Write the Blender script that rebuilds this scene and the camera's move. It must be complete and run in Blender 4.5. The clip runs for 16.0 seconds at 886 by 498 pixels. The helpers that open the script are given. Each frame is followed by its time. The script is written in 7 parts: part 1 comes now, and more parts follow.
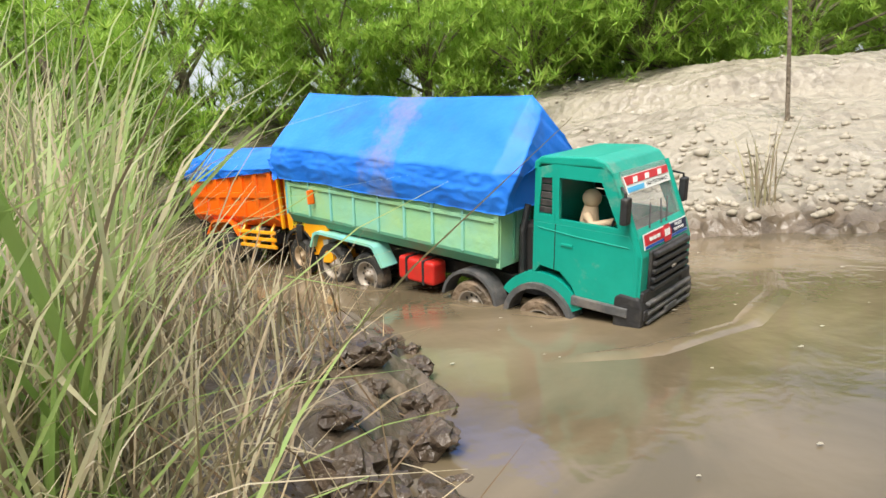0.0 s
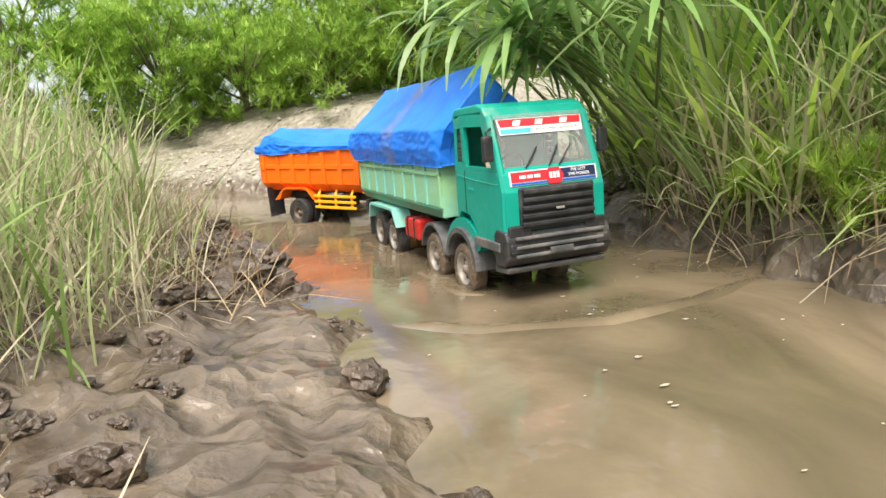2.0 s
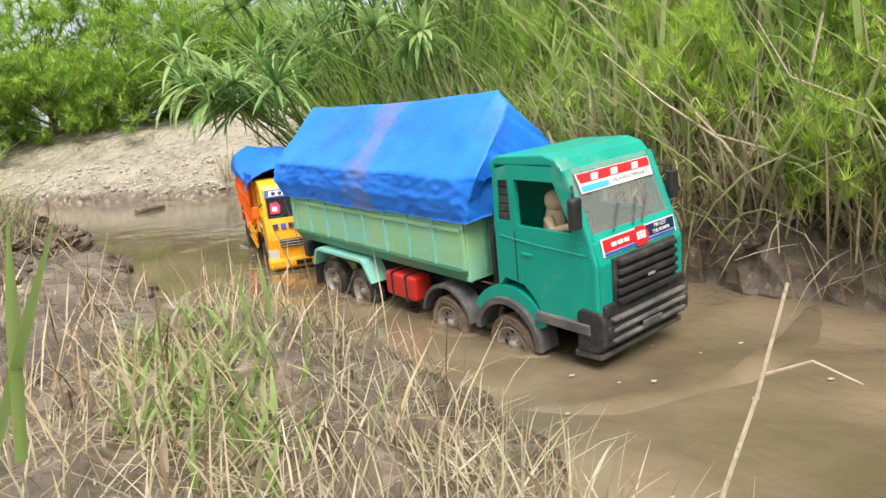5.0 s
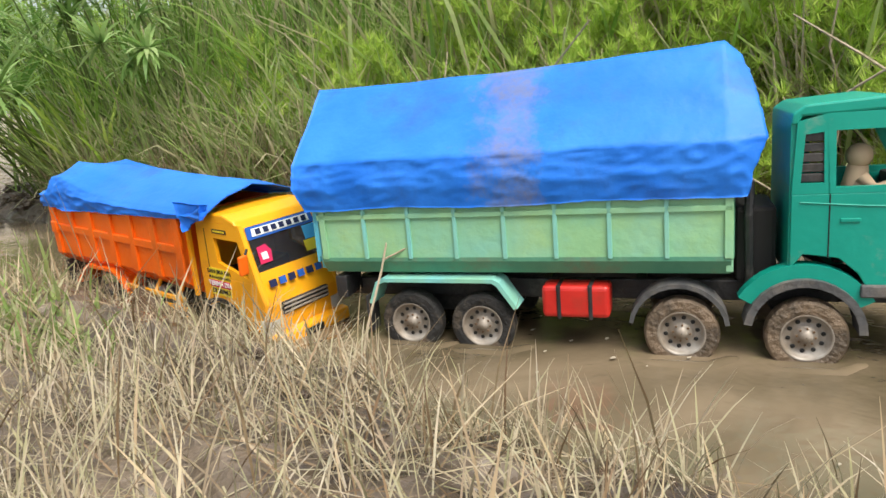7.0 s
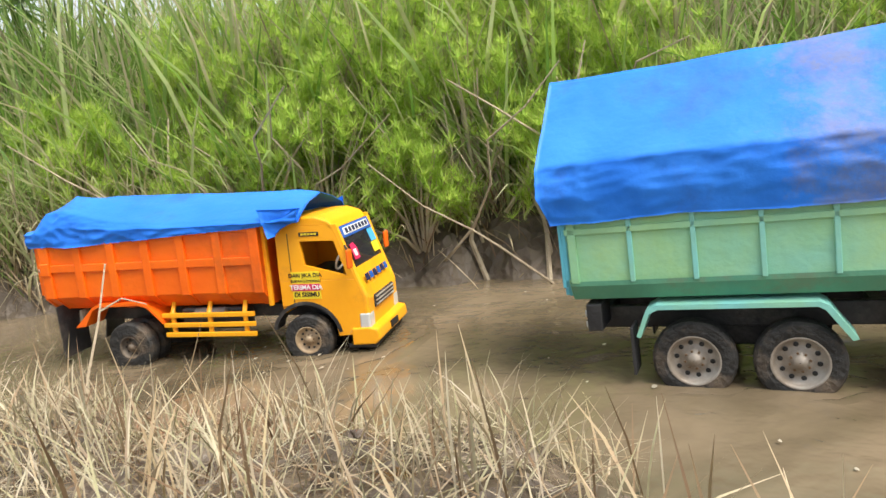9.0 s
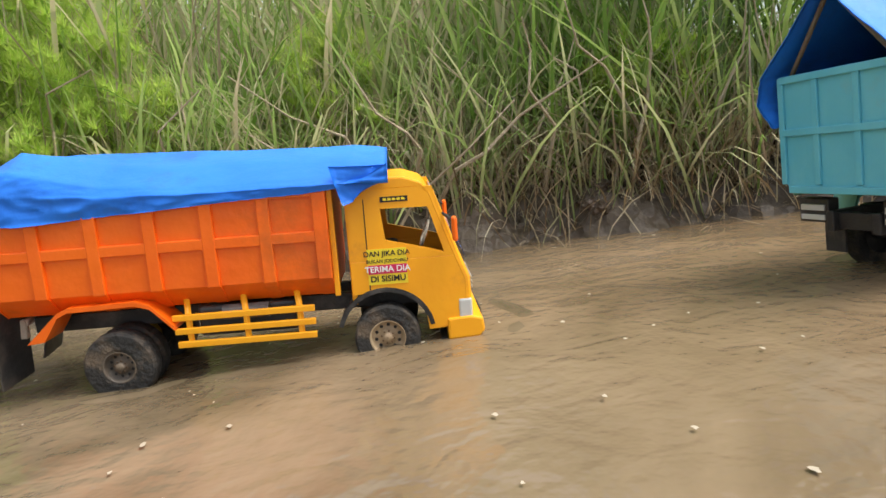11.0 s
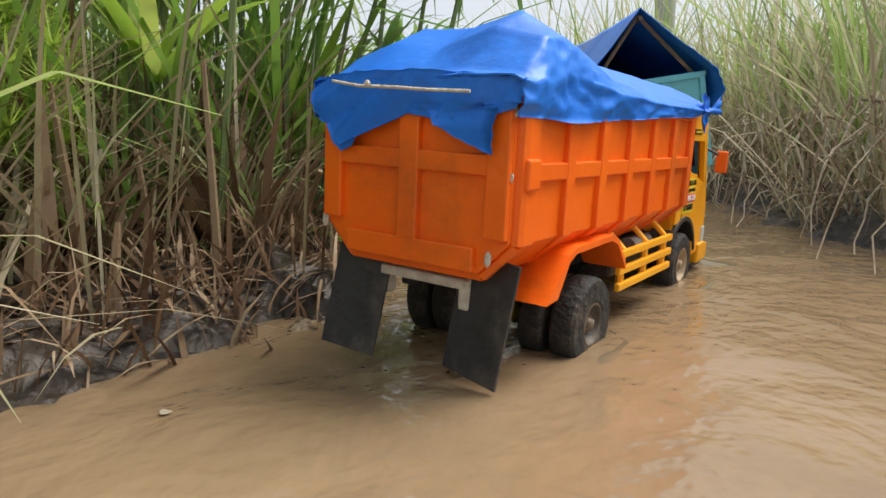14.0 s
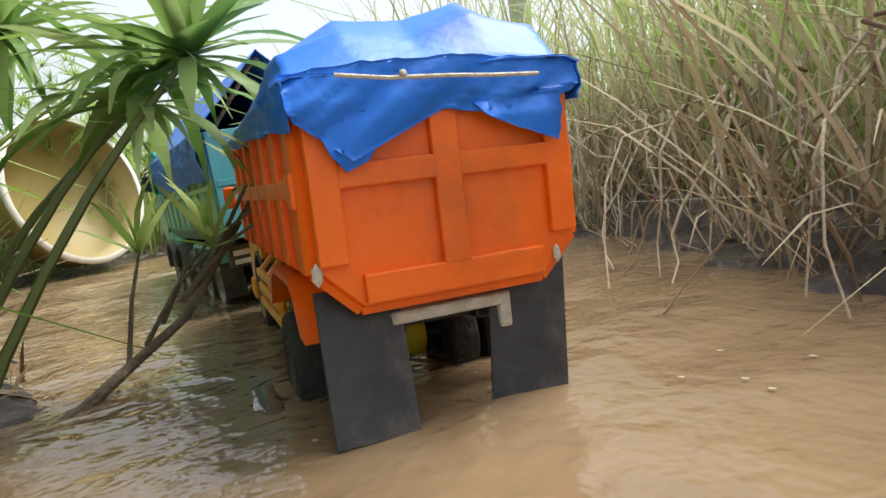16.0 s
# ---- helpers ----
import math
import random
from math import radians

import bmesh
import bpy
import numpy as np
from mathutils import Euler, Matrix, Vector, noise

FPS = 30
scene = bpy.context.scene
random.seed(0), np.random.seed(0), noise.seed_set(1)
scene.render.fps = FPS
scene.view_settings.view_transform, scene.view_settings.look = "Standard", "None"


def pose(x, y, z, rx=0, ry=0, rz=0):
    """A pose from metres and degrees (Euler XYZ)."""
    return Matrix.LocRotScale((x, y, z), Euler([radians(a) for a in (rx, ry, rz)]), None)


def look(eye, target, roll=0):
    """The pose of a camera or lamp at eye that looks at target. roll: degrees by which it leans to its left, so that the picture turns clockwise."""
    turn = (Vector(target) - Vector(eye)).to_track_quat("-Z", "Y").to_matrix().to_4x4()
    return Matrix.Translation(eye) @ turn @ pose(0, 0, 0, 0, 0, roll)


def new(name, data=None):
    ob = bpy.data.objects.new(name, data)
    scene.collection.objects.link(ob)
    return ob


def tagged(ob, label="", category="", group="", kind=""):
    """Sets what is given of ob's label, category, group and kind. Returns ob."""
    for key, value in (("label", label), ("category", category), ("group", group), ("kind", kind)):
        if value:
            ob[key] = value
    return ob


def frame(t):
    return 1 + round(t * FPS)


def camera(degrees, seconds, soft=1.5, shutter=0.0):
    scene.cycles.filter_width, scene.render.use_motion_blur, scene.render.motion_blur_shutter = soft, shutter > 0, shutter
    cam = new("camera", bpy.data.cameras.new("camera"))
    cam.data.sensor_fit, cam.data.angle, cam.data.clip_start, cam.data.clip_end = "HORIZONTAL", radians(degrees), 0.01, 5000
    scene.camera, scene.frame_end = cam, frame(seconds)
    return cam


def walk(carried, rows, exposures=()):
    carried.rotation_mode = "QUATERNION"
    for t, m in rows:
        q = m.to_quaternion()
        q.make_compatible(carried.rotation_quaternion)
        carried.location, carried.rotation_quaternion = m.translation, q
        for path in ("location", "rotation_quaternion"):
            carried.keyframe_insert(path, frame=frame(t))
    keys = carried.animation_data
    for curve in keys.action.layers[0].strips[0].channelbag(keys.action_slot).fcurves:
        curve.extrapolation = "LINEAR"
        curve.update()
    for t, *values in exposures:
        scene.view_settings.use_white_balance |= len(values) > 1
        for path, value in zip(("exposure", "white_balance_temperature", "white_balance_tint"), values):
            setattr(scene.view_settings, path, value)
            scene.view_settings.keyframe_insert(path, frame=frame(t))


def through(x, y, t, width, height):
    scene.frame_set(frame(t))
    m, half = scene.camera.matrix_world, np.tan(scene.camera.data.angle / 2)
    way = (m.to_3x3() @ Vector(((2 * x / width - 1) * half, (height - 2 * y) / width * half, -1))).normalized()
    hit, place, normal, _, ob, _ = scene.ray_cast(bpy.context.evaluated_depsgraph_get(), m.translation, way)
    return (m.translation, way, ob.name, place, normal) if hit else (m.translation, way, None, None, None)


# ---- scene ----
import colorsys
import itertools
from mathutils import noise


def turn(yaw, pitch, roll):
    return Matrix.Rotation(radians(yaw), 4, "Z") @ Matrix.Rotation(radians(pitch), 4, "X") @ Matrix.Rotation(radians(roll), 4, "Y")


def eye_pose(x, y, z, yaw, pitch, roll):
    return Matrix.Translation((x, y, z)) @ turn(yaw, pitch, roll) @ Matrix.Rotation(radians(90), 4, "X")


def body_pose(x, y, z, yaw, pitch, roll):
    return Matrix.Translation((x, y, z)) @ turn(yaw, pitch, roll)


# ---- camera: seconds, x, y, z, yaw, pitch, roll ----
CAM_ROWS = [
    (0.00, -0.002, -0.006, 0.338, -0.73, -10.79, 4.16),
    (0.50, -0.013, -0.329, 0.343, -7.52, -10.22, 3.73),
    (1.00, 0.019, -0.661, 0.335, -11.67, -13.42, 3.98),
    (1.50, 0.035, -0.961, 0.316, -14.82, -11.68, 3.98),
    (2.00, 0.004, -1.172, 0.331, -15.51, -11.60, 4.02),
    (2.50, -0.053, -1.387, 0.359, -18.63, -11.91, 5.19),
    (3.00, -0.080, -1.596, 0.369, -24.11, -11.53, 4.71),
    (3.50, -0.057, -1.843, 0.371, -25.97, -11.04, 7.23),
    (4.00, -0.022, -2.054, 0.369, -25.39, -10.45, 4.66),
    (4.50, -0.001, -2.212, 0.365, -25.70, -10.88, 3.16),
    (5.00, 0.006, -2.400, 0.363, -29.13, -11.30, 4.31),
    (5.20, 0.005, -2.458, 0.341, -33.17, -10.87, 2.30),
    (5.70, -0.031, -2.601, 0.333, -38.35, -11.05, 2.13),
    (6.20, -0.117, -2.690, 0.339, -43.37, -11.50, 2.65),
    (6.80, -0.227, -2.753, 0.358, -49.55, -12.23, 3.81),
    (7.30, -0.277, -2.789, 0.377, -55.15, -12.83, 4.91),
    (7.50, -0.286, -2.795, 0.382, -57.52, -13.17, 5.57),
    (8.00, -0.297, -2.840, 0.402, -63.40, -13.60, 6.40),
    (8.50, -0.320, -2.910, 0.366, -68.03, -11.89, 7.48),
    (9.00, -0.349, -2.944, 0.335, -71.61, -8.95, 6.96),
    (9.50, -0.361, -2.985, 0.323, -75.25, -10.27, 6.91),
    (10.00, -0.359, -3.052, 0.306, -83.79, -10.25, 7.11),
    (10.20, -0.362, -3.094, 0.303, -86.26, -9.95, 7.16),
    (10.70, -0.343, -3.253, 0.282, -94.65, -9.51, 7.29),
    (11.20, -0.284, -3.533, 0.254, -103.39, -8.74, 7.26),
    (11.80, -0.163, -3.941, 0.226, -112.81, -7.62, 6.84),
    (12.30, -0.020, -4.266, 0.216, -118.51, -6.71, 6.00),
    (12.50, 0.046, -4.396, 0.224, -120.62, -6.45, 5.92),
    (13.00, 0.205, -4.679, 0.216, -124.56, -5.53, 4.46),
    (13.50, 0.324, -4.885, 0.206, -127.76, -5.00, 3.54),
    (14.00, 0.442, -5.029, 0.211, -129.06, -9.86, 0.59),
    (14.50, 0.545, -5.264, 0.198, -133.14, -7.68, 2.74),
    (15.00, 0.625, -5.435, 0.203, -135.52, -4.68, 6.24),
    (15.50, 0.743, -5.573, 0.194, -137.17, -5.68, 7.40),
    (16.00, 0.823, -5.672, 0.169, -137.59, -6.17, 7.90),
]
GREEN_ROWS = [
    (0.00, -0.172, 1.559, -0.006, -42.51, 1.86, 6.13),
    (0.50, 0.086, 1.313, -0.008, -50.54, -1.92, 1.66),
    (1.00, 0.232, 1.029, -0.012, -59.71, 0.87, -0.17),
    (1.50, 0.326, 0.758, -0.011, -70.69, 0.92, -0.00),
    (2.00, 0.417, 0.572, -0.015, -84.29, -0.15, -0.66),
    (2.50, 0.437, 0.352, -0.011, -90.82, 1.85, 0.13),
    (3.00, 0.462, 0.117, -0.011, -91.20, 1.09, -0.50),
    (3.50, 0.466, -0.164, -0.015, -87.37, 2.26, -1.53),
    (4.00, 0.487, -0.419, -0.010, -83.19, 0.63, 0.16),
    (4.50, 0.516, -0.710, -0.005, -78.74, 2.72, 1.86),
    (5.00, 0.592, -1.011, -0.019, -81.29, 3.43, 1.79),
    (5.20, 0.611, -1.141, -0.014, -82.64, 0.92, 2.04),
    (5.70, 0.636, -1.434, -0.018, -80.58, 0.92, 1.59),
    (6.20, 0.623, -1.692, -0.022, -75.24, 0.96, 0.44),
    (6.80, 0.597, -1.974, -0.020, -71.40, 0.75, -0.70),
    (7.30, 0.598, -2.202, -0.010, -76.07, 0.13, -0.45),
    (7.50, 0.620, -2.279, -0.005, -81.38, 0.96, 0.92),
    (8.00, 0.649, -2.504, 0.004, -90.43, -0.84, 1.69),
    (8.50, 0.631, -2.747, -0.010, -92.38, 0.47, 0.30),
    (9.00, 0.590, -2.983, -0.015, -97.25, -0.71, -1.11),
    (9.50, 0.548, -3.230, -0.012, -102.51, -0.83, -1.67),
    (10.00, 0.532, -3.472, -0.014, -95.63, -0.02, -0.69),
    (10.20, 0.531, -3.584, -0.008, -91.71, -0.21, 0.02),
    (10.70, 0.500, -3.963, -0.006, -88.37, -1.36, -0.06),
    (11.20, 0.494, -4.470, -0.011, -84.27, -1.19, 0.32),
    (11.80, 0.544, -5.079, -0.019, -76.09, -1.51, 0.70),
    (12.30, 0.656, -5.448, -0.018, -64.68, -4.08, 0.35),
    (12.50, 0.711, -5.559, -0.009, -58.41, -5.96, -0.03),
    (13.00, 0.855, -5.815, -0.008, -55.23, -8.16, 0.61),
    (13.50, 1.039, -6.074, -0.001, -47.40, -9.81, 1.27),
    (14.00, 1.210, -6.140, -0.008, -37.50, -8.00, 0.90),
    (14.50, 1.380, -6.240, -0.010, -32.00, -6.00, 0.40),
    (15.00, 1.550, -6.315, -0.012, -27.00, -4.50, 0.20),
    (15.50, 1.725, -6.350, -0.012, -22.50, -3.50, 0.10),
    (16.00, 1.885, -6.375, -0.012, -19.00, -3.00, 0.00),
]
ORANGE_ROWS = [
    (0.00, -0.478, 1.855, -0.012, -46.67, 0.29, -1.38),
    (0.50, -0.335, 1.720, -0.011, -44.21, 0.45, 0.34),
    (1.00, -0.145, 1.543, -0.000, -41.86, -0.13, 1.96),
    (1.50, 0.060, 1.345, -0.016, -43.43, -0.40, 2.81),
    (2.00, 0.238, 1.131, -0.012, -51.36, 0.15, 0.67),
    (2.50, 0.368, 0.979, -0.014, -56.17, 0.62, -0.66),
    (3.00, 0.481, 0.757, -0.009, -62.92, 0.32, 0.07),
    (3.50, 0.562, 0.504, -0.008, -70.41, 0.19, 0.86),
    (4.00, 0.612, 0.238, -0.012, -79.04, 0.38, 1.52),
    (4.50, 0.619, -0.031, -0.015, -89.04, 0.79, 2.11),
    (5.00, 0.587, -0.294, -0.019, -98.81, 1.32, 2.71),
    (5.20, 0.588, -0.373, -0.016, -98.68, 2.47, 3.32),
    (5.70, 0.530, -0.687, -0.020, -103.42, 2.51, 3.13),
    (6.20, 0.476, -1.014, -0.028, -99.40, 2.98, 3.35),
    (6.80, 0.441, -1.362, -0.032, -89.98, 3.01, 3.25),
    (7.30, 0.452, -1.568, -0.024, -84.13, 1.72, 2.09),
    (7.50, 0.490, -1.572, -0.018, -79.21, 2.75, 2.37),
    (8.00, 0.535, -1.710, -0.009, -73.96, -0.40, 0.77),
    (8.50, 0.604, -1.881, -0.007, -75.49, -0.65, 1.20),
    (9.00, 0.700, -2.024, -0.013, -85.43, 0.12, 2.21),
    (9.50, 0.697, -2.217, -0.017, -86.93, 0.84, 2.44),
    (10.00, 0.703, -2.468, -0.022, -97.20, 1.70, 3.63),
    (10.20, 0.702, -2.574, -0.019, -98.60, 0.48, 3.49),
    (10.70, 0.691, -2.905, -0.016, -99.70, 1.34, 3.93),
    (11.20, 0.684, -3.358, -0.015, -94.78, 1.64, 2.70),
    (11.80, 0.697, -3.957, -0.016, -86.30, 1.42, 0.78),
    (12.30, 0.736, -4.410, -0.014, -81.56, 0.91, 0.25),
    (12.50, 0.753, -4.580, -0.011, -80.49, 1.19, -0.20),
    (13.00, 0.806, -4.972, -0.010, -77.90, 0.10, 0.62),
    (13.50, 0.870, -5.304, -0.013, -76.52, -0.79, 2.81),
    (14.00, 0.947, -5.543, -0.017, -74.45, 3.09, 1.20),
    (14.50, 1.011, -5.725, -0.025, -65.67, 1.77, 0.64),
    (15.00, 1.095, -5.879, -0.013, -55.52, 1.75, 0.11),
    (15.50, 1.197, -5.998, -0.009, -42.50, 1.88, 0.64),
    (16.00, 1.305, -6.102, -0.024, -27.00, 0.89, -0.95),
]
cam = camera(67.2, 16.0, soft=1.5)
walk(cam, [(r[0], eye_pose(*r[1:])) for r in CAM_ROWS],
     exposures=[(0.0, 0.68), (1.0, 0.80), (2.0, 0.86), (4.0, 0.76), (5.0, 0.64), (7.5, 0.44), (9.0, 0.68), (10.0, 0.62), (12.5, 0.34), (13.0, 0.22), (13.5, 0.18), (14.0, 0.34), (14.5, 0.48), (15.0, 0.48), (16.0, 0.66)])

# ---- light: a bright, hazy sky with a soft high sun ----
world = bpy.data.worlds.new("world")
scene.world = world
world.use_nodes = True
wn = world.node_tree
sky = wn.nodes.new("ShaderNodeTexSky")
sky.sky_type, sky.sun_disc = "NISHITA", False
sky.sun_elevation, sky.sun_rotation = radians(58), radians(200)
sky.air_density, sky.dust_density, sky.ozone_density = 1.0, 6.0, 1.0
haze = wn.nodes.new("ShaderNodeMixRGB")
haze.inputs[0].default_value = 0.62
haze.inputs[2].default_value = (8.2, 8.6, 9.2, 1)
wn.links.new(sky.outputs[0], haze.inputs[1])
wn.links.new(haze.outputs[0], wn.nodes["Background"].inputs[0])
wn.nodes["Background"].inputs[1].default_value = 0.100
sun = new("sun", bpy.data.lights.new("sun", "SUN"))
sun.data.energy, sun.data.angle, sun.data.color = 3.5, radians(34), (1.0, 0.95, 0.87)
sun.matrix_world = look((0, 0, 20), (0 + 4, 11, 0))


# ---- materials ----
def rgb(c):
    return (*c, 1)


def material(name, a, b, scale=30.0, rough=0.6, bump=0.3, bump_scale=None, metal=0.0, fine=None, coords="Object", dirt=None, dirt_amount=0.45, spec=0.5):
    """Two-scale noise between two colours, fine relief, and dirt in patches."""
    m = bpy.data.materials.new(name)
    m.use_nodes = True
    n, l = m.node_tree.nodes, m.node_tree.links
    p = n["Principled BSDF"]
    tc = n.new("ShaderNodeTexCoord")
    n1 = n.new("ShaderNodeTexNoise")
    n1.inputs["Scale"].default_value, n1.inputs["Detail"].default_value = scale, 6
    n2 = n.new("ShaderNodeTexNoise")
    n2.inputs["Scale"].default_value, n2.inputs["Detail"].default_value = fine or scale * 9, 4
    l.new(tc.outputs[coords], n1.inputs["Vector"])
    l.new(tc.outputs[coords], n2.inputs["Vector"])
    ramp = n.new("ShaderNodeMapRange")
    ramp.inputs[1].default_value, ramp.inputs[2].default_value = 0.35, 0.65
    l.new(n1.outputs["Fac"], ramp.inputs[0])
    add = n.new("ShaderNodeMath")
    add.operation = "MULTIPLY_ADD"
    add.inputs[1].default_value, add.inputs[2].default_value = 0.7, 0.0
    l.new(ramp.outputs[0], add.inputs[0])
    half = n.new("ShaderNodeMath")
    half.operation = "MULTIPLY_ADD"
    half.inputs[1].default_value = 0.3
    l.new(n2.outputs["Fac"], half.inputs[0])
    l.new(add.outputs[0], half.inputs[2])
    mix = n.new("ShaderNodeMixRGB")
    mix.inputs[1].default_value, mix.inputs[2].default_value = rgb(a), rgb(b)
    l.new(half.outputs[0], mix.inputs[0])
    colour = mix.outputs[0]
    if dirt:
        n3 = n.new("ShaderNodeTexNoise")
        n3.inputs["Scale"].default_value, n3.inputs["Detail"].default_value, n3.inputs["Roughness"].default_value = scale * 0.6, 8, 0.7
        shift = n.new("ShaderNodeVectorMath")
        shift.inputs[1].default_value = (3.1, 7.7, 1.9)
        l.new(tc.outputs[coords], shift.inputs[0])
        l.new(shift.outputs[0], n3.inputs["Vector"])
        r3 = n.new("ShaderNodeMapRange")
        r3.inputs[1].default_value, r3.inputs[2].default_value = 0.62 - 0.3 * dirt_amount, 0.75
        l.new(n3.outputs["Fac"], r3.inputs[0])
        mix3 = n.new("ShaderNodeMixRGB")
        mix3.inputs[2].default_value = rgb(dirt)
        l.new(r3.outputs[0], mix3.inputs[0])
        l.new(colour, mix3.inputs[1])
        colour = mix3.outputs[0]
    l.new(colour, p.inputs["Base Color"])
    p.inputs["Roughness"].default_value, p.inputs["Metallic"].default_value = rough, metal
    p.inputs["Specular IOR Level"].default_value = spec
    if bump:
        bn = n.new("ShaderNodeTexNoise")
        bn.inputs["Scale"].default_value, bn.inputs["Detail"].default_value = bump_scale or scale * 4, 6
        l.new(tc.outputs[coords], bn.inputs["Vector"])
        bp = n.new("ShaderNodeBump")
        bp.inputs["Strength"].default_value, bp.inputs["Distance"].default_value = bump, 0.02
        l.new(bn.outputs["Fac"], bp.inputs["Height"])
        l.new(bp.outputs[0], p.inputs["Normal"])
    return m


def leaf_material(name, colours, rough=0.55, through=0.42):
    """Plant blades: each blade takes its own shade; light comes through a little."""
    m = bpy.data.materials.new(name)
    m.use_nodes = True
    n, l = m.node_tree.nodes, m.node_tree.links
    p = n["Principled BSDF"]
    geo = n.new("ShaderNodeNewGeometry")
    ramp = n.new("ShaderNodeValToRGB")
    e = ramp.color_ramp.elements
    e[0].position, e[0].color = 0.0, rgb(colours[0])
    e[1].position, e[1].color = 1.0, rgb(colours[-1])
    for k, c in enumerate(colours[1:-1]):
        e.new((k + 1) / (len(colours) - 1)).color = rgb(c)
    l.new(geo.outputs["Random Per Island"], ramp.inputs[0])
    tc = n.new("ShaderNodeTexCoord")
    nz = n.new("ShaderNodeTexNoise")
    nz.inputs["Scale"].default_value = 40
    l.new(tc.outputs["Object"], nz.inputs["Vector"])
    mul = n.new("ShaderNodeMixRGB")
    mul.blend_type = "MULTIPLY"
    mul.inputs[0].default_value = 0.18
    l.new(ramp.outputs[0], mul.inputs[1])
    l.new(nz.outputs["Color"], mul.inputs[2])
    l.new(mul.outputs[0], p.inputs["Base Color"])
    p.inputs["Roughness"].default_value = rough
    p.inputs["Specular IOR Level"].default_value = 0.3
    tr = n.new("ShaderNodeBsdfTranslucent")
    l.new(mul.outputs[0], tr.inputs[0])
    ms = n.new("ShaderNodeMixShader")
    ms.inputs[0].default_value = through
    l.new(p.outputs[0], ms.inputs[1])
    l.new(tr.outputs[0], ms.inputs[2])
    l.new(ms.outputs[0], n["Material Output"].inputs[0])
    return m


def plain(name, c, rough=0.5, metal=0.0, spec=0.5):
    m = bpy.data.materials.new(name)
    m.use_nodes = True
    p = m.node_tree.nodes["Principled BSDF"]
    p.inputs["Base Color"].default_value, p.inputs["Roughness"].default_value, p.inputs["Metallic"].default_value = rgb(c), rough, metal
    p.inputs["Specular IOR Level"].default_value = spec
    return m


def glass_material(name, tint, alpha):
    m = bpy.data.materials.new(name)
    m.use_nodes = True
    n, l = m.node_tree.nodes, m.node_tree.links
    g = n["Principled BSDF"]
    g.inputs["Base Color"].default_value, g.inputs["Roughness"].default_value = rgb(tint), 0.12
    t = n.new("ShaderNodeBsdfTransparent")
    ms = n.new("ShaderNodeMixShader")
    ms.inputs[0].default_value = alpha
    l.new(t.outputs[0], ms.inputs[1])
    l.new(g.outputs[0], ms.inputs[2])
    l.new(ms.outputs[0], n["Material Output"].inputs[0])
    return m


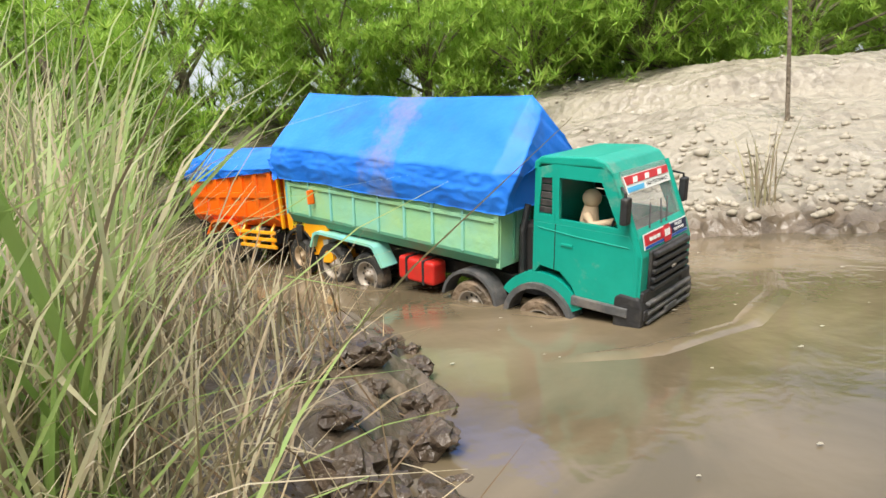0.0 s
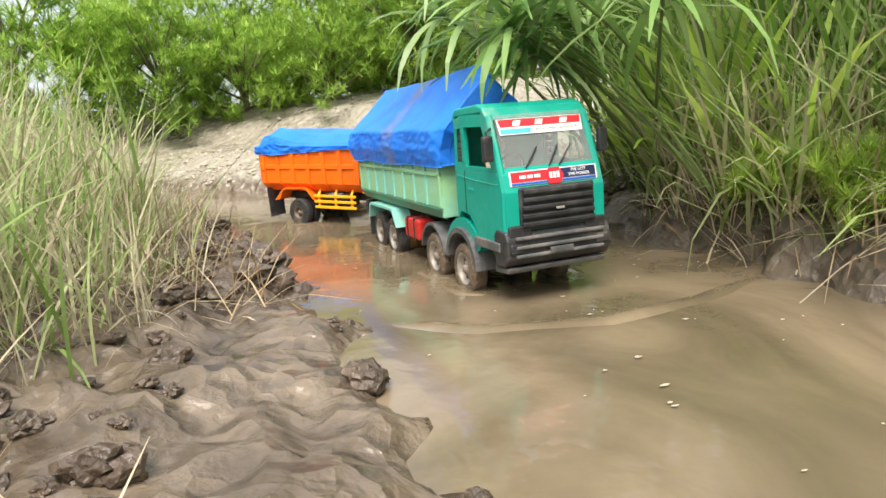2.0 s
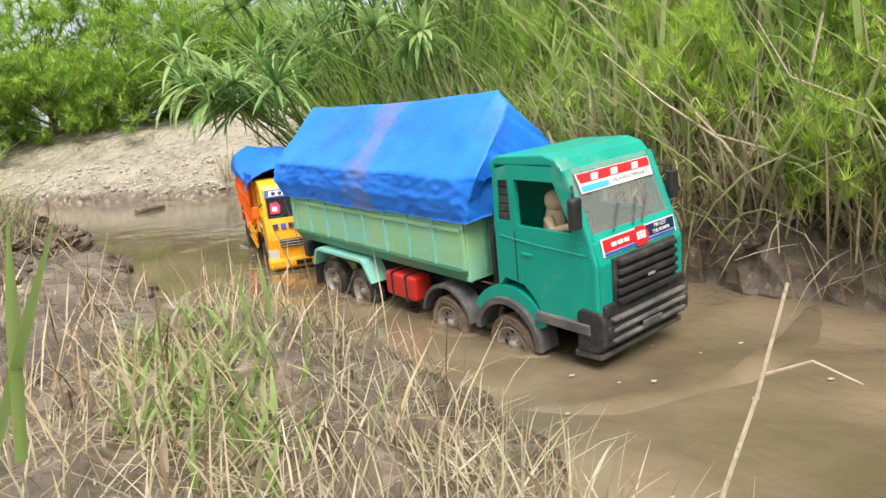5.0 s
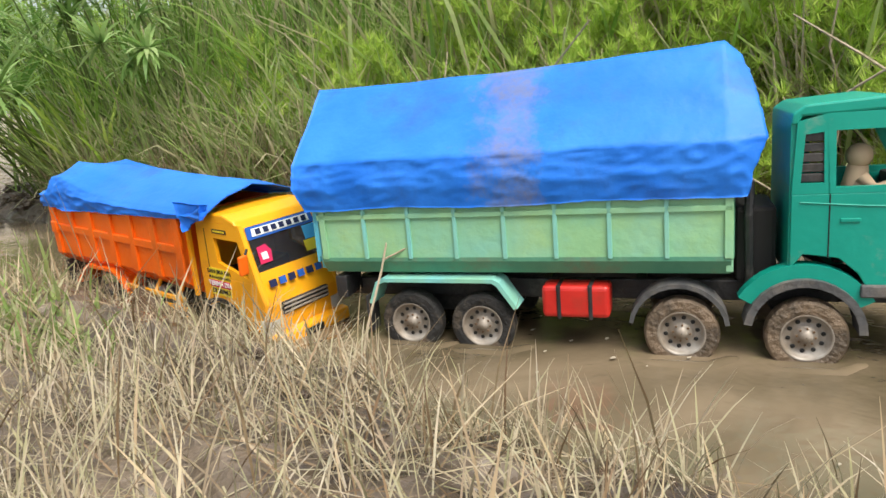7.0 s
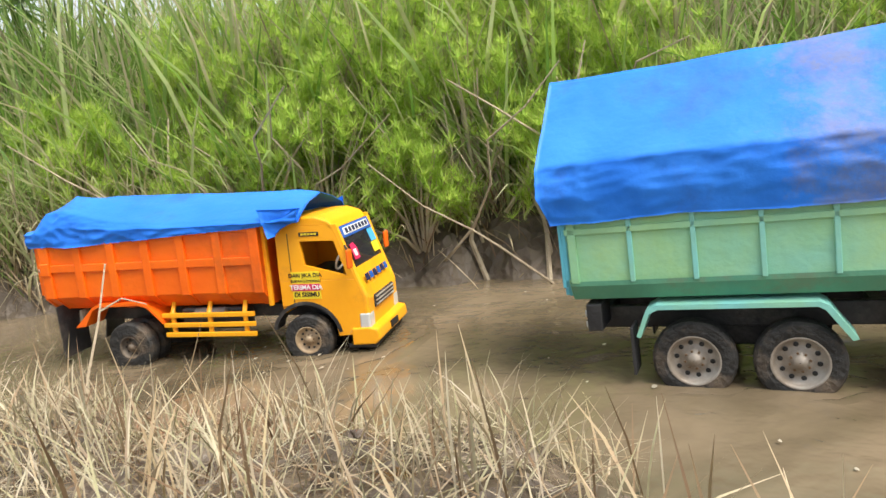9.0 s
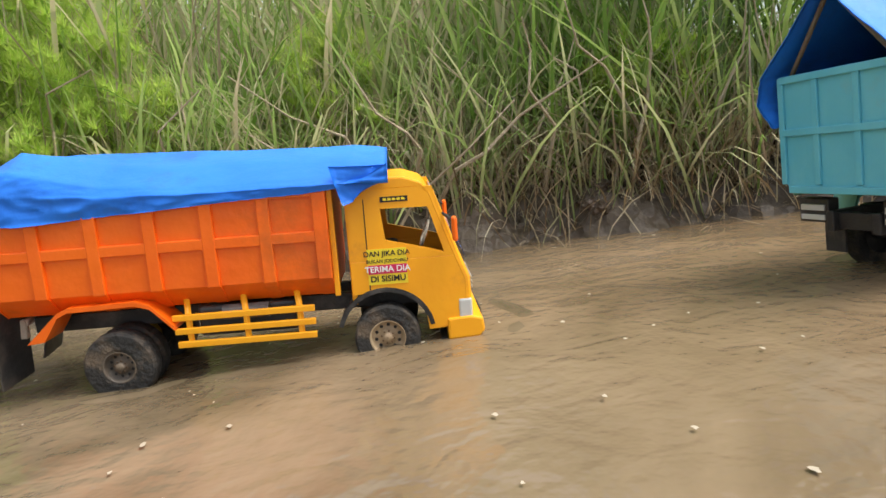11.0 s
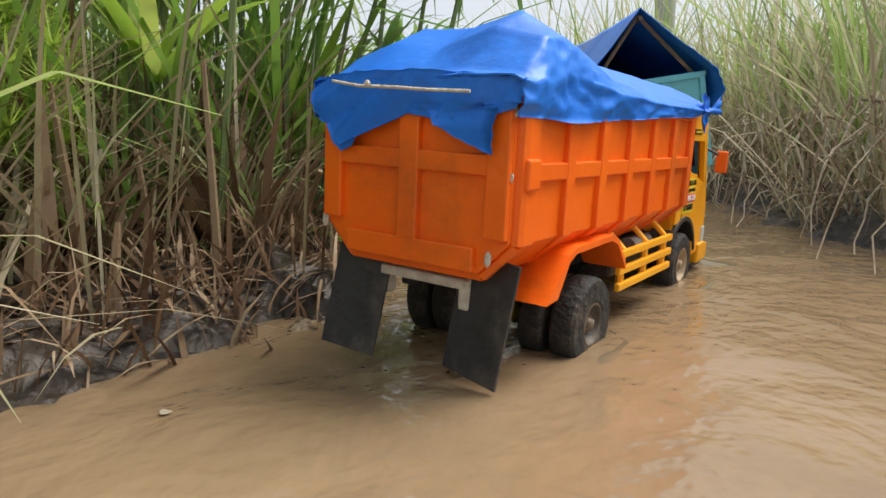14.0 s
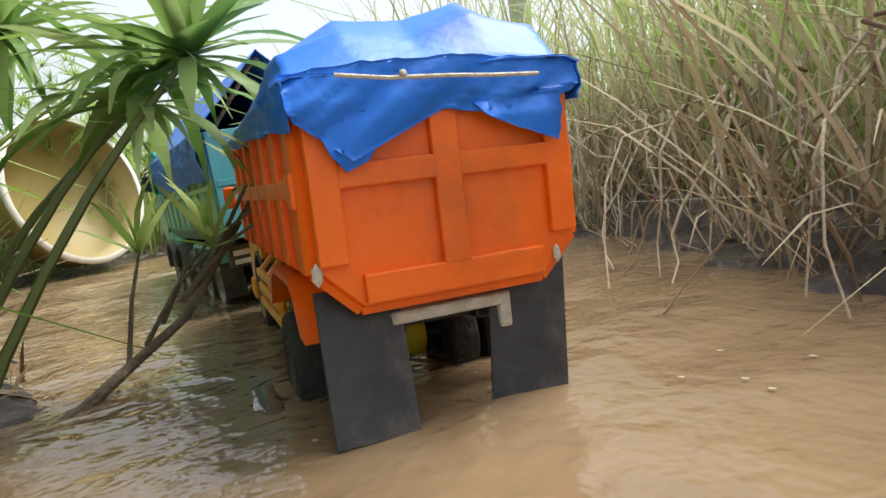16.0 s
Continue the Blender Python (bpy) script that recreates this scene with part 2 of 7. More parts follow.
MUD = (0.20, 0.145, 0.095)
M = dict(
    teal=material("teal_paint", (0.0, 0.27, 0.20), (0.005, 0.33, 0.245), 14, 0.38, 0.05, 60, dirt=(0.25, 0.33, 0.26), dirt_amount=0.12),
    mint=material("mint_paint", (0.24, 0.52, 0.28), (0.36, 0.58, 0.26), 9, 0.55, 0.12, 60, dirt=(0.22, 0.54, 0.46), dirt_amount=0.75),
    mint_rib=material("aqua_rib_paint", (0.20, 0.56, 0.56), (0.26, 0.54, 0.36), 16, 0.55, 0.1, 60),
    # darker mint for the bed floor, skirt and headboard ribs
    mint_low=material("dark_mint", (0.07, 0.26, 0.17), (0.11, 0.30, 0.18), 14, 0.6, 0.12, 60, dirt=MUD, dirt_amount=0.3),
    sky_paint=material("sky_blue_paint", (0.09, 0.42, 0.55), (0.14, 0.50, 0.60), 10, 0.5, 0.1, 60, dirt=(0.2, 0.36, 0.36), dirt_amount=0.3),
    tarp=material("blue_tarp", (0.010, 0.155, 0.70), (0.03, 0.225, 0.82), 12, 0.5, 0.07, 90, fine=500, dirt=(0.03, 0.12, 0.48), dirt_amount=0.3, spec=0.3),
    cover=material("blue_cover_sheet", (0.010, 0.15, 0.70), (0.025, 0.21, 0.80), 9, 0.45, 0.07, 90, fine=500, dirt=(0.02, 0.08, 0.36), dirt_amount=0.3, spec=0.35),
    tarp_mud=material("muddy_tarp", (0.03, 0.19, 0.68), (0.17, 0.20, 0.33), 16, 0.5, 0.3, 40),
    orange=material("orange_paint", (0.86, 0.125, 0.003), (0.94, 0.165, 0.004), 10, 0.42, 0.1, 50, dirt=(0.50, 0.10, 0.012), dirt_amount=0.35),
    amber=material("amber_paint", (0.90, 0.37, 0.009), (0.95, 0.44, 0.014), 10, 0.36, 0.05, 50, dirt=(0.6, 0.25, 0.03), dirt_amount=0.15),
    red=material("red_paint", (0.50, 0.015, 0.012), (0.62, 0.03, 0.02), 14, 0.4, 0.08, dirt=(0.30, 0.05, 0.03), dirt_amount=0.3),
    black=material("black_plastic", (0.012, 0.012, 0.013), (0.03, 0.03, 0.032), 25, 0.5, 0.15, dirt=(0.11, 0.10, 0.09), dirt_amount=0.35),
    grey=material("worn_fender", (0.05, 0.052, 0.055), (0.11, 0.11, 0.11), 25, 0.6, 0.2, dirt=(0.22, 0.19, 0.16), dirt_amount=0.5),
    tyre=material("tyre_rubber", (0.014, 0.014, 0.014), (0.035, 0.033, 0.03), 30, 0.75, 0.4, dirt=MUD, dirt_amount=0.45),
    tyre_mud=material("muddy_tyre", (0.24, 0.17, 0.11), (0.10, 0.075, 0.05), 26, 0.5, 0.5, dirt=(0.03, 0.028, 0.025), dirt_amount=0.4),
    rim=material("painted_rim", (0.32, 0.29, 0.25), (0.50, 0.47, 0.42), 25, 0.45, 0.1, metal=0.2, dirt=(0.20, 0.145, 0.095), dirt_amount=0.8),
    rim_tan=material("tan_rim", (0.42, 0.30, 0.17), (0.55, 0.43, 0.28), 25, 0.5, 0.1, dirt=(0.2, 0.12, 0.06), dirt_amount=0.5),
    rim_dark=material("dark_muddy_rim", (0.06, 0.052, 0.045), (0.14, 0.115, 0.09), 25, 0.55, 0.2, dirt=(0.22, 0.16, 0.10), dirt_amount=0.4),
    hub=material("rusty_hub", (0.28, 0.15, 0.06), (0.12, 0.08, 0.05), 40, 0.5, 0.2),
    flap=material("rubber_flap", (0.018, 0.018, 0.020), (0.04, 0.04, 0.043), 18, 0.5, 0.15, dirt=(0.12, 0.10, 0.085), dirt_amount=0.3),
    white=plain("white_print", (0.78, 0.78, 0.76), 0.5),
    print_red=plain("red_print", (0.55, 0.02, 0.03), 0.45),
    print_blue=plain("blue_print", (0.02, 0.10, 0.42), 0.45),
    print_navy=plain("navy_print", (0.015, 0.02, 0.07), 0.45),
    print_sky=plain("pale_blue_print", (0.08, 0.42, 0.75), 0.45),
    print_yellow=plain("yellow_print", (0.85, 0.65, 0.03), 0.45),
    print_black=plain("black_print", (0.015, 0.015, 0.015), 0.5),
    print_pink=plain("pink_print", (0.60, 0.02, 0.10), 0.5),
    lamp=plain("clear_lamp", (0.55, 0.55, 0.52), 0.2),
    skin=plain("doll_cloth", (0.62, 0.46, 0.30), 0.7),
    inside=plain("dark_cabin", (0.02, 0.018, 0.017), 0.8),
    rope=material("white_rope", (0.50, 0.45, 0.36), (0.66, 0.62, 0.52), 60, 0.8, 0.4),
    yellow_part=plain("yellow_axle", (0.50, 0.42, 0.02), 0.5),
    glass=glass_material("clear_windscreen", (0.34, 0.36, 0.35), 0.45),
    dark_glass=glass_material("tinted_windscreen", (0.03, 0.03, 0.035), 0.85),
)


def stain_tarp(m):
    n, l = m.node_tree.nodes, m.node_tree.links
    p = n["Principled BSDF"]
    base = p.inputs["Base Color"].links[0].from_socket
    tc = n.new("ShaderNodeTexCoord")
    sep = n.new("ShaderNodeSeparateXYZ")
    l.new(tc.outputs["Object"], sep.inputs[0])
    nz = n.new("ShaderNodeTexNoise")
    nz.inputs["Scale"].default_value, nz.inputs["Detail"].default_value, nz.inputs["Roughness"].default_value = 17, 8, 0.7
    l.new(tc.outputs["Object"], nz.inputs["Vector"])
    off = n.new("ShaderNodeMath")
    off.operation = "SUBTRACT"
    off.inputs[1].default_value = 0.17
    l.new(sep.outputs["X"], off.inputs[0])
    ab = n.new("ShaderNodeMath")
    ab.operation = "ABSOLUTE"
    l.new(off.outputs[0], ab.inputs[0])
    near = n.new("ShaderNodeMapRange")
    near.inputs[1].default_value, near.inputs[2].default_value, near.inputs[3].default_value, near.inputs[4].default_value = 0.015, 0.12, 0.36, -0.08
    l.new(ab.outputs[0], near.inputs[0])
    add = n.new("ShaderNodeMath")
    l.new(near.outputs[0], add.inputs[0])
    l.new(nz.outputs["Fac"], add.inputs[1])
    cut = n.new("ShaderNodeMapRange")
    cut.inputs[1].default_value, cut.inputs[2].default_value, cut.inputs[4].default_value = 0.70, 0.92, 0.62
    l.new(add.outputs[0], cut.inputs[0])
    mx = n.new("ShaderNodeMixRGB")
    mx.inputs[2].default_value = (0.20, 0.19, 0.20, 1)
    l.new(cut.outputs[0], mx.inputs[0])
    l.new(base, mx.inputs[1])
    l.new(mx.outputs[0], p.inputs["Base Color"])


stain_tarp(M["tarp"])
M["grass"] = leaf_material("fresh_grass", [(0.19, 0.30, 0.07), (0.30, 0.43, 0.12), (0.38, 0.50, 0.17), (0.47, 0.53, 0.25), (0.58, 0.54, 0.34), (0.54, 0.47, 0.31)], 0.5, 0.48)
M["lush"] = leaf_material("lush_leaf", [(0.11, 0.22, 0.04), (0.20, 0.35, 0.06), (0.31, 0.47, 0.11), (0.45, 0.55, 0.20)], 0.5, 0.48)
M["straw"] = leaf_material("dry_straw", [(0.26, 0.205, 0.13), (0.40, 0.325, 0.215), (0.50, 0.43, 0.30), (0.37, 0.345, 0.19), (0.57, 0.50, 0.37)], 0.75, 0.2)
M["litter"] = leaf_material("brown_litter", [(0.16, 0.10, 0.055), (0.30, 0.21, 0.12), (0.46, 0.36, 0.22), (0.60, 0.50, 0.34)], 0.8, 0.15)
M["feather"] = leaf_material("feathery_leaf", [(0.34, 0.52, 0.07), (0.43, 0.62, 0.10), (0.54, 0.70, 0.14), (0.64, 0.74, 0.20)], 0.5, 0.5)
M["tree_leaf"] = leaf_material("tree_leaf", [(0.21, 0.35, 0.05), (0.30, 0.48, 0.07), (0.39, 0.58, 0.10), (0.49, 0.63, 0.14)], 0.5, 0.45)
M["papyrus"] = leaf_material("papyrus_leaf", [(0.12, 0.25, 0.05), (0.20, 0.35, 0.09), (0.32, 0.48, 0.16), (0.48, 0.60, 0.28)], 0.4, 0.4)
M["culm"] = leaf_material("green_culm", [(0.05, 0.10, 0.02), (0.09, 0.15, 0.035), (0.16, 0.19, 0.07), (0.20, 0.15, 0.08)], 0.45, 0.0)
M["dry_culm"] = leaf_material("dry_culm", [(0.10, 0.06, 0.035), (0.20, 0.13, 0.075), (0.30, 0.22, 0.13), (0.13, 0.11, 0.05)], 0.75, 0.0)
M["sheath"] = leaf_material("brown_sheath", [(0.10, 0.055, 0.03), (0.19, 0.115, 0.065), (0.30, 0.20, 0.12), (0.44, 0.33, 0.22)], 0.75, 0.15)
M["bark"] = material("bark", (0.12, 0.09, 0.06), (0.22, 0.18, 0.13), 20, 0.85, 0.6)
M["twig"] = material("pale_twig", (0.34, 0.27, 0.18), (0.48, 0.40, 0.29), 30, 0.8, 0.4)
M["wood"] = material("weathered_board", (0.30, 0.27, 0.22), (0.42, 0.39, 0.33), 12, 0.85, 0.4)
M["pebble"] = material("pale_pebble", (0.30, 0.26, 0.20), (0.44, 0.39, 0.31), 14, 0.8, 0.3)
M["clod"] = material("wet_clod", (0.04, 0.029, 0.02), (0.14, 0.10, 0.07), 16, 0.34, 0.8, 40)
M["foam"] = plain("foam", (0.40, 0.35, 0.265), 0.5)
M["tub"] = plain("tub_rim", (0.70, 0.69, 0.64), 0.4)
M["tub_in"] = material("tub_inside", (0.24, 0.19, 0.05), (0.34, 0.27, 0.09), 6, 0.5, 0.1)
M["concrete"] = material("pole_concrete", (0.30, 0.31, 0.31), (0.40, 0.40, 0.39), 10, 0.85, 0.3)
M["rock"] = material("tan_rock", (0.17, 0.125, 0.07), (0.27, 0.205, 0.12), 16, 0.45, 0.6, dirt=(0.05, 0.04, 0.03), dirt_amount=0.6)


# ---- mesh helpers ----
def finish(bm, smooth=False):
    bmesh.ops.recalc_face_normals(bm, faces=bm.faces)
    for f in bm.faces:
        f.smooth = smooth
    return bm


def part(name, bm, mat, parent=None, label="", matrix=None):
    me = bpy.data.meshes.new(name)
    bm.to_mesh(me)
    bm.free()
    me.materials.append(mat)
    ob = new(name, me)
    if parent is not None:
        ob.parent = parent
    if matrix is not None:
        ob.matrix_basis = matrix
    if label:
        ob["label"] = label
    return ob


def box(x0, x1, y0, y1, z0, z1, bevel=0.0, bm=None, seg=2):
    bm = bm or bmesh.new()
    r = bmesh.ops.create_cube(bm, size=1.0)
    vs = r["verts"]
    bmesh.ops.scale(bm, vec=(x1 - x0, y1 - y0, z1 - z0), verts=vs)
    bmesh.ops.translate(bm, vec=((x0 + x1) / 2, (y0 + y1) / 2, (z0 + z1) / 2), verts=vs)
    if bevel:
        es = list({e for v in vs for e in v.link_edges})
        bmesh.ops.bevel(bm, geom=es, offset=bevel, segments=seg, affect="EDGES", profile=0.5)
    return bm


def prism(profile, y0, y1, bevel=0.0, bm=None, axis="y", seg=2):
    """A side outline of (a, b) points drawn out between y0 and y1 (axis y: a=x, b=z; axis x: a=y, b=z)."""
    own = bmesh.new()
    place = (lambda a, b, c: (a, c, b)) if axis == "y" else (lambda a, b, c: (c, a, b))
    f0 = own.faces.new([own.verts.new(place(a, b, y0)) for a, b in profile])
    r = bmesh.ops.extrude_face_region(own, geom=[f0])
    bmesh.ops.translate(own, vec=(0, y1 - y0, 0) if axis == "y" else (y1 - y0, 0, 0), verts=[g for g in r["geom"] if isinstance(g, bmesh.types.BMVert)])
    if bevel:
        bmesh.ops.bevel(own, geom=list(own.edges), offset=bevel, segments=seg, affect="EDGES", profile=0.5, clamp_overlap=True)
    finish(own)
    if bm is None:
        return own
    me = bpy.data.meshes.new("t")
    own.to_mesh(me)
    own.free()
    bm.from_mesh(me)
    bpy.data.meshes.remove(me)
    return bm


def rod(points, radius, sides=8, bm=None, tip=None):
    """A round bar along points, thinning to tip."""
    bm = bm or bmesh.new()
    pts = [Vector(p) for p in points]
    rings = []
    for i, p in enumerate(pts):
        d = (pts[min(i + 1, len(pts) - 1)] - pts[max(i - 1, 0)]).normalized()
        u = d.orthogonal().normalized()
        if i and rings:
            u = (last_u - d * last_u.dot(d)).normalized()
        last_u = u
        v = d.cross(u)
        r = radius if tip is None else radius + (tip - radius) * i / max(1, len(pts) - 1)
        rings.append([bm.verts.new(p + (u * math.cos(a) + v * math.sin(a)) * r) for a in [2 * math.pi * k / sides for k in range(sides)]])
    for a, b in zip(rings, rings[1:]):
        for k in range(sides):
            bm.faces.new((a[k], a[(k + 1) % sides], b[(k + 1) % sides], b[k]))
    bm.faces.new(rings[0][::-1])
    bm.faces.new(rings[-1])
    return bm


def lathe(profile, sides=28, bm=None):
    """Turned about the y axis: profile of (radius, y)."""
    bm = bm or bmesh.new()
    rings = []
    for r, y in profile:
        rings.append([bm.verts.new((r * math.cos(2 * math.pi * k / sides), y, r * math.sin(2 * math.pi * k / sides))) for k in range(sides)])
    for a, b in zip(rings, rings[1:]):
        for k in range(sides):
            bm.faces.new((a[k], a[(k + 1) % sides], b[(k + 1) % sides], b[k]))
    return bm


def lettering(name, text, size, mat, parent, matrix, align="CENTER", bold=0.0):
    cu = bpy.data.curves.new(name, "FONT")
    cu.body, cu.size, cu.align_x, cu.align_y, cu.extrude, cu.offset = text, size, align, "CENTER", 0.0003, bold
    tmp = bpy.data.objects.new("t", cu)
    me = bpy.data.meshes.new_from_object(tmp)
    bpy.data.objects.remove(tmp)
    me.name = name
    me.materials.append(mat)
    ob = new(name, me)
    ob.parent = parent
    ob.matrix_basis = matrix
    return ob


def empty(name, label, category, group=""):
    ob = new(name)
    tagged(ob, label, category, group)
    return ob


# ---- ground: one sheet, cut by a muddy channel ----
SHORE = [(-1.6, 3.1), (-0.9, 1.85), (-0.35, 1.3), (-0.06, 1.02), (-0.01, 0.55), (0.03, 0.2), (0.12, -0.2), (0.13, -0.5), (0.18, -0.85),
         (0.29, -1.1), (0.38, -1.38), (0.42, -1.62), (0.42, -1.85), (0.34, -2.1), (0.29, -2.35), (0.33, -2.55), (0.29, -2.85), (0.12, -3.03),
         (-0.4, -3.25), (-1.3, -3.6), (-1.9, -4.5), (-1.5, -5.6), (-0.4, -6.05), (0.3, -6.1), (0.78, -6.26), (1.0, -6.43),
         (1.33, -6.80), (1.68, -6.98), (2.3, -7.2), (3.0, -7.35), (3.5, -7.0), (3.4, -6.4), (2.8, -6.05), (2.2, -5.95), (1.62, -5.88), (1.45, -5.74),
         (1.30, -5.62), (1.10, -5.42), (1.05, -5.1), (1.0, -4.8), (1.1, -4.3), (1.20, -3.86), (1.22, -3.2), (1.18, -2.9), (1.15, -2.45), (1.13, -1.95), (1.07, -1.5),
         (0.97, -1.0), (0.91, -0.5), (0.89, 0.0), (0.89, 0.45), (0.88, 0.8), (0.91, 1.0), (1.05, 1.10), (1.4, 1.18), (1.9, 1.25), (2.0, 1.48), (1.5, 1.52), (1.14, 1.58), (0.65, 1.64), (0.3, 1.95), (-0.05, 2.38), (-0.7, 3.1)]


def shore_distance(px, py):
    """Metres from the water's edge; below zero in the water."""
    pts = np.array(SHORE)
    best = np.full(px.shape, 1e9)
    inside = np.zeros(px.shape, bool)
    for (ax, ay), (bx, by) in zip(pts, np.roll(pts, -1, 0)):
        ex, ey = bx - ax, by - ay
        s = np.clip(((px - ax) * ex + (py - ay) * ey) / (ex * ex + ey * ey), 0, 1)
        best = np.minimum(best, np.hypot(px - ax - s * ex, py - ay - s * ey))
        hit = ((ay > py) != (by > py)) & (px < (bx - ax) * (py - ay) / (by - ay + 1e-12) + ax)
        inside ^= hit
    return np.where(inside, -best, best)


def wobble(px, py, size, seed):
    """Smooth uneven noise from crossed waves, about -1 to 1."""
    r = np.random.RandomState(seed)
    out = 0
    for _ in range(9):
        a, f, ph = r.uniform(0, math.pi), r.uniform(0.5, 1.6) / size, r.uniform(0, 6.28)
        out = out + np.sin((px * np.cos(a) + py * np.sin(a)) * f * 6.28 + ph + 0.7 * np.sin((px * np.sin(a) - py * np.cos(a)) * f * 4.4))
    return out / 4.5


def rubble(px, py, size, seed, octaves=4):
    """Broken, clotted unevenness from lattice noise, about -1 to 1."""
    out, amp = 0, 1.0
    for k in range(octaves):
        x, y = px / size + seed * 7.31 + k * 3.7, py / size + seed * 3.17 + k * 5.3
        xi, yi = np.floor(x), np.floor(y)
        fx, fy = x - xi, y - yi
        fx, fy = fx * fx * (3 - 2 * fx), fy * fy * (3 - 2 * fy)

        def h(a, b):
            v = np.sin(a * 127.1 + b * 311.7 + seed * 17.3) * 43758.5453
            return v - np.floor(v)
        v = (h(xi, yi) * (1 - fx) + h(xi + 1, yi) * fx) * (1 - fy) + (h(xi, yi + 1) * (1 - fx) + h(xi + 1, yi + 1) * fx) * fy
        out = out + amp * (1 - 2 * np.abs(2 * v - 1))
        size, amp = size * 0.48, amp * 0.55
    return out / 1.9


def ground_height(px, py):
    d = shore_distance(px, py)
    d = d + 0.035 * wobble(px, py, 0.22, 3) + 0.015 * wobble(px, py, 0.07, 4)
    near = np.clip(d, 0, None)
    low = 0.055 * (1 - np.exp(-near / 0.10)) + 0.03 * np.clip(near, 0, 3)
    steep = 0.10 * (1 - np.exp(-near / 0.05)) + 0.24 * np.clip(near, 0, 1.3)
    gravel = 0.05 * (1 - np.exp(-near / 0.05)) + 0.25 * np.clip(near, 0, 1.7) + 0.02 * np.clip(near - 1.7, 0, 6)
    east = np.clip((px - 0.55) / 0.3, 0, 1) * np.clip((1.25 - py) / 0.3, 0, 1) * np.clip((py + 5.0) / 0.6, 0, 1)
    north = np.clip((py - 1.2) / 0.35, 0, 1) * np.clip((px + 0.75 + (py - 2.2) * 0.5) / 0.4, 0, 1)
    h = low * (1 - east) + steep * east
    h = h * (1 - north) + gravel * north
    south = np.clip((-5.2 - py) / 0.6, 0, 1)
    h = h * (1 - 0.35 * south * np.clip(px, 0, 1))
    step = np.clip((py - 0.30) / 0.15, 0, 1) * np.clip((1.3 - py) / 0.1, 0, 1) * np.clip((px - 0.8) / 0.05, 0, 1) * np.clip((1.45 - px) / 0.3, 0, 1)
    h = h * (1 - 0.50 * step)
    flat = np.clip((0.36 - py) / 0.15, 0, 1) * np.clip((py + 1.3) / 0.3, 0, 1) * np.clip((0.4 - px) / 0.1, 0, 1) * np.clip((px + 0.75) / 0.4, 0, 1)
    ridge = 0.040 * rubble(px, py, 0.24, 31, 4) * (1 - flat) + flat * (0.046 * rubble(px, py, 0.10, 41, 3) + 0.02 * wobble(px, py, 0.3, 31))
    h = h + np.clip(ridge, -0.03, 0.05) * np.clip(d / 0.08, 0, 1) * (1 - north) * (1 - 0.5 * east) * (1 - 0.75 * np.clip((-1.7 - py) / 0.4, 0, 1) * np.clip((0.7 - px) / 0.2, 0, 1)) * np.clip(3 / (1 + np.abs(px) + 0.3 * np.abs(py)), 0, 1)
    lumps = 0.020 * rubble(px, py, 0.17, 1, 4) + 0.006 * wobble(px, py, 0.16, 2)
    h = h * (1 - 0.50 * flat * np.clip(1.4 - near / 0.35, 0, 1))
    h = h + lumps * np.clip(d / 0.06, 0, 1) * (1 - 0.45 * north) * (1 - 0.35 * flat) * np.clip(6 / (1 + np.abs(px) + np.abs(py)), 0, 1)
    h = h + north * np.clip(near / 0.3, 0, 1) * 0.045 * np.tanh(3.5 * np.sin((px * 0.55 + py) * 5.0 + 0.8 * wobble(px, py, 1.0, 5))) * np.clip(near / 0.9, 0.25, 1)
    bed = -0.10 * (1 - np.exp(np.clip(d, None, 0) / 0.08))
    return np.where(d > 0, h, bed)


def height(x, y):
    return float(ground_height(np.array([x]), np.array([y]))[0])


def spread(a, b, step, far):
    """Fine steps between a and b, growing out to far on both sides."""
    mid = list(np.arange(a, b, step))
    lo, hi, s = [a], [mid[-1]], step
    while hi[-1] < far:
        s *= 1.22
        lo.append(lo[-1] - s)
        hi.append(hi[-1] + s)
    return np.array(lo[:0:-1] + mid + hi[1:])


def grid_sheet(name, xs, ys, zs, mat):
    nx, ny = len(xs), len(ys)
    gx, gy = np.meshgrid(xs, ys)
    co = np.stack([gx, gy, zs], -1).reshape(-1, 3)
    i = np.arange((ny - 1) * (nx - 1))
    q = (i // (nx - 1)) * nx + i % (nx - 1)
    faces = np.stack([q, q + 1, q + nx + 1, q + nx], -1)
    return raw_mesh(name, co, faces, mat, True)


def raw_mesh(name, co, faces, mat, smooth=False):
    me = bpy.data.meshes.new(name)
    me.vertices.add(len(co))
    me.vertices.foreach_set("co", np.asarray(co, np.float32).ravel())
    k = faces.shape[1]
    me.loops.add(faces.size)
    me.loops.foreach_set("vertex_index", faces.astype(np.int32).ravel())
    me.polygons.add(len(faces))
    me.polygons.foreach_set("loop_start", np.arange(0, faces.size, k, dtype=np.int32))
    me.polygons.foreach_set("use_smooth", np.full(len(faces), smooth))
    me.update(calc_edges=True)
    me.materials.append(mat)
    return new(name, me)


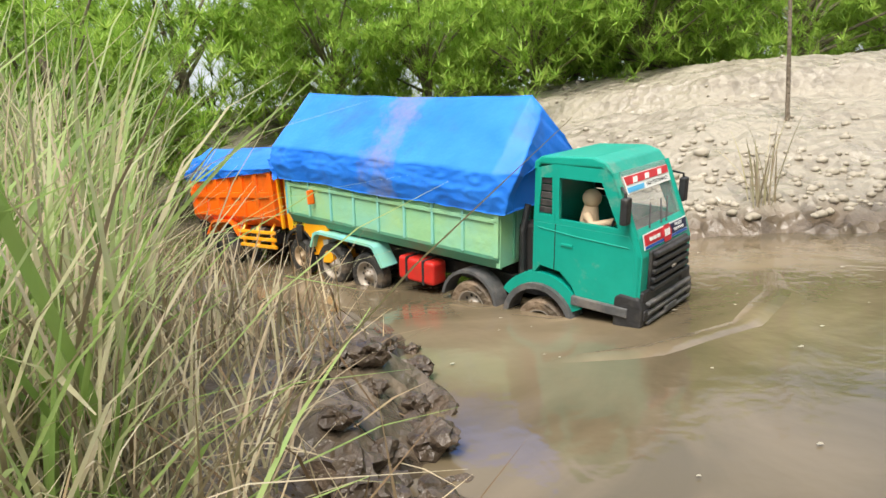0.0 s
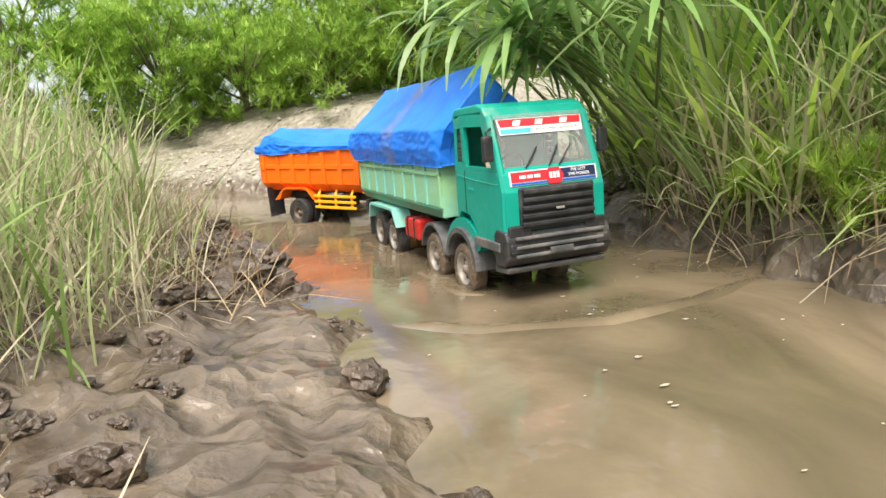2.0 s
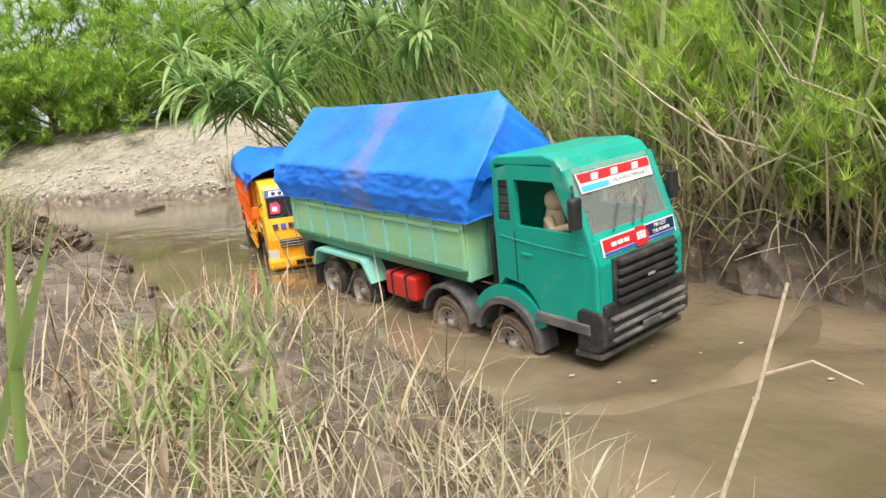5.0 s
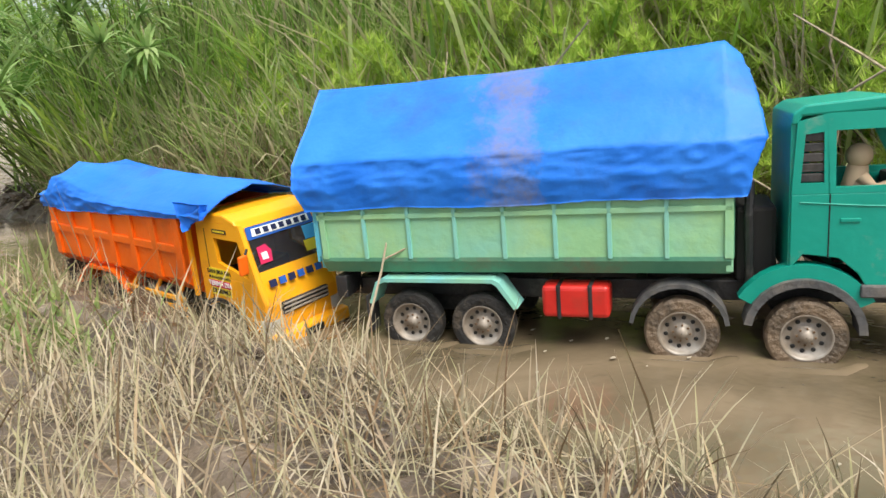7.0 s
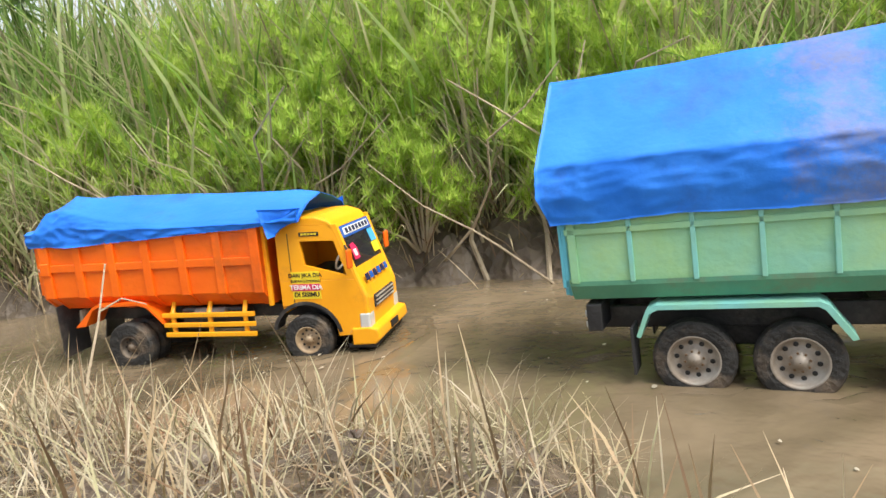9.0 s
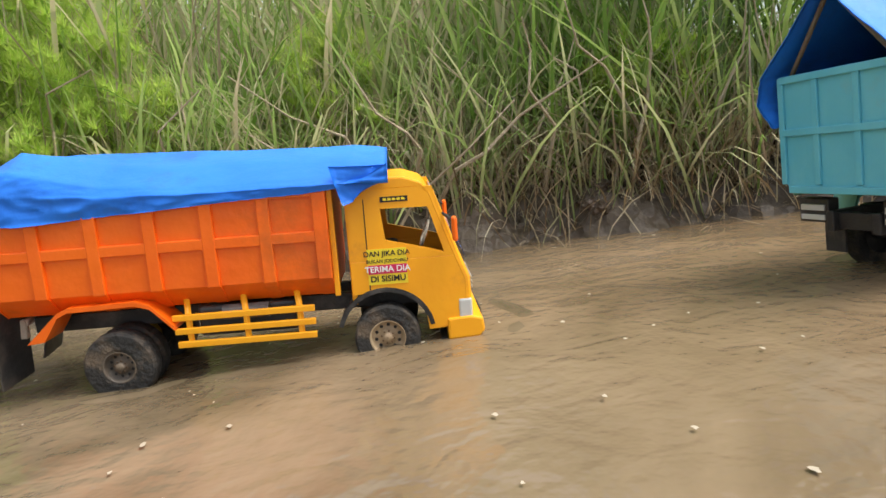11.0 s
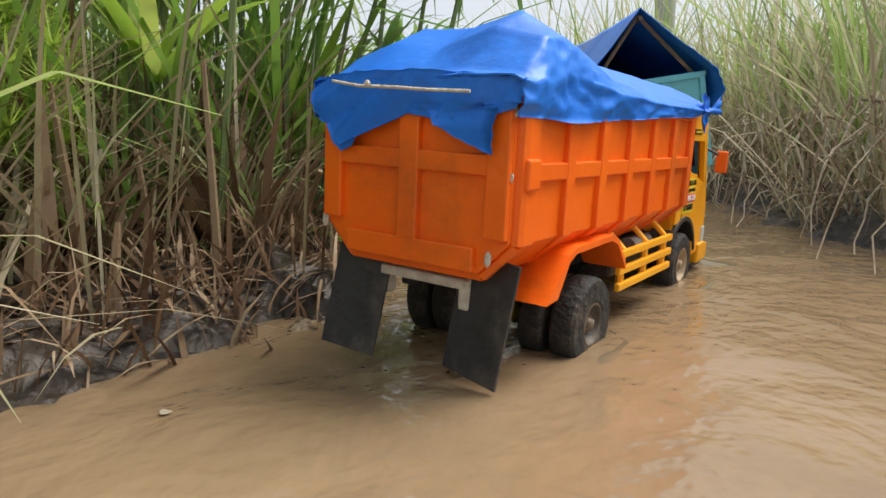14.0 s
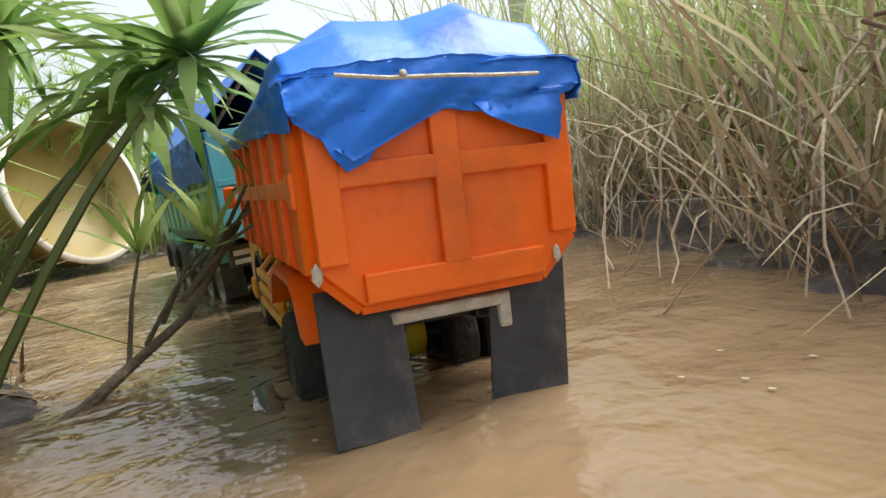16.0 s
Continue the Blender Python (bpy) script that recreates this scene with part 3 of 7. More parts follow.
def ground_material():
    """Wet dark mud by the water, drier brown soil higher up, pale gravel on the north bank."""
    m = material("mud", (0.065, 0.048, 0.033), (0.21, 0.162, 0.115), 9, 0.5, 0, coords="Object", fine=90)
    n, l = m.node_tree.nodes, m.node_tree.links
    p = n["Principled BSDF"]
    base = p.inputs["Base Color"].links[0].from_socket
    tc = n.new("ShaderNodeTexCoord")
    sep = n.new("ShaderNodeSeparateXYZ")
    l.new(tc.outputs["Object"], sep.inputs[0])

    def ramp(sock, a, b):
        r = n.new("ShaderNodeMapRange")
        r.inputs[1].default_value, r.inputs[2].default_value = a, b
        l.new(sock, r.inputs[0])
        return r.outputs[0]

    def blend(fac, a, b):
        x = n.new("ShaderNodeMixRGB")
        l.new(fac, x.inputs[0])
        l.new(a, x.inputs[1])
        if isinstance(b, tuple):
            x.inputs[2].default_value = rgb(b)
        else:
            l.new(b, x.inputs[2])
        return x.outputs[0]

    clot = n.new("ShaderNodeTexVoronoi")
    clot.inputs["Scale"].default_value, clot.inputs["Randomness"].default_value = 24, 1.0
    gritty = n.new("ShaderNodeTexNoise")
    gritty.inputs["Scale"].default_value, gritty.inputs["Detail"].default_value = 14, 9
    l.new(tc.outputs["Object"], clot.inputs["Vector"])
    l.new(tc.outputs["Object"], gritty.inputs["Vector"])
    relief = n.new("ShaderNodeMath")
    relief.operation = "MULTIPLY_ADD"
    relief.inputs[1].default_value = 0.55
    l.new(clot.outputs["Distance"], relief.inputs[0])
    l.new(gritty.outputs["Fac"], relief.inputs[2])
    bp = n.new("ShaderNodeBump")
    bp.inputs["Strength"].default_value, bp.inputs["Distance"].default_value = 1.0, 0.03
    l.new(relief.outputs[0], bp.inputs["Height"])
    l.new(bp.outputs[0], p.inputs["Normal"])
    dry = ramp(sep.outputs["Z"], 0.08, 0.2)
    side = ramp(sep.outputs["X"], 0.9, 0.5)
    drier = n.new("ShaderNodeMath")
    drier.operation = "MULTIPLY"
    l.new(dry, drier.inputs[0])
    l.new(side, drier.inputs[1])
    col = blend(drier.outputs[0], base, (0.22, 0.17, 0.115))
    east = n.new("ShaderNodeMath")
    east.operation = "MULTIPLY"
    l.new(ramp(sep.outputs["X"], 0.6, 0.85), east.inputs[0])
    l.new(ramp(sep.outputs["Y"], 1.4, 1.1), east.inputs[1])
    col = blend(east.outputs[0], col, (0.115, 0.088, 0.062))
    wet = n.new("ShaderNodeMath")
    wet.operation = "MULTIPLY"
    l.new(ramp(sep.outputs["X"], 0.6, 0.85), wet.inputs[0])
    l.new(ramp(sep.outputs["Y"], -4.0, -4.7), wet.inputs[1])
    col = blend(wet.outputs[0], col, (0.045, 0.034, 0.025))
    # gravel bank
    vor = n.new("ShaderNodeTexVoronoi")
    vor.inputs["Scale"].default_value = 26
    l.new(tc.outputs["Object"], vor.inputs["Vector"])
    stone = n.new("ShaderNodeValToRGB")
    e = stone.color_ramp.elements
    e[0].color, e[1].color = rgb((0.20, 0.17, 0.13)), rgb((0.35, 0.31, 0.245))
    l.new(vor.outputs["Color"], stone.inputs[0])
    ng = n.new("ShaderNodeTexNoise")
    ng.inputs["Scale"].default_value = 2.2
    l.new(tc.outputs["Object"], ng.inputs["Vector"])
    stone2 = blend(ramp(ng.outputs["Fac"], 0.45, 0.6), stone.outputs[0], (0.31, 0.275, 0.215))
    north = ramp(sep.outputs["Y"], 1.35, 1.6)
    up = ramp(sep.outputs["Z"], 0.035, 0.075)
    mul = n.new("ShaderNodeMath")
    mul.operation = "MULTIPLY"
    l.new(north, mul.inputs[0])
    l.new(up, mul.inputs[1])
    col = blend(mul.outputs[0], col, stone2)
    far = ramp(sep.outputs["Y"], 6.0, 9.0)
    col = blend(far, col, (0.10, 0.17, 0.04))
    south = ramp(sep.outputs["Y"], -8.2, -9.5)
    col = blend(south, col, (0.16, 0.24, 0.07))
    l.new(col, p.inputs["Base Color"])
    rr = n.new("ShaderNodeMapRange")
    rr.inputs[1].default_value, rr.inputs[2].default_value, rr.inputs[3].default_value, rr.inputs[4].default_value = 0.01, 0.17, 0.10, 0.62
    l.new(sep.outputs["Z"], rr.inputs[0])
    damp = n.new("ShaderNodeTexNoise")
    damp.inputs["Scale"].default_value, damp.inputs["Detail"].default_value = 7, 4
    l.new(tc.outputs["Object"], damp.inputs["Vector"])
    sheen = n.new("ShaderNodeMath")
    sheen.operation = "MULTIPLY"
    l.new(rr.outputs[0], sheen.inputs[0])
    l.new(ramp(damp.outputs["Fac"], 0.30, 0.62), sheen.inputs[1])
    floor_ = n.new("ShaderNodeMath")
    floor_.inputs[1].default_value = 0.09
    l.new(sheen.outputs[0], floor_.inputs[0])
    firm = n.new("ShaderNodeMath")
    firm.operation = "MULTIPLY_ADD"
    firm.inputs[1].default_value = 0.30
    l.new(east.outputs[0], firm.inputs[0])
    l.new(floor_.outputs[0], firm.inputs[2])
    l.new(firm.outputs[0], p.inputs["Roughness"])
    return m


gx_s, gy_s = spread(-1.4, 2.6, 0.019, 400), spread(-7.1, 3.2, 0.019, 400)
GX, GY = np.meshgrid(gx_s, gy_s)
ground = grid_sheet("ground", gx_s, gy_s, ground_height(GX, GY), ground_material())
tagged(ground, "wet brown mud banks, drier soil and pale gravel slope", "ground", kind="structure")


def water_material(name="muddy_water"):
    """Thick brown water: silty and opaque, glossy, rippled at two sizes, with drifting paler patches."""
    m = bpy.data.materials.new(name)
    m.use_nodes = True
    n, l = m.node_tree.nodes, m.node_tree.links
    p = n["Principled BSDF"]
    tc = n.new("ShaderNodeTexCoord")
    warp = n.new("ShaderNodeTexNoise")
    warp.inputs["Scale"].default_value, warp.inputs["Detail"].default_value, warp.inputs["Distortion"].default_value = 2.2, 7, 1.6
    l.new(tc.outputs["Object"], warp.inputs["Vector"])
    ramp = n.new("ShaderNodeValToRGB")
    e = ramp.color_ramp.elements
    e[0].position, e[0].color = 0.36, rgb((0.105, 0.083, 0.050))
    e[1].position, e[1].color = 0.66, rgb((0.225, 0.172, 0.112))
    l.new(warp.outputs["Fac"], ramp.inputs[0])
    sepc = n.new("ShaderNodeSeparateXYZ")
    l.new(tc.outputs["Object"], sepc.inputs[0])
    # paler, warmer base colour growing towards the shallow southern reach
    south_tint = n.new("ShaderNodeMapRange")
    south_tint.inputs[1].default_value, south_tint.inputs[2].default_value, south_tint.inputs[3].default_value, south_tint.inputs[4].default_value = -3.0, -4.6, 0.0, 0.55
    l.new(sepc.outputs["Y"], south_tint.inputs[0])
    pale = n.new("ShaderNodeMixRGB")
    pale.inputs[2].default_value = rgb((0.31, 0.205, 0.115))
    l.new(south_tint.outputs[0], pale.inputs[0])
    l.new(ramp.outputs[0], pale.inputs[1])
    l.new(pale.outputs[0], p.inputs["Base Color"])
    p.inputs["Roughness"].default_value = 0.05
    p.inputs["IOR"].default_value = 1.38
    p.inputs["Specular IOR Level"].default_value = 0.7
    m1 = n.new("ShaderNodeMapping")
    m1.inputs["Scale"].default_value = (1.0, 0.75, 1.0)
    l.new(tc.outputs["Object"], m1.inputs[0])
    w1 = n.new("ShaderNodeTexNoise")
    w1.inputs["Scale"].default_value, w1.inputs["Detail"].default_value, w1.inputs["Distortion"].default_value = 11, 3, 0.5
    l.new(m1.outputs[0], w1.inputs["Vector"])
    w2 = n.new("ShaderNodeTexNoise")
    w2.inputs["Scale"].default_value, w2.inputs["Detail"].default_value = 42, 2
    l.new(tc.outputs["Object"], w2.inputs["Vector"])
    sep = n.new("ShaderNodeSeparateXYZ")
    l.new(tc.outputs["Object"], sep.inputs[0])
    # livelier water down the channel, calm by the north pool
    calm = n.new("ShaderNodeMapRange")
    calm.inputs[1].default_value, calm.inputs[2].default_value, calm.inputs[3].default_value, calm.inputs[4].default_value = -0.8, -3.6, 0.10, 0.55
    l.new(sep.outputs["Y"], calm.inputs[0])
    sm = n.new("ShaderNodeMath")
    sm.operation = "MULTIPLY_ADD"
    sm.inputs[1].default_value = 0.26
    l.new(w2.outputs["Fac"], sm.inputs[0])
    l.new(w1.outputs["Fac"], sm.inputs[2])
    b = n.new("ShaderNodeBump")
    b.inputs["Distance"].default_value = 0.02
    l.new(calm.outputs[0], b.inputs["Strength"])
    l.new(sm.outputs[0], b.inputs["Height"])
    l.new(b.outputs[0], p.inputs["Normal"])
    return m


M["water"] = water_material()
wx, wy = np.arange(-2.1, 3.7, 0.042), np.arange(-7.9, 3.3, 0.042)
WX, WY = np.meshgrid(wx, wy)
live = np.clip((-WY - 1.0) / 3.0, 0.15, 1.0)
water = grid_sheet("water", wx, wy, live * (0.0035 * wobble(WX, WY * 0.6, 0.30, 11) + 0.0018 * wobble(WX, WY, 0.11, 12)), M["water"])
tagged(water, "opaque brown muddy channel water with small ripples", "water", kind="structure")


# ---- trucks ----
def tyre_wheel(truck, name, x, y, z, r, width, rim_mat, side, tyre_mat, knobs=0, dish=1.0):
    """side: -1 where the dished face looks to the truck's right."""
    hub = new(name)
    hub.parent = truck
    hub.matrix_basis = Matrix.Translation((x, y, z))
    w = width / 2
    prof = [(r * 0.60 * dish, -w * 0.9), (r * 0.74 * dish, -w), (r * 0.92, -w * 0.95), (r * 0.985, -w * 0.7), (r, -w * 0.3), (r, w * 0.3), (r * 0.985, w * 0.7), (r * 0.92, w * 0.95), (r * 0.74 * dish, w), (r * 0.60 * dish, w * 0.9)]
    n = 2 * (knobs or 30)
    deep = 0.0016 if not knobs else 0.0036
    bm = lathe(prof, n)
    bm.verts.ensure_lookup_table()
    for v in bm.verts:
        ring, k = v.index // n, v.index % n
        if 3 <= ring <= 6 and (k + (1 if ring in (4, 5) else 0)) % 2:
            f = (math.hypot(v.co.x, v.co.z) - deep) / math.hypot(v.co.x, v.co.z)
            v.co.x, v.co.z = v.co.x * f, v.co.z * f
        elif 3 <= ring <= 6:
            f = (math.hypot(v.co.x, v.co.z) + deep * 0.5) / math.hypot(v.co.x, v.co.z)
            v.co.x, v.co.z = v.co.x * f, v.co.z * f
    finish(bm, False)
    part("tyre", bm, tyre_mat, hub)
    s = side
    q_ = r
    r = r * dish
    rim = lathe([(r * 0.64, s * w * 0.96), (r * 0.60, s * w * 1.0), (r * 0.57, s * w * 0.75), (r * 0.50, s * w * 0.25), (r * 0.30, s * w * 0.28), (r * 0.27, s * w * 0.55), (r * 0.17, s * w * 0.62), (r * 0.16, s * w * 0.9), (0.0005, s * w * 0.95)], 28)
    finish(rim, True)
    rim_ob = part("rim", rim, rim_mat, hub)
    hole = bmesh.new()
    q = bmesh.ops.create_uvsphere(hole, u_segments=8, v_segments=5, radius=r * 0.062)["verts"]
    bmesh.ops.scale(hole, vec=(1, 0.35, 1), verts=q)
    first = part("rim_hole", hole, M["print_black"], rim_ob)
    nut = bmesh.new()
    bmesh.ops.create_cube(nut, size=r * 0.05)
    bolt = part("wheel_nut", nut, M["hub"], rim_ob)
    for ob, count, rad, yy, ph in ((first, 10, 0.42, 0.29, 0.0), (bolt, 8, 0.225, 0.6, 0.2)):
        for k in range(count):
            a = 2 * math.pi * k / count + ph
            it = ob
            if k:
                it = new(ob.name.split(".")[0], ob.data)
                it.parent = rim_ob
            it.matrix_basis = Matrix.Translation((math.cos(a) * r * rad, s * w * yy, math.sin(a) * r * rad))
    inner = lathe([(r * 0.6, -s * w * 0.9), (r * 0.55, -s * w * 0.3), (0.001, -s * w * 0.3)], 20)
    part("wheel_back", finish(inner), M["black"], hub)
    return hub


def arch(x, z, r0, r1, y0, y1, a0=0, a1=180, n=14):
    """A curved mudguard about the y axis."""
    out = [(x + math.cos(radians(a0 + (a1 - a0) * k / n)) * r1, z + math.sin(radians(a0 + (a1 - a0) * k / n)) * r1) for k in range(n + 1)]
    inn = [(x + math.cos(radians(a0 + (a1 - a0) * k / n)) * r0, z + math.sin(radians(a0 + (a1 - a0) * k / n)) * r0) for k in range(n + 1)]
    bm = bmesh.new()
    for k in range(n):
        prism([out[k], out[k + 1], inn[k + 1], inn[k]], y0, y1, bm=bm)
    bmesh.ops.remove_doubles(bm, verts=bm.verts, dist=1e-5)
    return bm


def window_wall(outline, hole, y0, y1):
    """A panel with an opening: outline and hole are quads of (x, z) in the same order."""
    bm = bmesh.new()
    n = len(outline)
    for k in range(n):
        prism([outline[k], outline[(k + 1) % n], hole[(k + 1) % n], hole[k]], y0, y1, bm=bm)
    bmesh.ops.remove_doubles(bm, verts=bm.verts, dist=1e-5)
    return bm


def cloth(rows, mat, truck, name, label, thick=0.0012, wrinkle=0.003, seed=0, cuts=5, slack=0.06):
    """A draped sheet over lines of points; fine creases."""
    rows = np.array(rows, float)
    def dense(a, axis, k):
        a = np.moveaxis(a, axis, 0)
        m = len(a)
        s = np.linspace(0, m - 1, (m - 1) * k + 1)
        i = np.clip(s.astype(int), 0, m - 2)
        f = (s - i)[:, None, None]
        return np.moveaxis(a[i] * (1 - f) + a[i + 1] * f, 0, axis)
    g = dense(dense(rows, 0, cuts), 1, cuts)
    nu, nv = g.shape[:2]
    X, Y, Z = g[..., 0], g[..., 1], g[..., 2]
    nrm = np.cross(np.gradient(g, axis=0), np.gradient(g, axis=1))
    nrm /= np.linalg.norm(nrm, axis=-1, keepdims=True) + 1e-9
    run = Y + Z * 1.4
    soft = wobble(X + Z * 0.8, run, 0.16, 20 + seed)
    fold = 1 - 2.4 * np.minimum(1, np.abs(wobble(X * 0.9 + run * 0.5, run * 0.7 - X * 0.8, 0.13, 21 + seed))) ** 0.6
    crease = 1 - 2.6 * np.minimum(1, np.abs(wobble(X - run * 0.5, run * 1.3 + X * 0.3, 0.055, 22 + seed))) ** 0.6
    hang = np.clip(1.05 - np.abs(nrm[..., 2]) * 1.2, slack, 1)
    d = 0.45 * soft + hang * (0.45 * fold + 0.5 * crease)
    g = g + nrm * (d * wrinkle)[..., None]
    co = np.concatenate([g.reshape(-1, 3), (g - nrm * thick).reshape(-1, 3)])
    i = np.arange((nu - 1) * (nv - 1))
    q = (i // (nv - 1)) * nv + i % (nv - 1)
    f = np.stack([q, q + 1, q + nv + 1, q + nv], -1)
    k = nu * nv
    edge = [q for q in range(nv)] + [r * nv + nv - 1 for r in range(1, nu)] + [(nu - 1) * nv + c for c in range(nv - 2, -1, -1)] + [r * nv for r in range(nu - 2, 0, -1)]
    rim = np.array([[a, b, b + k, a + k] for a, b in zip(edge, edge[1:] + edge[:1])])
    ob = raw_mesh(name, co, np.concatenate([f, f[:, ::-1] + k, rim]), mat, True)
    ob.parent = truck
    if label:
        ob["label"] = label
    return ob


def flat_on(truck, name, mat, pts, lift=0.0008):
    """A sticker: a thin plate over four corner points, seen from the side they turn anticlockwise to."""
    p = [Vector(q) for q in pts]
    nrm = (p[1] - p[0]).cross(p[2] - p[0]).normalized()
    bm = bmesh.new()
    lo = [bm.verts.new(q) for q in p]
    hi = [bm.verts.new(q + nrm * lift) for q in p]
    bm.faces.new(hi)
    bm.faces.new(lo[::-1])
    for k in range(len(p)):
        bm.faces.new((lo[k], lo[(k + 1) % len(p)], hi[(k + 1) % len(p)], hi[k]))
    return part(name, bm, mat, truck)


def on_plane(origin, right, up):
    """A pose whose x runs along right and y along up."""
    r = Vector(right).normalized()
    u = Vector(up)
    u = (u - r * u.dot(r)).normalized()
    n = r.cross(u)
    return Matrix.Translation(origin) @ Matrix((r, u, n)).transposed().to_4x4()


def green_truck():
    t = empty("dump_truck", "teal toy dump truck with mint bed under a blue tarpaulin", "toy truck", "toy trucks in the channel")
    # chassis
    bm = box(-0.13, 0.66, -0.045, -0.032, 0.075, 0.105, 0.002)
    box(-0.13, 0.66, 0.032, 0.045, 0.075, 0.105, 0.002, bm)
    for x in (-0.12, 0.05, 0.2, 0.34, 0.48, 0.62):
        box(x, x + 0.014, -0.034, 0.034, 0.078, 0.102, 0.001, bm)
    box(-0.02, 0.14, -0.03, 0.03, 0.045, 0.078, 0.004, bm)
    part("chassis", bm, M["black"], t)
    for x in (0.0, 0.116, 0.4, 0.553):
        part("axle", rod([(x, -0.085, 0.05), (x, 0.085, 0.05)], 0.009, 10), M["black"], t)
    # bed
    B0, B1, HW, ZB, ZC, ZT = -0.142, 0.468, 0.103, 0.132, 0.152, 0.305
    bm = box(B0 + 0.004, B1 - 0.004, -HW + 0.012, HW - 0.012, ZB, ZB + 0.006)
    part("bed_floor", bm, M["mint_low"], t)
    for s in (-1, 1):
        prism_pts = [(s * (HW - 0.012), ZB), (s * HW, ZC), (s * HW, ZT), (s * (HW - 0.006), ZT), (s * (HW - 0.006), ZC + 0.002), (s * (HW - 0.018), ZB)]
        part("bed_side", prism(prism_pts, B0, B1, axis="x"), M["mint"], t)
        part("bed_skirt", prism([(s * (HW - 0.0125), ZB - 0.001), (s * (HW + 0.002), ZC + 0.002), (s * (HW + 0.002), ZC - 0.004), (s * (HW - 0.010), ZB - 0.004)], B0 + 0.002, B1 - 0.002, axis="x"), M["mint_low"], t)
        part("bed_rail", box(B0, B1, s * HW - 0.004, s * HW + 0.004, ZT - 0.09, ZT - 0.082, 0.001), M["mint"], t)
        part("bed_rim", box(B0, B1, s * HW - 0.006, s * HW + 0.005, ZT - 0.008, ZT, 0.001), M["mint"], t)
        for k in range(9):
            x = B0 + 0.004 + (B1 - B0 - 0.014) * k / 8
            part("bed_rib", box(x, x + 0.006 if 0 < k < 8 else x + 0.01, s * HW - (0.002 if s < 0 else 0.004), s * HW + (0.004 if s > 0 else 0.002), ZC, ZT - 0.01, 0.0008) if s > 0 else box(x, x + 0.006 if 0 < k < 8 else x + 0.01, -HW - 0.004, -HW + 0.002, ZC, ZT - 0.01, 0.0008), M["mint_rib"] if k not in (0, 8) else M["mint"], t)
    part("headboard", box(B1 - 0.008, B1 + 0.001, -HW + 0.002, HW - 0.002, ZB, ZT + 0.01, 0.001), M["mint"], t)
    for y in (-0.06, 0.0, 0.06):
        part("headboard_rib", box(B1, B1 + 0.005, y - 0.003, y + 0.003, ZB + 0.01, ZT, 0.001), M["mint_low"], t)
    # tailgate with six panels
    gate = prism([(-HW + 0.014, ZB), (HW - 0.014, ZB), (HW, ZC + 0.004), (HW, ZT), (-HW, ZT), (-HW, ZC + 0.004)], B0 - 0.005, B0 + 0.003, 0.0008, axis="x")
    gt = part("tailgate", gate, M["sky_paint"], t, "sky-blue painted tailgate")
    for y in (-HW + 0.005, -HW / 3, HW / 3, HW - 0.005):
        part("gate_rib", box(B0 - 0.009, B0 - 0.005, y - 0.005, y + 0.005, ZB + 0.014, ZT - 0.002, 0.001), M["sky_paint"], gt)
    for z in (ZB + 0.006, (ZB + ZT) / 2 + 0.004, ZT - 0.006):
        part("gate_rail", box(B0 - 0.010, B0 - 0.005, -HW + (0.004 if z > ZB + 0.01 else 0.014), HW - (0.004 if z > ZB + 0.01 else 0.014), z - 0.005, z + 0.005, 0.001), M["sky_paint"], gt)
    # tarpaulin frame and cover
    part("ridge_pole", rod([(-0.165, 0, 0.402), (0.455, 0, 0.412)], 0.004, 6), M["bark"], t)
    for s in (-1, 1):
        part("tent_prop", rod([(-0.138, s * 0.09, 0.30), (-0.15, 0, 0.408)], 0.0035, 6), M["bark"], t)
        part("tent_prop", rod([(0.44, s * 0.09, 0.30), (0.45, 0, 0.408)], 0.0035, 6), M["bark"], t)
    xs = [-0.168, -0.10, 0.0, 0.10, 0.20, 0.30, 0.40, 0.462]
    rows = []
    r = random.Random(4)
    for i, x in enumerate(xs):
        sag = -0.006 * math.sin(math.pi * (x + 0.168) / 0.63) + 0.012 * max(0, (x + 0.1) / 0.56)
        eave = 0.232 + r.uniform(-0.003, 0.003)
        ee = 0.006 if i == 0 else 0.0
        rows.append([(x + ee * 2, -0.113 + r.uniform(-0.002, 0.002), eave), (x, -0.121 - ee, 0.268), (x, -0.118, 0.306 + r.uniform(-0.002, 0.002)), (x, -0.058, 0.360 + sag), (x, 0, 0.419 + sag), (x, 0.058, 0.360 + sag), (x, 0.118, 0.306), (x, 0.121 + ee, 0.268), (x + ee * 2, 0.113, eave)])
    rows.append([(0.484, -0.110, 0.234), (0.490, -0.109, 0.268), (0.508, -0.104, 0.306), (0.500, -0.054, 0.358), (0.486, 0, 0.408), (0.500, 0.054, 0.358), (0.508, 0.104, 0.306), (0.490, 0.109, 0.268), (0.484, 0.110, 0.234)])
    rows.append([(0.486, -0.088, 0.240), (0.490, -0.088, 0.270), (0.502, -0.080, 0.298), (0.503, -0.040, 0.312), (0.504, 0, 0.318), (0.503, 0.040, 0.312), (0.502, 0.080, 0.298), (0.490, 0.088, 0.270), (0.486, 0.088, 0.240)])
    cover = cloth(rows, M["tarp"], t, "tarpaulin", "creased blue tarpaulin pitched like a tent", wrinkle=0.0030, cuts=11)
    front = cloth([[(0.484, -0.106, z0), (0.486, -0.05, z0 + 0.002), (0.486, 0.05, z0 + 0.002), (0.484, 0.106, z0)] for z0 in (0.236, 0.262, 0.288, 0.312)], M["tarp"], t, "tarpaulin_front", "", wrinkle=0.002, seed=3)
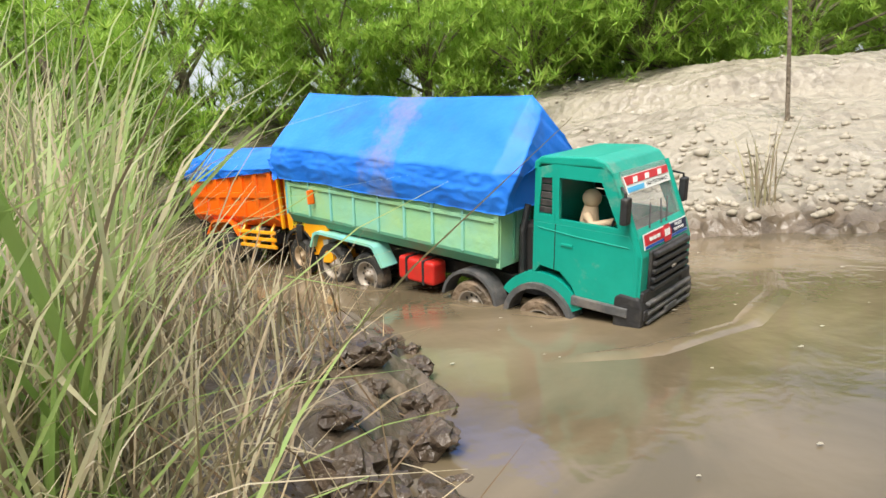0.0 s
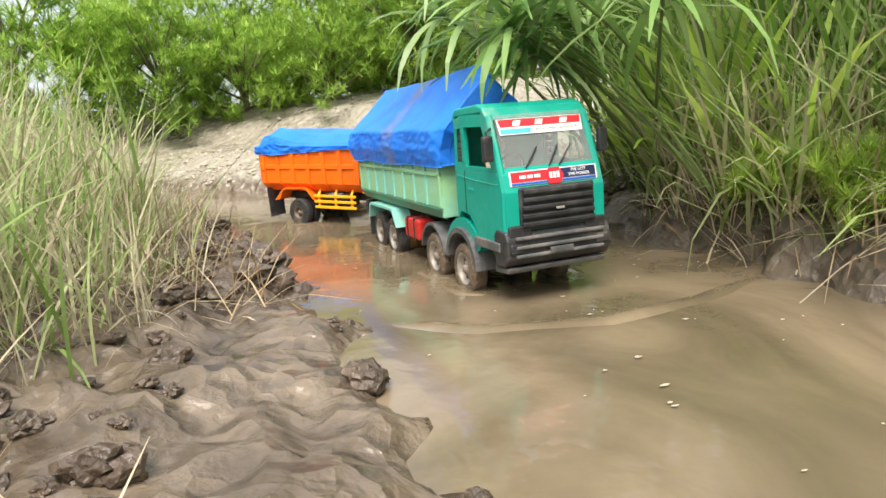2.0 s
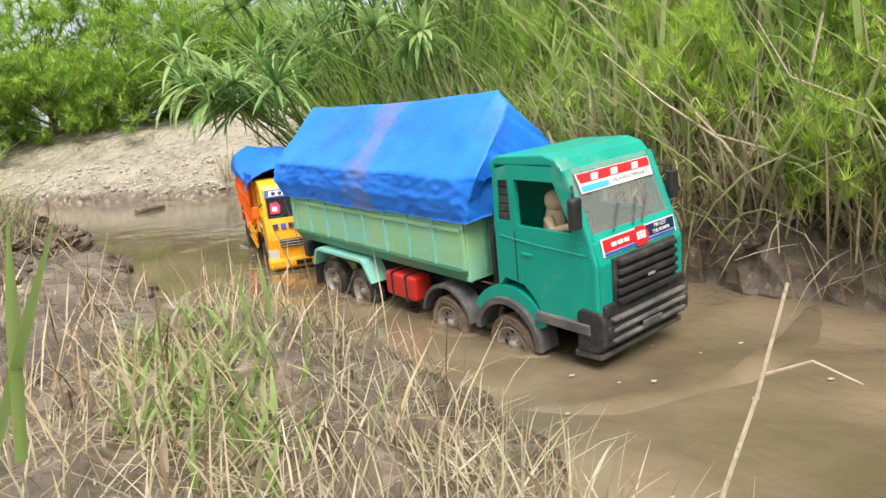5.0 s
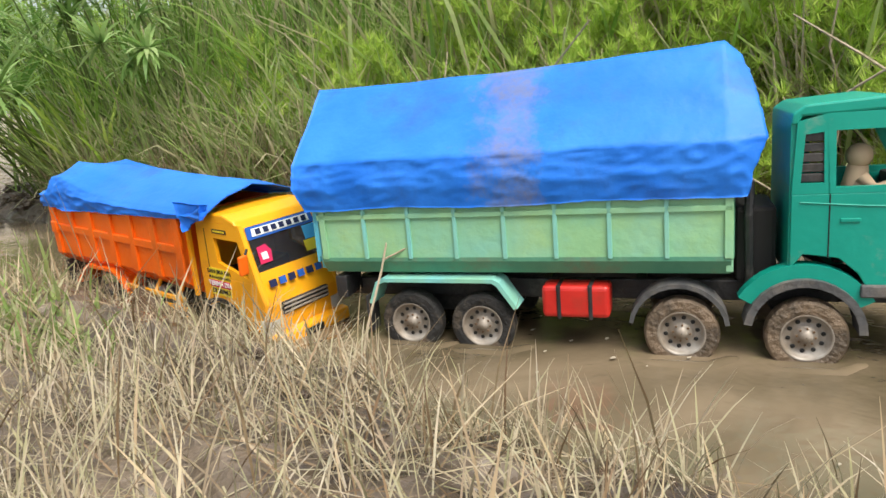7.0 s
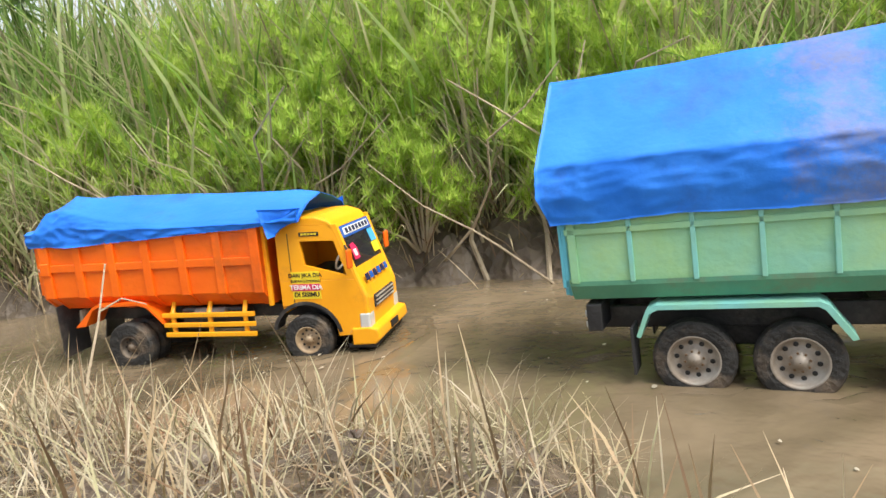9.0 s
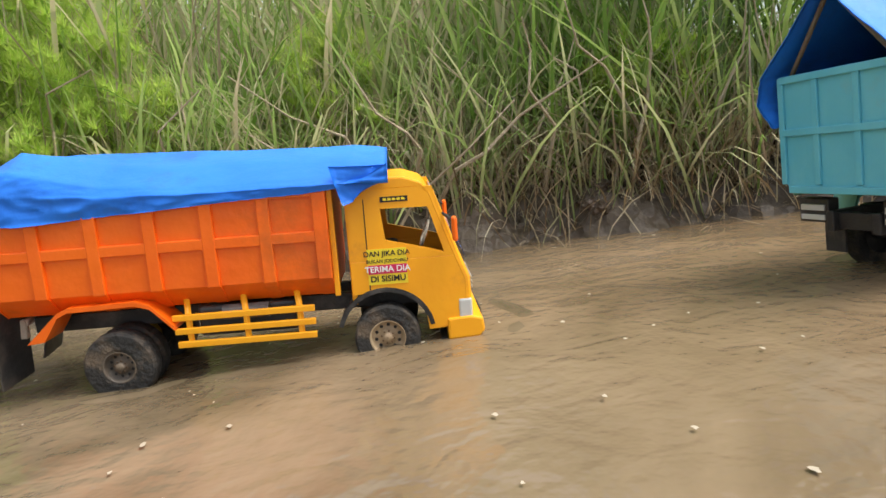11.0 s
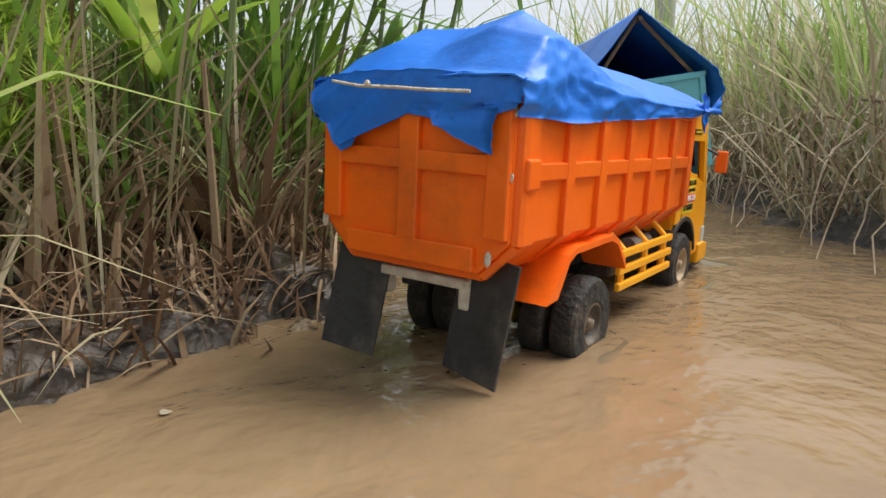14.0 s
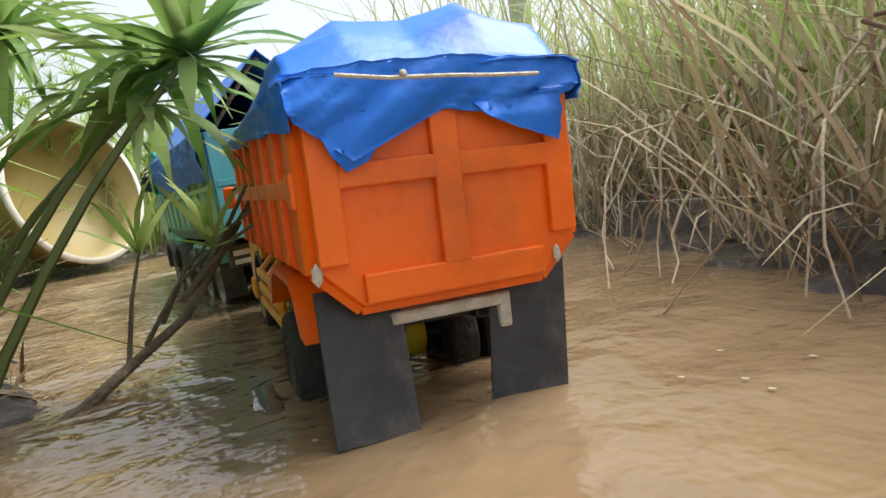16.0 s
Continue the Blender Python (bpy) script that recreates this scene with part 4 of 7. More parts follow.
    # mudguards and side gear
    for s in (-1, 1):
        y0, y1 = (s * 0.112, s * 0.068)
        y0, y1 = min(y0, y1), max(y0, y1)
        rear = [(-0.062, 0.082), (-0.048, 0.116), (-0.036, 0.122), (0.142, 0.122), (0.152, 0.117), (0.178, 0.078), (0.172, 0.076), (0.147, 0.112), (0.140, 0.116), (-0.034, 0.116), (-0.044, 0.111), (-0.057, 0.080)]
        bm = prism(rear, y0, y1)
        part("rear_mudguard", bm, M["mint_rib"], t, "pale green mudguard over twin axles")
        part("mud_flap", box(-0.070, -0.066, y0 + 0.004, y1 - 0.002, 0.03, 0.092, 0.001), M["flap"], t)
        part("front_mudguard", finish(arch(0.4, 0.05, 0.060, 0.066, y0 + 0.006, y1, 8, 172)), M["grey"], t, "scuffed dark mudguard")
        part("cab_mudguard", finish(arch(0.553, 0.052, 0.062, 0.072, y0 + 0.004, y1, 0, 172)), M["grey"], t, "scuffed dark wheel arch")
    tank = box(0.212, 0.309, -0.102, -0.060, 0.062, 0.110, 0.007, seg=3)
    tk = part("fuel_tank", tank, M["red"], t, "red fuel tank with black straps")
    for x in (0.234, 0.279):
        part("tank_strap", box(x, x + 0.006, -0.104, -0.058, 0.060, 0.112, 0.002), M["black"], tk)
    part("fuel_tank", box(0.205, 0.303, 0.060, 0.102, 0.056, 0.104, 0.007, seg=3), M["black"], t)
    part("engine", box(0.475, 0.525, -0.055, 0.055, 0.105, 0.21, 0.006), M["inside"], t)
    part("exhaust_pipe", rod([(0.492, -0.06, 0.10), (0.49, -0.062, 0.20), (0.492, -0.05, 0.245)], 0.006, 8), M["black"], t)
    # cab: shell of panels round a hollow cabin
    C = 0.098
    low = [(0.535, 0.135), (0.535, 0.232), (0.708, 0.232), (0.722, 0.205), (0.724, 0.135), (0.705, 0.112), (0.622, 0.112), (0.612, 0.13), (0.59, 0.15), (0.55, 0.155)]
    for s in (-1, 1):
        y0, y1 = sorted((s * C, s * (C - 0.008)))
        part("door_panel", prism(low, y0, y1, 0.0012), M["teal"], t)
        outline = [(0.535, 0.232), (0.540, 0.322), (0.572, 0.330), (0.578, 0.232)]
        hole = [(0.545, 0.246), (0.549, 0.306), (0.569, 0.308), (0.571, 0.246)]
        part("rear_pillar", finish(window_wall(outline, hole, y0, y1)), M["teal"], t)
        vent = bmesh.new()
        for k in range(5):
            box(0.545, 0.572, y0 + 0.002, y1 - 0.001, 0.247 + k * 0.0125, 0.2575 + k * 0.0125, 0.001, vent)
        part("side_vent", vent, M["black"], t)
        outline = [(0.576, 0.232), (0.572, 0.330), (0.672, 0.330), (0.712, 0.232)]
        hole = [(0.584, 0.240), (0.582, 0.309), (0.658, 0.309), (0.690, 0.240)]
        part("door_frame", finish(window_wall(outline, hole, y0, y1)), M["teal"], t)
        groove = rod([(0.578, s * (C + 0.0003), 0.15), (0.578, s * (C + 0.0003), 0.232)], 0.0008, 5)
        part("door_seam", groove, M["print_black"], t)
        part("door_crease", rod([(0.545, s * (C + 0.0003), 0.222), (0.62, s * (C + 0.0003), 0.216), (0.71, s * (C + 0.0003), 0.213)], 0.0012, 5), M["teal"], t)
        part("door_handle", box(0.59, 0.612, s * C - 0.002, s * C + 0.002, 0.196, 0.201, 0.001), M["teal"], t)
        part("arch_lip", finish(arch(0.553, 0.052, 0.070, 0.090, *sorted((s * (C + 0.001), s * (C - 0.02))), 28, 150)), M["teal"], t)
        part("door_mirror", box(0.700, 0.712, *sorted((s * (C + 0.004), s * (C + 0.022))), 0.252, 0.294, 0.003), M["black"], t)
        part("mirror_arm", rod([(0.69, s * (C - 0.002), 0.305), (0.704, s * (C + 0.013), 0.300), (0.706, s * (C + 0.013), 0.26)], 0.0022, 6), M["black"], t)
        part("cab_step", box(0.615, 0.715, *sorted((s * 0.104, s * 0.07))  , 0.100, 0.116, 0.002), M["grey"], t)
        part("headlight", box(0.726, 0.737, *sorted((s * 0.052, s * 0.094)), 0.125, 0.145, 0.003), M["black"], t)
    roof = prism([(0.533, 0.318), (0.534, 0.332), (0.548, 0.342), (0.640, 0.347), (0.664, 0.340), (0.682, 0.318), (0.674, 0.318), (0.655, 0.331), (0.545, 0.328), (0.541, 0.318)], -C, C, 0.003)
    part("cab_roof", roof, M["teal"], t)
    part("cab_back", box(0.533, 0.541, -C + 0.004, C - 0.004, 0.12, 0.325, 0.001), M["teal"], t)
    part("cabin_floor", box(0.54, 0.71, -C + 0.009, C - 0.009, 0.16, 0.168), M["inside"], t)
    part("dashboard", box(0.672, 0.708, -C + 0.009, C - 0.009, 0.168, 0.235, 0.004), M["inside"], t)
    part("seat", box(0.55, 0.60, -0.075, 0.075, 0.168, 0.20, 0.006), M["inside"], t)
    front = [(0.708, 0.232), (0.713, 0.240), (0.722, 0.228), (0.731, 0.200), (0.731, 0.13), (0.722, 0.13), (0.722, 0.2)]
    part("front_panel", prism(front, -C + 0.003, C - 0.003, 0.001), M["teal"], t)
    for s in (-1, 1):
        part("corner_panel", rod([(0.722, s * (C - 0.006), 0.135), (0.722, s * (C - 0.006), 0.2), (0.712, s * (C - 0.006), 0.234), (0.676, s * (C - 0.006), 0.325)], 0.0068, 10), M["teal"], t)
    # windscreen leaning back, with stickers and wipers
    A, D = Vector((0.7145, 0, 0.236)), Vector((0.6785, 0, 0.326))
    upv = (D - A).normalized()
    nv = Vector((upv.z, 0, -upv.x))
    ws = bmesh.new()
    w0, w1 = C - 0.012, C - 0.014
    f = ws.faces.new([ws.verts.new(v) for v in (A + Vector((0, -w0, 0)), A + Vector((0, w0, 0)), D + Vector((0, w1, 0)), D + Vector((0, -w1, 0)))])
    bmesh.ops.solidify(ws, geom=[f], thickness=0.0016)
    pane = part("windscreen", ws, M["glass"], t, "dusty clear windscreen")
    pane.visible_shadow = False

    def ws_at(v, h, lift=0.0012):
        return A + upv * h + Vector((0, v, 0)) + nv * lift

    flat_on(t, "banner", M["white"], [ws_at(-0.080, 0.060), ws_at(0.080, 0.060), ws_at(0.082, 0.088), ws_at(-0.082, 0.088)])
    flat_on(t, "banner_red", M["print_red"], [ws_at(-0.077, 0.074, 0.002), ws_at(0.078, 0.074, 0.002), ws_at(0.080, 0.087, 0.002), ws_at(-0.080, 0.087, 0.002)])
    for y in (-0.055, -0.012, 0.036):
        flat_on(t, "banner_mark", M["white"], [ws_at(y, 0.075, 0.0028), ws_at(y + 0.014, 0.075, 0.0028), ws_at(y + 0.018, 0.084, 0.0028), ws_at(y + 0.004, 0.084, 0.0028)])
    flat_on(t, "banner_blue", M["print_sky"], [ws_at(-0.078, 0.062, 0.002), ws_at(-0.022, 0.062, 0.002), ws_at(-0.020, 0.070, 0.002), ws_at(-0.078, 0.070, 0.002)])
    lettering("banner_text", "HIGH PERFORMANCE", 0.0085, M["print_black"], t, on_plane(ws_at(0.030, 0.0665, 0.002), (0, 1, 0), upv))
    for y, a in ((-0.048, 0.030), (-0.004, 0.026), (0.016, 0.032)):
        part("wiper", rod([ws_at(y, 0.0, 0.004), ws_at(y + a * 0.5, 0.018, 0.004), ws_at(y + a, 0.036, 0.003)], 0.0014, 5), M["black"], t)
    # nose sticker
    s0, s1 = Vector((0.7245, 0, 0.2105)), Vector((0.7195, 0, 0.2335))

    def nose(v, k, lift=0.0):
        return s0 + (s1 - s0) * k + Vector((0.0035 + lift, v, 0))

    flat_on(t, "nose_sticker", M["white"], [nose(-0.084, -0.05), nose(0.084, -0.05), nose(0.084, 1.0), nose(-0.084, 1.0)])
    flat_on(t, "sticker_red", M["print_red"], [nose(-0.081, 0.22, 0.001), nose(0.004, 0.22, 0.001), nose(0.004, 0.93, 0.001), nose(-0.081, 0.93, 0.001)])
    flat_on(t, "sticker_navy", M["print_navy"], [nose(0.014, 0.22, 0.001), nose(0.081, 0.22, 0.001), nose(0.081, 0.93, 0.001), nose(0.014, 0.93, 0.001)])
    flat_on(t, "sticker_blue", M["print_blue"], [nose(-0.081, 0.0, 0.001), nose(0.081, 0.0, 0.001), nose(0.081, 0.16, 0.001), nose(-0.081, 0.16, 0.001)])
    flat_on(t, "sticker_badge", M["print_red"], [nose(-0.012, -0.1, 0.0018), nose(0.012, -0.1, 0.0018), nose(0.018, 0.5, 0.0018), nose(0.010, 1.05, 0.0018), nose(-0.010, 1.05, 0.0018), nose(-0.018, 0.5, 0.0018)])
    for y in (-0.066, -0.052, -0.038):
        flat_on(t, "sticker_bar", M["white"], [nose(y, 0.45, 0.002), nose(y + 0.011, 0.45, 0.002), nose(y + 0.011, 0.68, 0.002), nose(y, 0.68, 0.002)])
    for y in (-0.010, -0.003, 0.004):
        flat_on(t, "badge_bar", M["white"], [nose(y, 0.3, 0.0028), nose(y + 0.005, 0.3, 0.0028), nose(y + 0.005, 0.75, 0.0028), nose(y, 0.75, 0.0028)])
    lettering("sticker_text", "I'VE GOT", 0.0075, M["white"], t, on_plane(nose(0.048, 0.75, 0.002), (0, 1, 0), s1 - s0))
    lettering("sticker_text", "THE POWER", 0.0075, M["white"], t, on_plane(nose(0.048, 0.42, 0.002), (0, 1, 0), s1 - s0))
    # grille and bumper
    g = part("grille", box(0.729, 0.736, -0.072, 0.072, 0.136, 0.207, 0.003), M["black"], t, "black slatted grille")
    for k in range(5):
        z = 0.142 + k * 0.0135
        part("grille_slat", box(0.733, 0.743, -0.07 + k * 0.001, 0.07 - k * 0.001, z, z + 0.008, 0.0022), M["black"], g)
    part("grille_badge", box(0.743, 0.7445, -0.008, 0.008, 0.167, 0.171, 0.0005), M["rim"], g)
    bump = prism([(0.69, 0.072), (0.726, 0.076), (0.738, 0.088), (0.739, 0.120), (0.732, 0.136), (0.70, 0.138), (0.69, 0.13)], -0.101, 0.101, 0.004)
    b = part("bumper", bump, M["black"], t, "scratched black bumper")
    for z in (0.091, 0.106, 0.121):
        part("bumper_bar", box(0.735, 0.744, -0.085, 0.085, z, z + 0.006, 0.002), M["grey"], b)
    part("bumper_lip", prism([(0.68, 0.060), (0.728, 0.064), (0.732, 0.074), (0.68, 0.072)], -0.096, 0.096, 0.003), M["grey"], b)
    part("number_plate", box(0.741, 0.7455, -0.022, 0.022, 0.094, 0.104, 0.001), M["grey"], b)
    for s in (-1, 1):
        part("fog_lamp", box(0.733, 0.742, *sorted((s * 0.070, s * 0.095)), 0.098, 0.116, 0.003), M["black"], b)
    # rear lights
    for s in (-1, 1):
        tl = part("tail_lamp_box", box(-0.125, -0.105, *sorted((s * 0.045, s * 0.10)), 0.086, 0.122, 0.002), M["black"], t)
        part("tail_lamp", box(-0.128, -0.124, *sorted((s * 0.05, s * 0.094)), 0.104, 0.113, 0.001), M["lamp"], tl)
        part("tail_lamp", box(-0.128, -0.124, *sorted((s * 0.05, s * 0.094)), 0.090, 0.098, 0.001), M["lamp"], tl)
    # driver doll, one plain shape
    d = bmesh.new()
    bmesh.ops.create_uvsphere(d, u_segments=12, v_segments=8, radius=0.016, matrix=Matrix.Translation((0.617, -0.05, 0.272)))
    rod([(0.612, -0.05, 0.20), (0.614, -0.05, 0.235), (0.616, -0.05, 0.26)], 0.021, 10, d, 0.012)
    rod([(0.617, -0.066, 0.248), (0.632, -0.072, 0.232), (0.668, -0.066, 0.243)], 0.008, 8, d, 0.006)
    part("driver_doll", finish(d, True), M["skin"], t, "small tan driver doll at the wheel")
    part("steering_wheel", rod([(0.668 + 0.006 * math.sin(a), -0.05 + 0.024 * math.cos(a), 0.240 + 0.02 * math.sin(a)) for a in [2 * math.pi * k / 16 for k in range(17)]], 0.0022, 5), M["inside"], t)
    wheels = []
    for x, zw in ((0.003, 0.048), (0.119, 0.046), (0.404, 0.044), (0.557, 0.044)):
        mud = M["tyre"] if x < 0.3 else M["tyre_mud"]
        for s in (-1, 1):
            wheels.append(tyre_wheel(t, "wheel", x, s * 0.089, zw, 0.050, 0.030, M["rim"], s, mud))
    return t, wheels


def orange_truck():
    t = empty("dump_truck", "orange and amber toy dump truck with blue tarpaulin cover", "toy truck", "toy trucks in the channel")
    body = t
    bm = box(-0.16, 0.40, -0.040, -0.028, 0.085, 0.108, 0.002)
    box(-0.16, 0.40, 0.028, 0.040, 0.085, 0.108, 0.002, bm)
    for x in (-0.15, -0.04, 0.08, 0.2, 0.3):
        box(x, x + 0.012, -0.03, 0.03, 0.088, 0.105, 0.001, bm)
    part("chassis", bm, M["black"], t)
    for x in (-0.031, 0.318):
        part("axle", rod([(x, -0.07, 0.050), (x, 0.07, 0.050)], 0.008, 10), M["black"], t)
    part("axle_housing", finish(rod([(-0.037, -0.02, 0.055), (-0.037, 0.02, 0.055)], 0.022, 12), True), M["yellow_part"], t, "yellow axle housing")
    part("rear_bracket", box(-0.185, -0.165, -0.045, 0.045, 0.098, 0.107, 0.002), M["rope"], t)
    part("rear_bracket", box(-0.182, -0.168, -0.048, -0.038, 0.080, 0.107, 0.002), M["rope"], t)
    part("rear_bracket", box(-0.182, -0.168, 0.038, 0.048, 0.080, 0.107, 0.002), M["rope"], t)
    B0, B1, HW, ZB, ZC, ZT = -0.192, 0.254, 0.096, 0.116, 0.144, 0.260
    LW = 0.068
    part("bed_floor", box(B0 + 0.004, B1 - 0.004, -LW + 0.002, LW - 0.002, ZB, ZB + 0.006), M["orange"], t)
    n = 6
    for s in (-1, 1):
        part("bed_side", prism([(s * LW, ZB), (s * HW, ZC), (s * HW, ZT), (s * (HW - 0.006), ZT), (s * (HW - 0.006), ZC + 0.002), (s * (LW - 0.005), ZB + 0.003)], B0, B1, axis="x"), M["orange"], t)
        y0, y1 = sorted((s * (HW - 0.001), s * (HW + 0.005)))
        for k in range(n + 1):
            w = 0.016 if 0 < k < n else 0.018
            x = B0 + (B1 - B0 - w) * k / n
            part("bed_rib", box(x, x + w, y0, y1, ZC - 0.001, ZT - 0.004, 0.0012), M["orange"], t)
            low = [(s * LW, ZB - 0.001), (s * (HW + 0.004), ZC), (s * (HW - 0.002), ZC), (s * (LW - 0.003), ZB + 0.002)]
            part("bed_rib_foot", prism([(a, b) for a, b in low], x, x + w, axis="x"), M["orange"], t)
        part("bed_rail", box(B0, B1, y0 + (0.0007 if s < 0 else 0), y1 - (0.0007 if s > 0 else 0), 0.192, 0.206, 0.0012), M["orange"], t)
        part("bed_rail", box(B0, B1, y0 + (0.0007 if s < 0 else 0), y1 - (0.0007 if s > 0 else 0), ZT - 0.010, ZT, 0.0012), M["orange"], t)
        part("gate_hinge", box(B0 - 0.002, B0 + 0.018, *sorted((s * HW, s * (HW + 0.008))), 0.186, 0.210, 0.002), M["orange"], t)
    part("headboard", prism([(-LW, ZB), (LW, ZB), (HW, ZC), (HW, ZT), (-HW, ZT), (-HW, ZC)], B1 - 0.006, B1, axis="x"), M["orange"], t)
    part("headboard_post", box(B1, B1 + 0.007, -0.088, -0.08, ZB, ZT, 0.001), M["amber"], t)
    shape = [(-LW, ZB), (LW, ZB), (HW, ZC), (HW, ZT), (-HW, ZT), (-HW, ZC)]
    gate = part("tailgate", prism([(a * 0.985, ZB + (b - ZB) * 0.99 + 0.002) for a, b in shape], B0 - 0.010, B0 - 0.001, 0.0015, axis="x"), M["orange"], t, "scuffed orange tailgate with cross ribs")
    rimz = bmesh.new()
    for k in range(6):
        a, b = shape[k], shape[(k + 1) % 6]
        rod([(B0 - 0.001, a[0], a[1]), (B0 - 0.001, b[0], b[1])], 0.005, 6, rimz)
    part("gate_edge", rimz, M["orange"], gate)
    part("gate_rib", box(B0 - 0.016, B0 - 0.009, -0.010, 0.010, ZB + 0.022, ZT - 0.004, 0.0015), M["orange"], gate)
    for s in (-1, 1):
        part("gate_rib", box(B0 - 0.016, B0 - 0.009, *sorted((s * 0.074, s * 0.094)), ZC + 0.004, ZT - 0.004, 0.0015), M["orange"], gate)
    for z0, z1, w in ((ZB + 0.004, ZB + 0.024, 0.066), (0.196, 0.212, 0.076)):
        part("gate_rib", box(B0 - 0.0155, B0 - 0.009, -w, w, z0, z1, 0.0015), M["orange"], gate)
    for k, (y, z, s) in enumerate(((0.0955, ZC + 0.0, 0.008), (-0.0945, ZC + 0.052, 0.004), (-0.078, ZB + 0.016, 0.007), (-0.0945, ZT - 0.016, 0.005))):
        chip = bmesh.new()
        bmesh.ops.create_icosphere(chip, subdivisions=1, radius=s)
        bmesh.ops.scale(chip, vec=(0.25, 0.5, 1), verts=chip.verts)
        part("bare_patch", chip, M["rope"], gate, "", Matrix.Translation((B0 - 0.0115, y, z)))
    # cover sheet over the load
    r = random.Random(8)
    rows = []
    for x, pk, ev, off in ((-0.212, 0.264, 0.236, 0), (-0.198, 0.272, 0.236, 0), (-0.165, 0.294, 0.240, 0.004), (-0.13, 0.316, 0.242, -0.006), (-0.08, 0.320, 0.243, -0.008), (-0.02, 0.318, 0.244, -0.004), (0.06, 0.315, 0.246, 0), (0.14, 0.312, 0.248, 0), (0.22, 0.310, 0.252, 0), (0.29, 0.310, 0.262, 0), (0.335, 0.304, 0.282, 0)):
        e = [r.uniform(-0.004, 0.004) for _ in range(4)]
        sh = 0.273 if x > -0.19 else 0.264
        mid = sh + (pk - sh) * r.uniform(0.56, 0.62)
        full = 0.052 * math.exp(-((x + 0.14) / 0.09) ** 2) if x > -0.19 else 0.010
        rows.append([(x, -0.104 + e[0] * 0.3, ev + e[1]), (x, -0.107, 0.264 + full * 0.2), (x, -0.096, sh + full * 0.6), (x, -0.050 + off * 0.5, mid + full * 0.55), (x, off, pk), (x, 0.050 + off * 0.5, mid + full * 0.35), (x, 0.097, sh + full * 0.3), (x, 0.106, 0.264), (x, 0.104, ev + e[2])])
    cloth(rows, M["cover"], t, "tarpaulin", "crumpled blue tarpaulin tied over the load", wrinkle=0.0036, seed=5, cuts=9, slack=0.14)
    xr = B0 - 0.020
    drape = [[(xr + 0.004, 0.104, 0.268), (xr, 0.06, 0.272), (xr, 0.0, 0.274), (xr, -0.06, 0.272), (xr + 0.004, -0.104, 0.268)],
             [(xr - 0.004, 0.103, 0.246), (xr - 0.006, 0.06, 0.246), (xr - 0.004, 0.0, 0.250), (xr - 0.006, -0.06, 0.248), (xr - 0.002, -0.103, 0.250)],
             [(xr - 0.002, 0.098, 0.238), (xr - 0.005, 0.066, 0.212), (xr - 0.004, 0.0, 0.240), (xr - 0.006, -0.05, 0.233), (xr, -0.098, 0.245)]]
    cloth(drape, M["cover"], t, "tarpaulin_end", "loose tarpaulin end hanging over the tailgate", wrinkle=0.0055, seed=9, cuts=8)
    cloth([[(xr + 0.001, 0.092, 0.244), (xr - 0.002, 0.05, 0.244)], [(xr - 0.006, 0.078, 0.215), (xr - 0.008, 0.048, 0.222)], [(xr - 0.004, 0.070, 0.205), (xr - 0.006, 0.056, 0.211)]], M["cover"], t, "tarpaulin_flap", "", wrinkle=0.003, seed=12)
    cloth([[(xr + 0.001, -0.02, 0.244), (xr - 0.002, -0.085, 0.246)], [(xr - 0.005, -0.03, 0.232), (xr - 0.006, -0.084, 0.232)], [(xr - 0.004, -0.05, 0.224), (xr - 0.004, -0.082, 0.212)]], M["cover"], t, "tarpaulin_flap", "", wrinkle=0.003, seed=14)
    cloth([[(0.262, -0.104, 0.286), (0.31, -0.100, 0.284), (0.335, -0.094, 0.284)], [(0.268, -0.107, 0.262), (0.305, -0.103, 0.258), (0.325, -0.098, 0.262)], [(0.276, -0.106, 0.236), (0.290, -0.104, 0.240), (0.300, -0.100, 0.250)]], M["cover"], t, "tarpaulin_flap", "", wrinkle=0.004, seed=16)
    part("tie_rope", rod([(xr - 0.009, 0.072, 0.264), (xr - 0.012, 0.04, 0.260), (xr - 0.013, 0.0, 0.259), (xr - 0.013, -0.03, 0.2575), (xr - 0.010, -0.066, 0.257)], 0.0014, 6), M["rope"], t, "white rope across the tarpaulin")
    knot = bmesh.new()
    bmesh.ops.create_icosphere(knot, subdivisions=2, radius=0.0026)
    part("rope_knot", knot, M["rope"], t, "", Matrix.Translation((xr - 0.013, 0.03, 0.262)))
    # mud flaps, rear mudguards, side guard bars
    for s, tilt in ((-1, -9), (1, 4)):
        bm = box(-0.0015, 0.0015, -0.030, 0.030, -0.105, 0.0, 0.0006)
        part("mud_flap", bm, M["flap"], t, "hanging black rubber mud flap", pose(-0.176, s * 0.066, 0.128, tilt * 0.6 * s, 10 + 4 * s, tilt))
    for s in (-1, 1):
        y0, y1 = sorted((s * 0.100, s * 0.052))
        top = [(-0.125, 0.092), (-0.098, 0.124), (-0.085, 0.130), (0.000, 0.132), (0.018, 0.126), (0.046, 0.096)]
        bm = prism([(-0.14, 0.086)] + [(a, b) for a, b in top[1:]] + [(a, b - 0.006) for a, b in top[:0:-1]] + [(-0.118, 0.088)], y0, y1)
        part("rear_mudguard", bm, M["orange"], t)
        rail = new("side_guard")
        rail.parent = t
        for z in (0.104, 0.086, 0.068):
            part("guard_bar", box(0.042 + (0.104 - z) * 0.1, 0.226, *sorted((s * 0.089, s * 0.095)), z - 0.0042, z + 0.0042, 0.0012), M["amber"], rail)
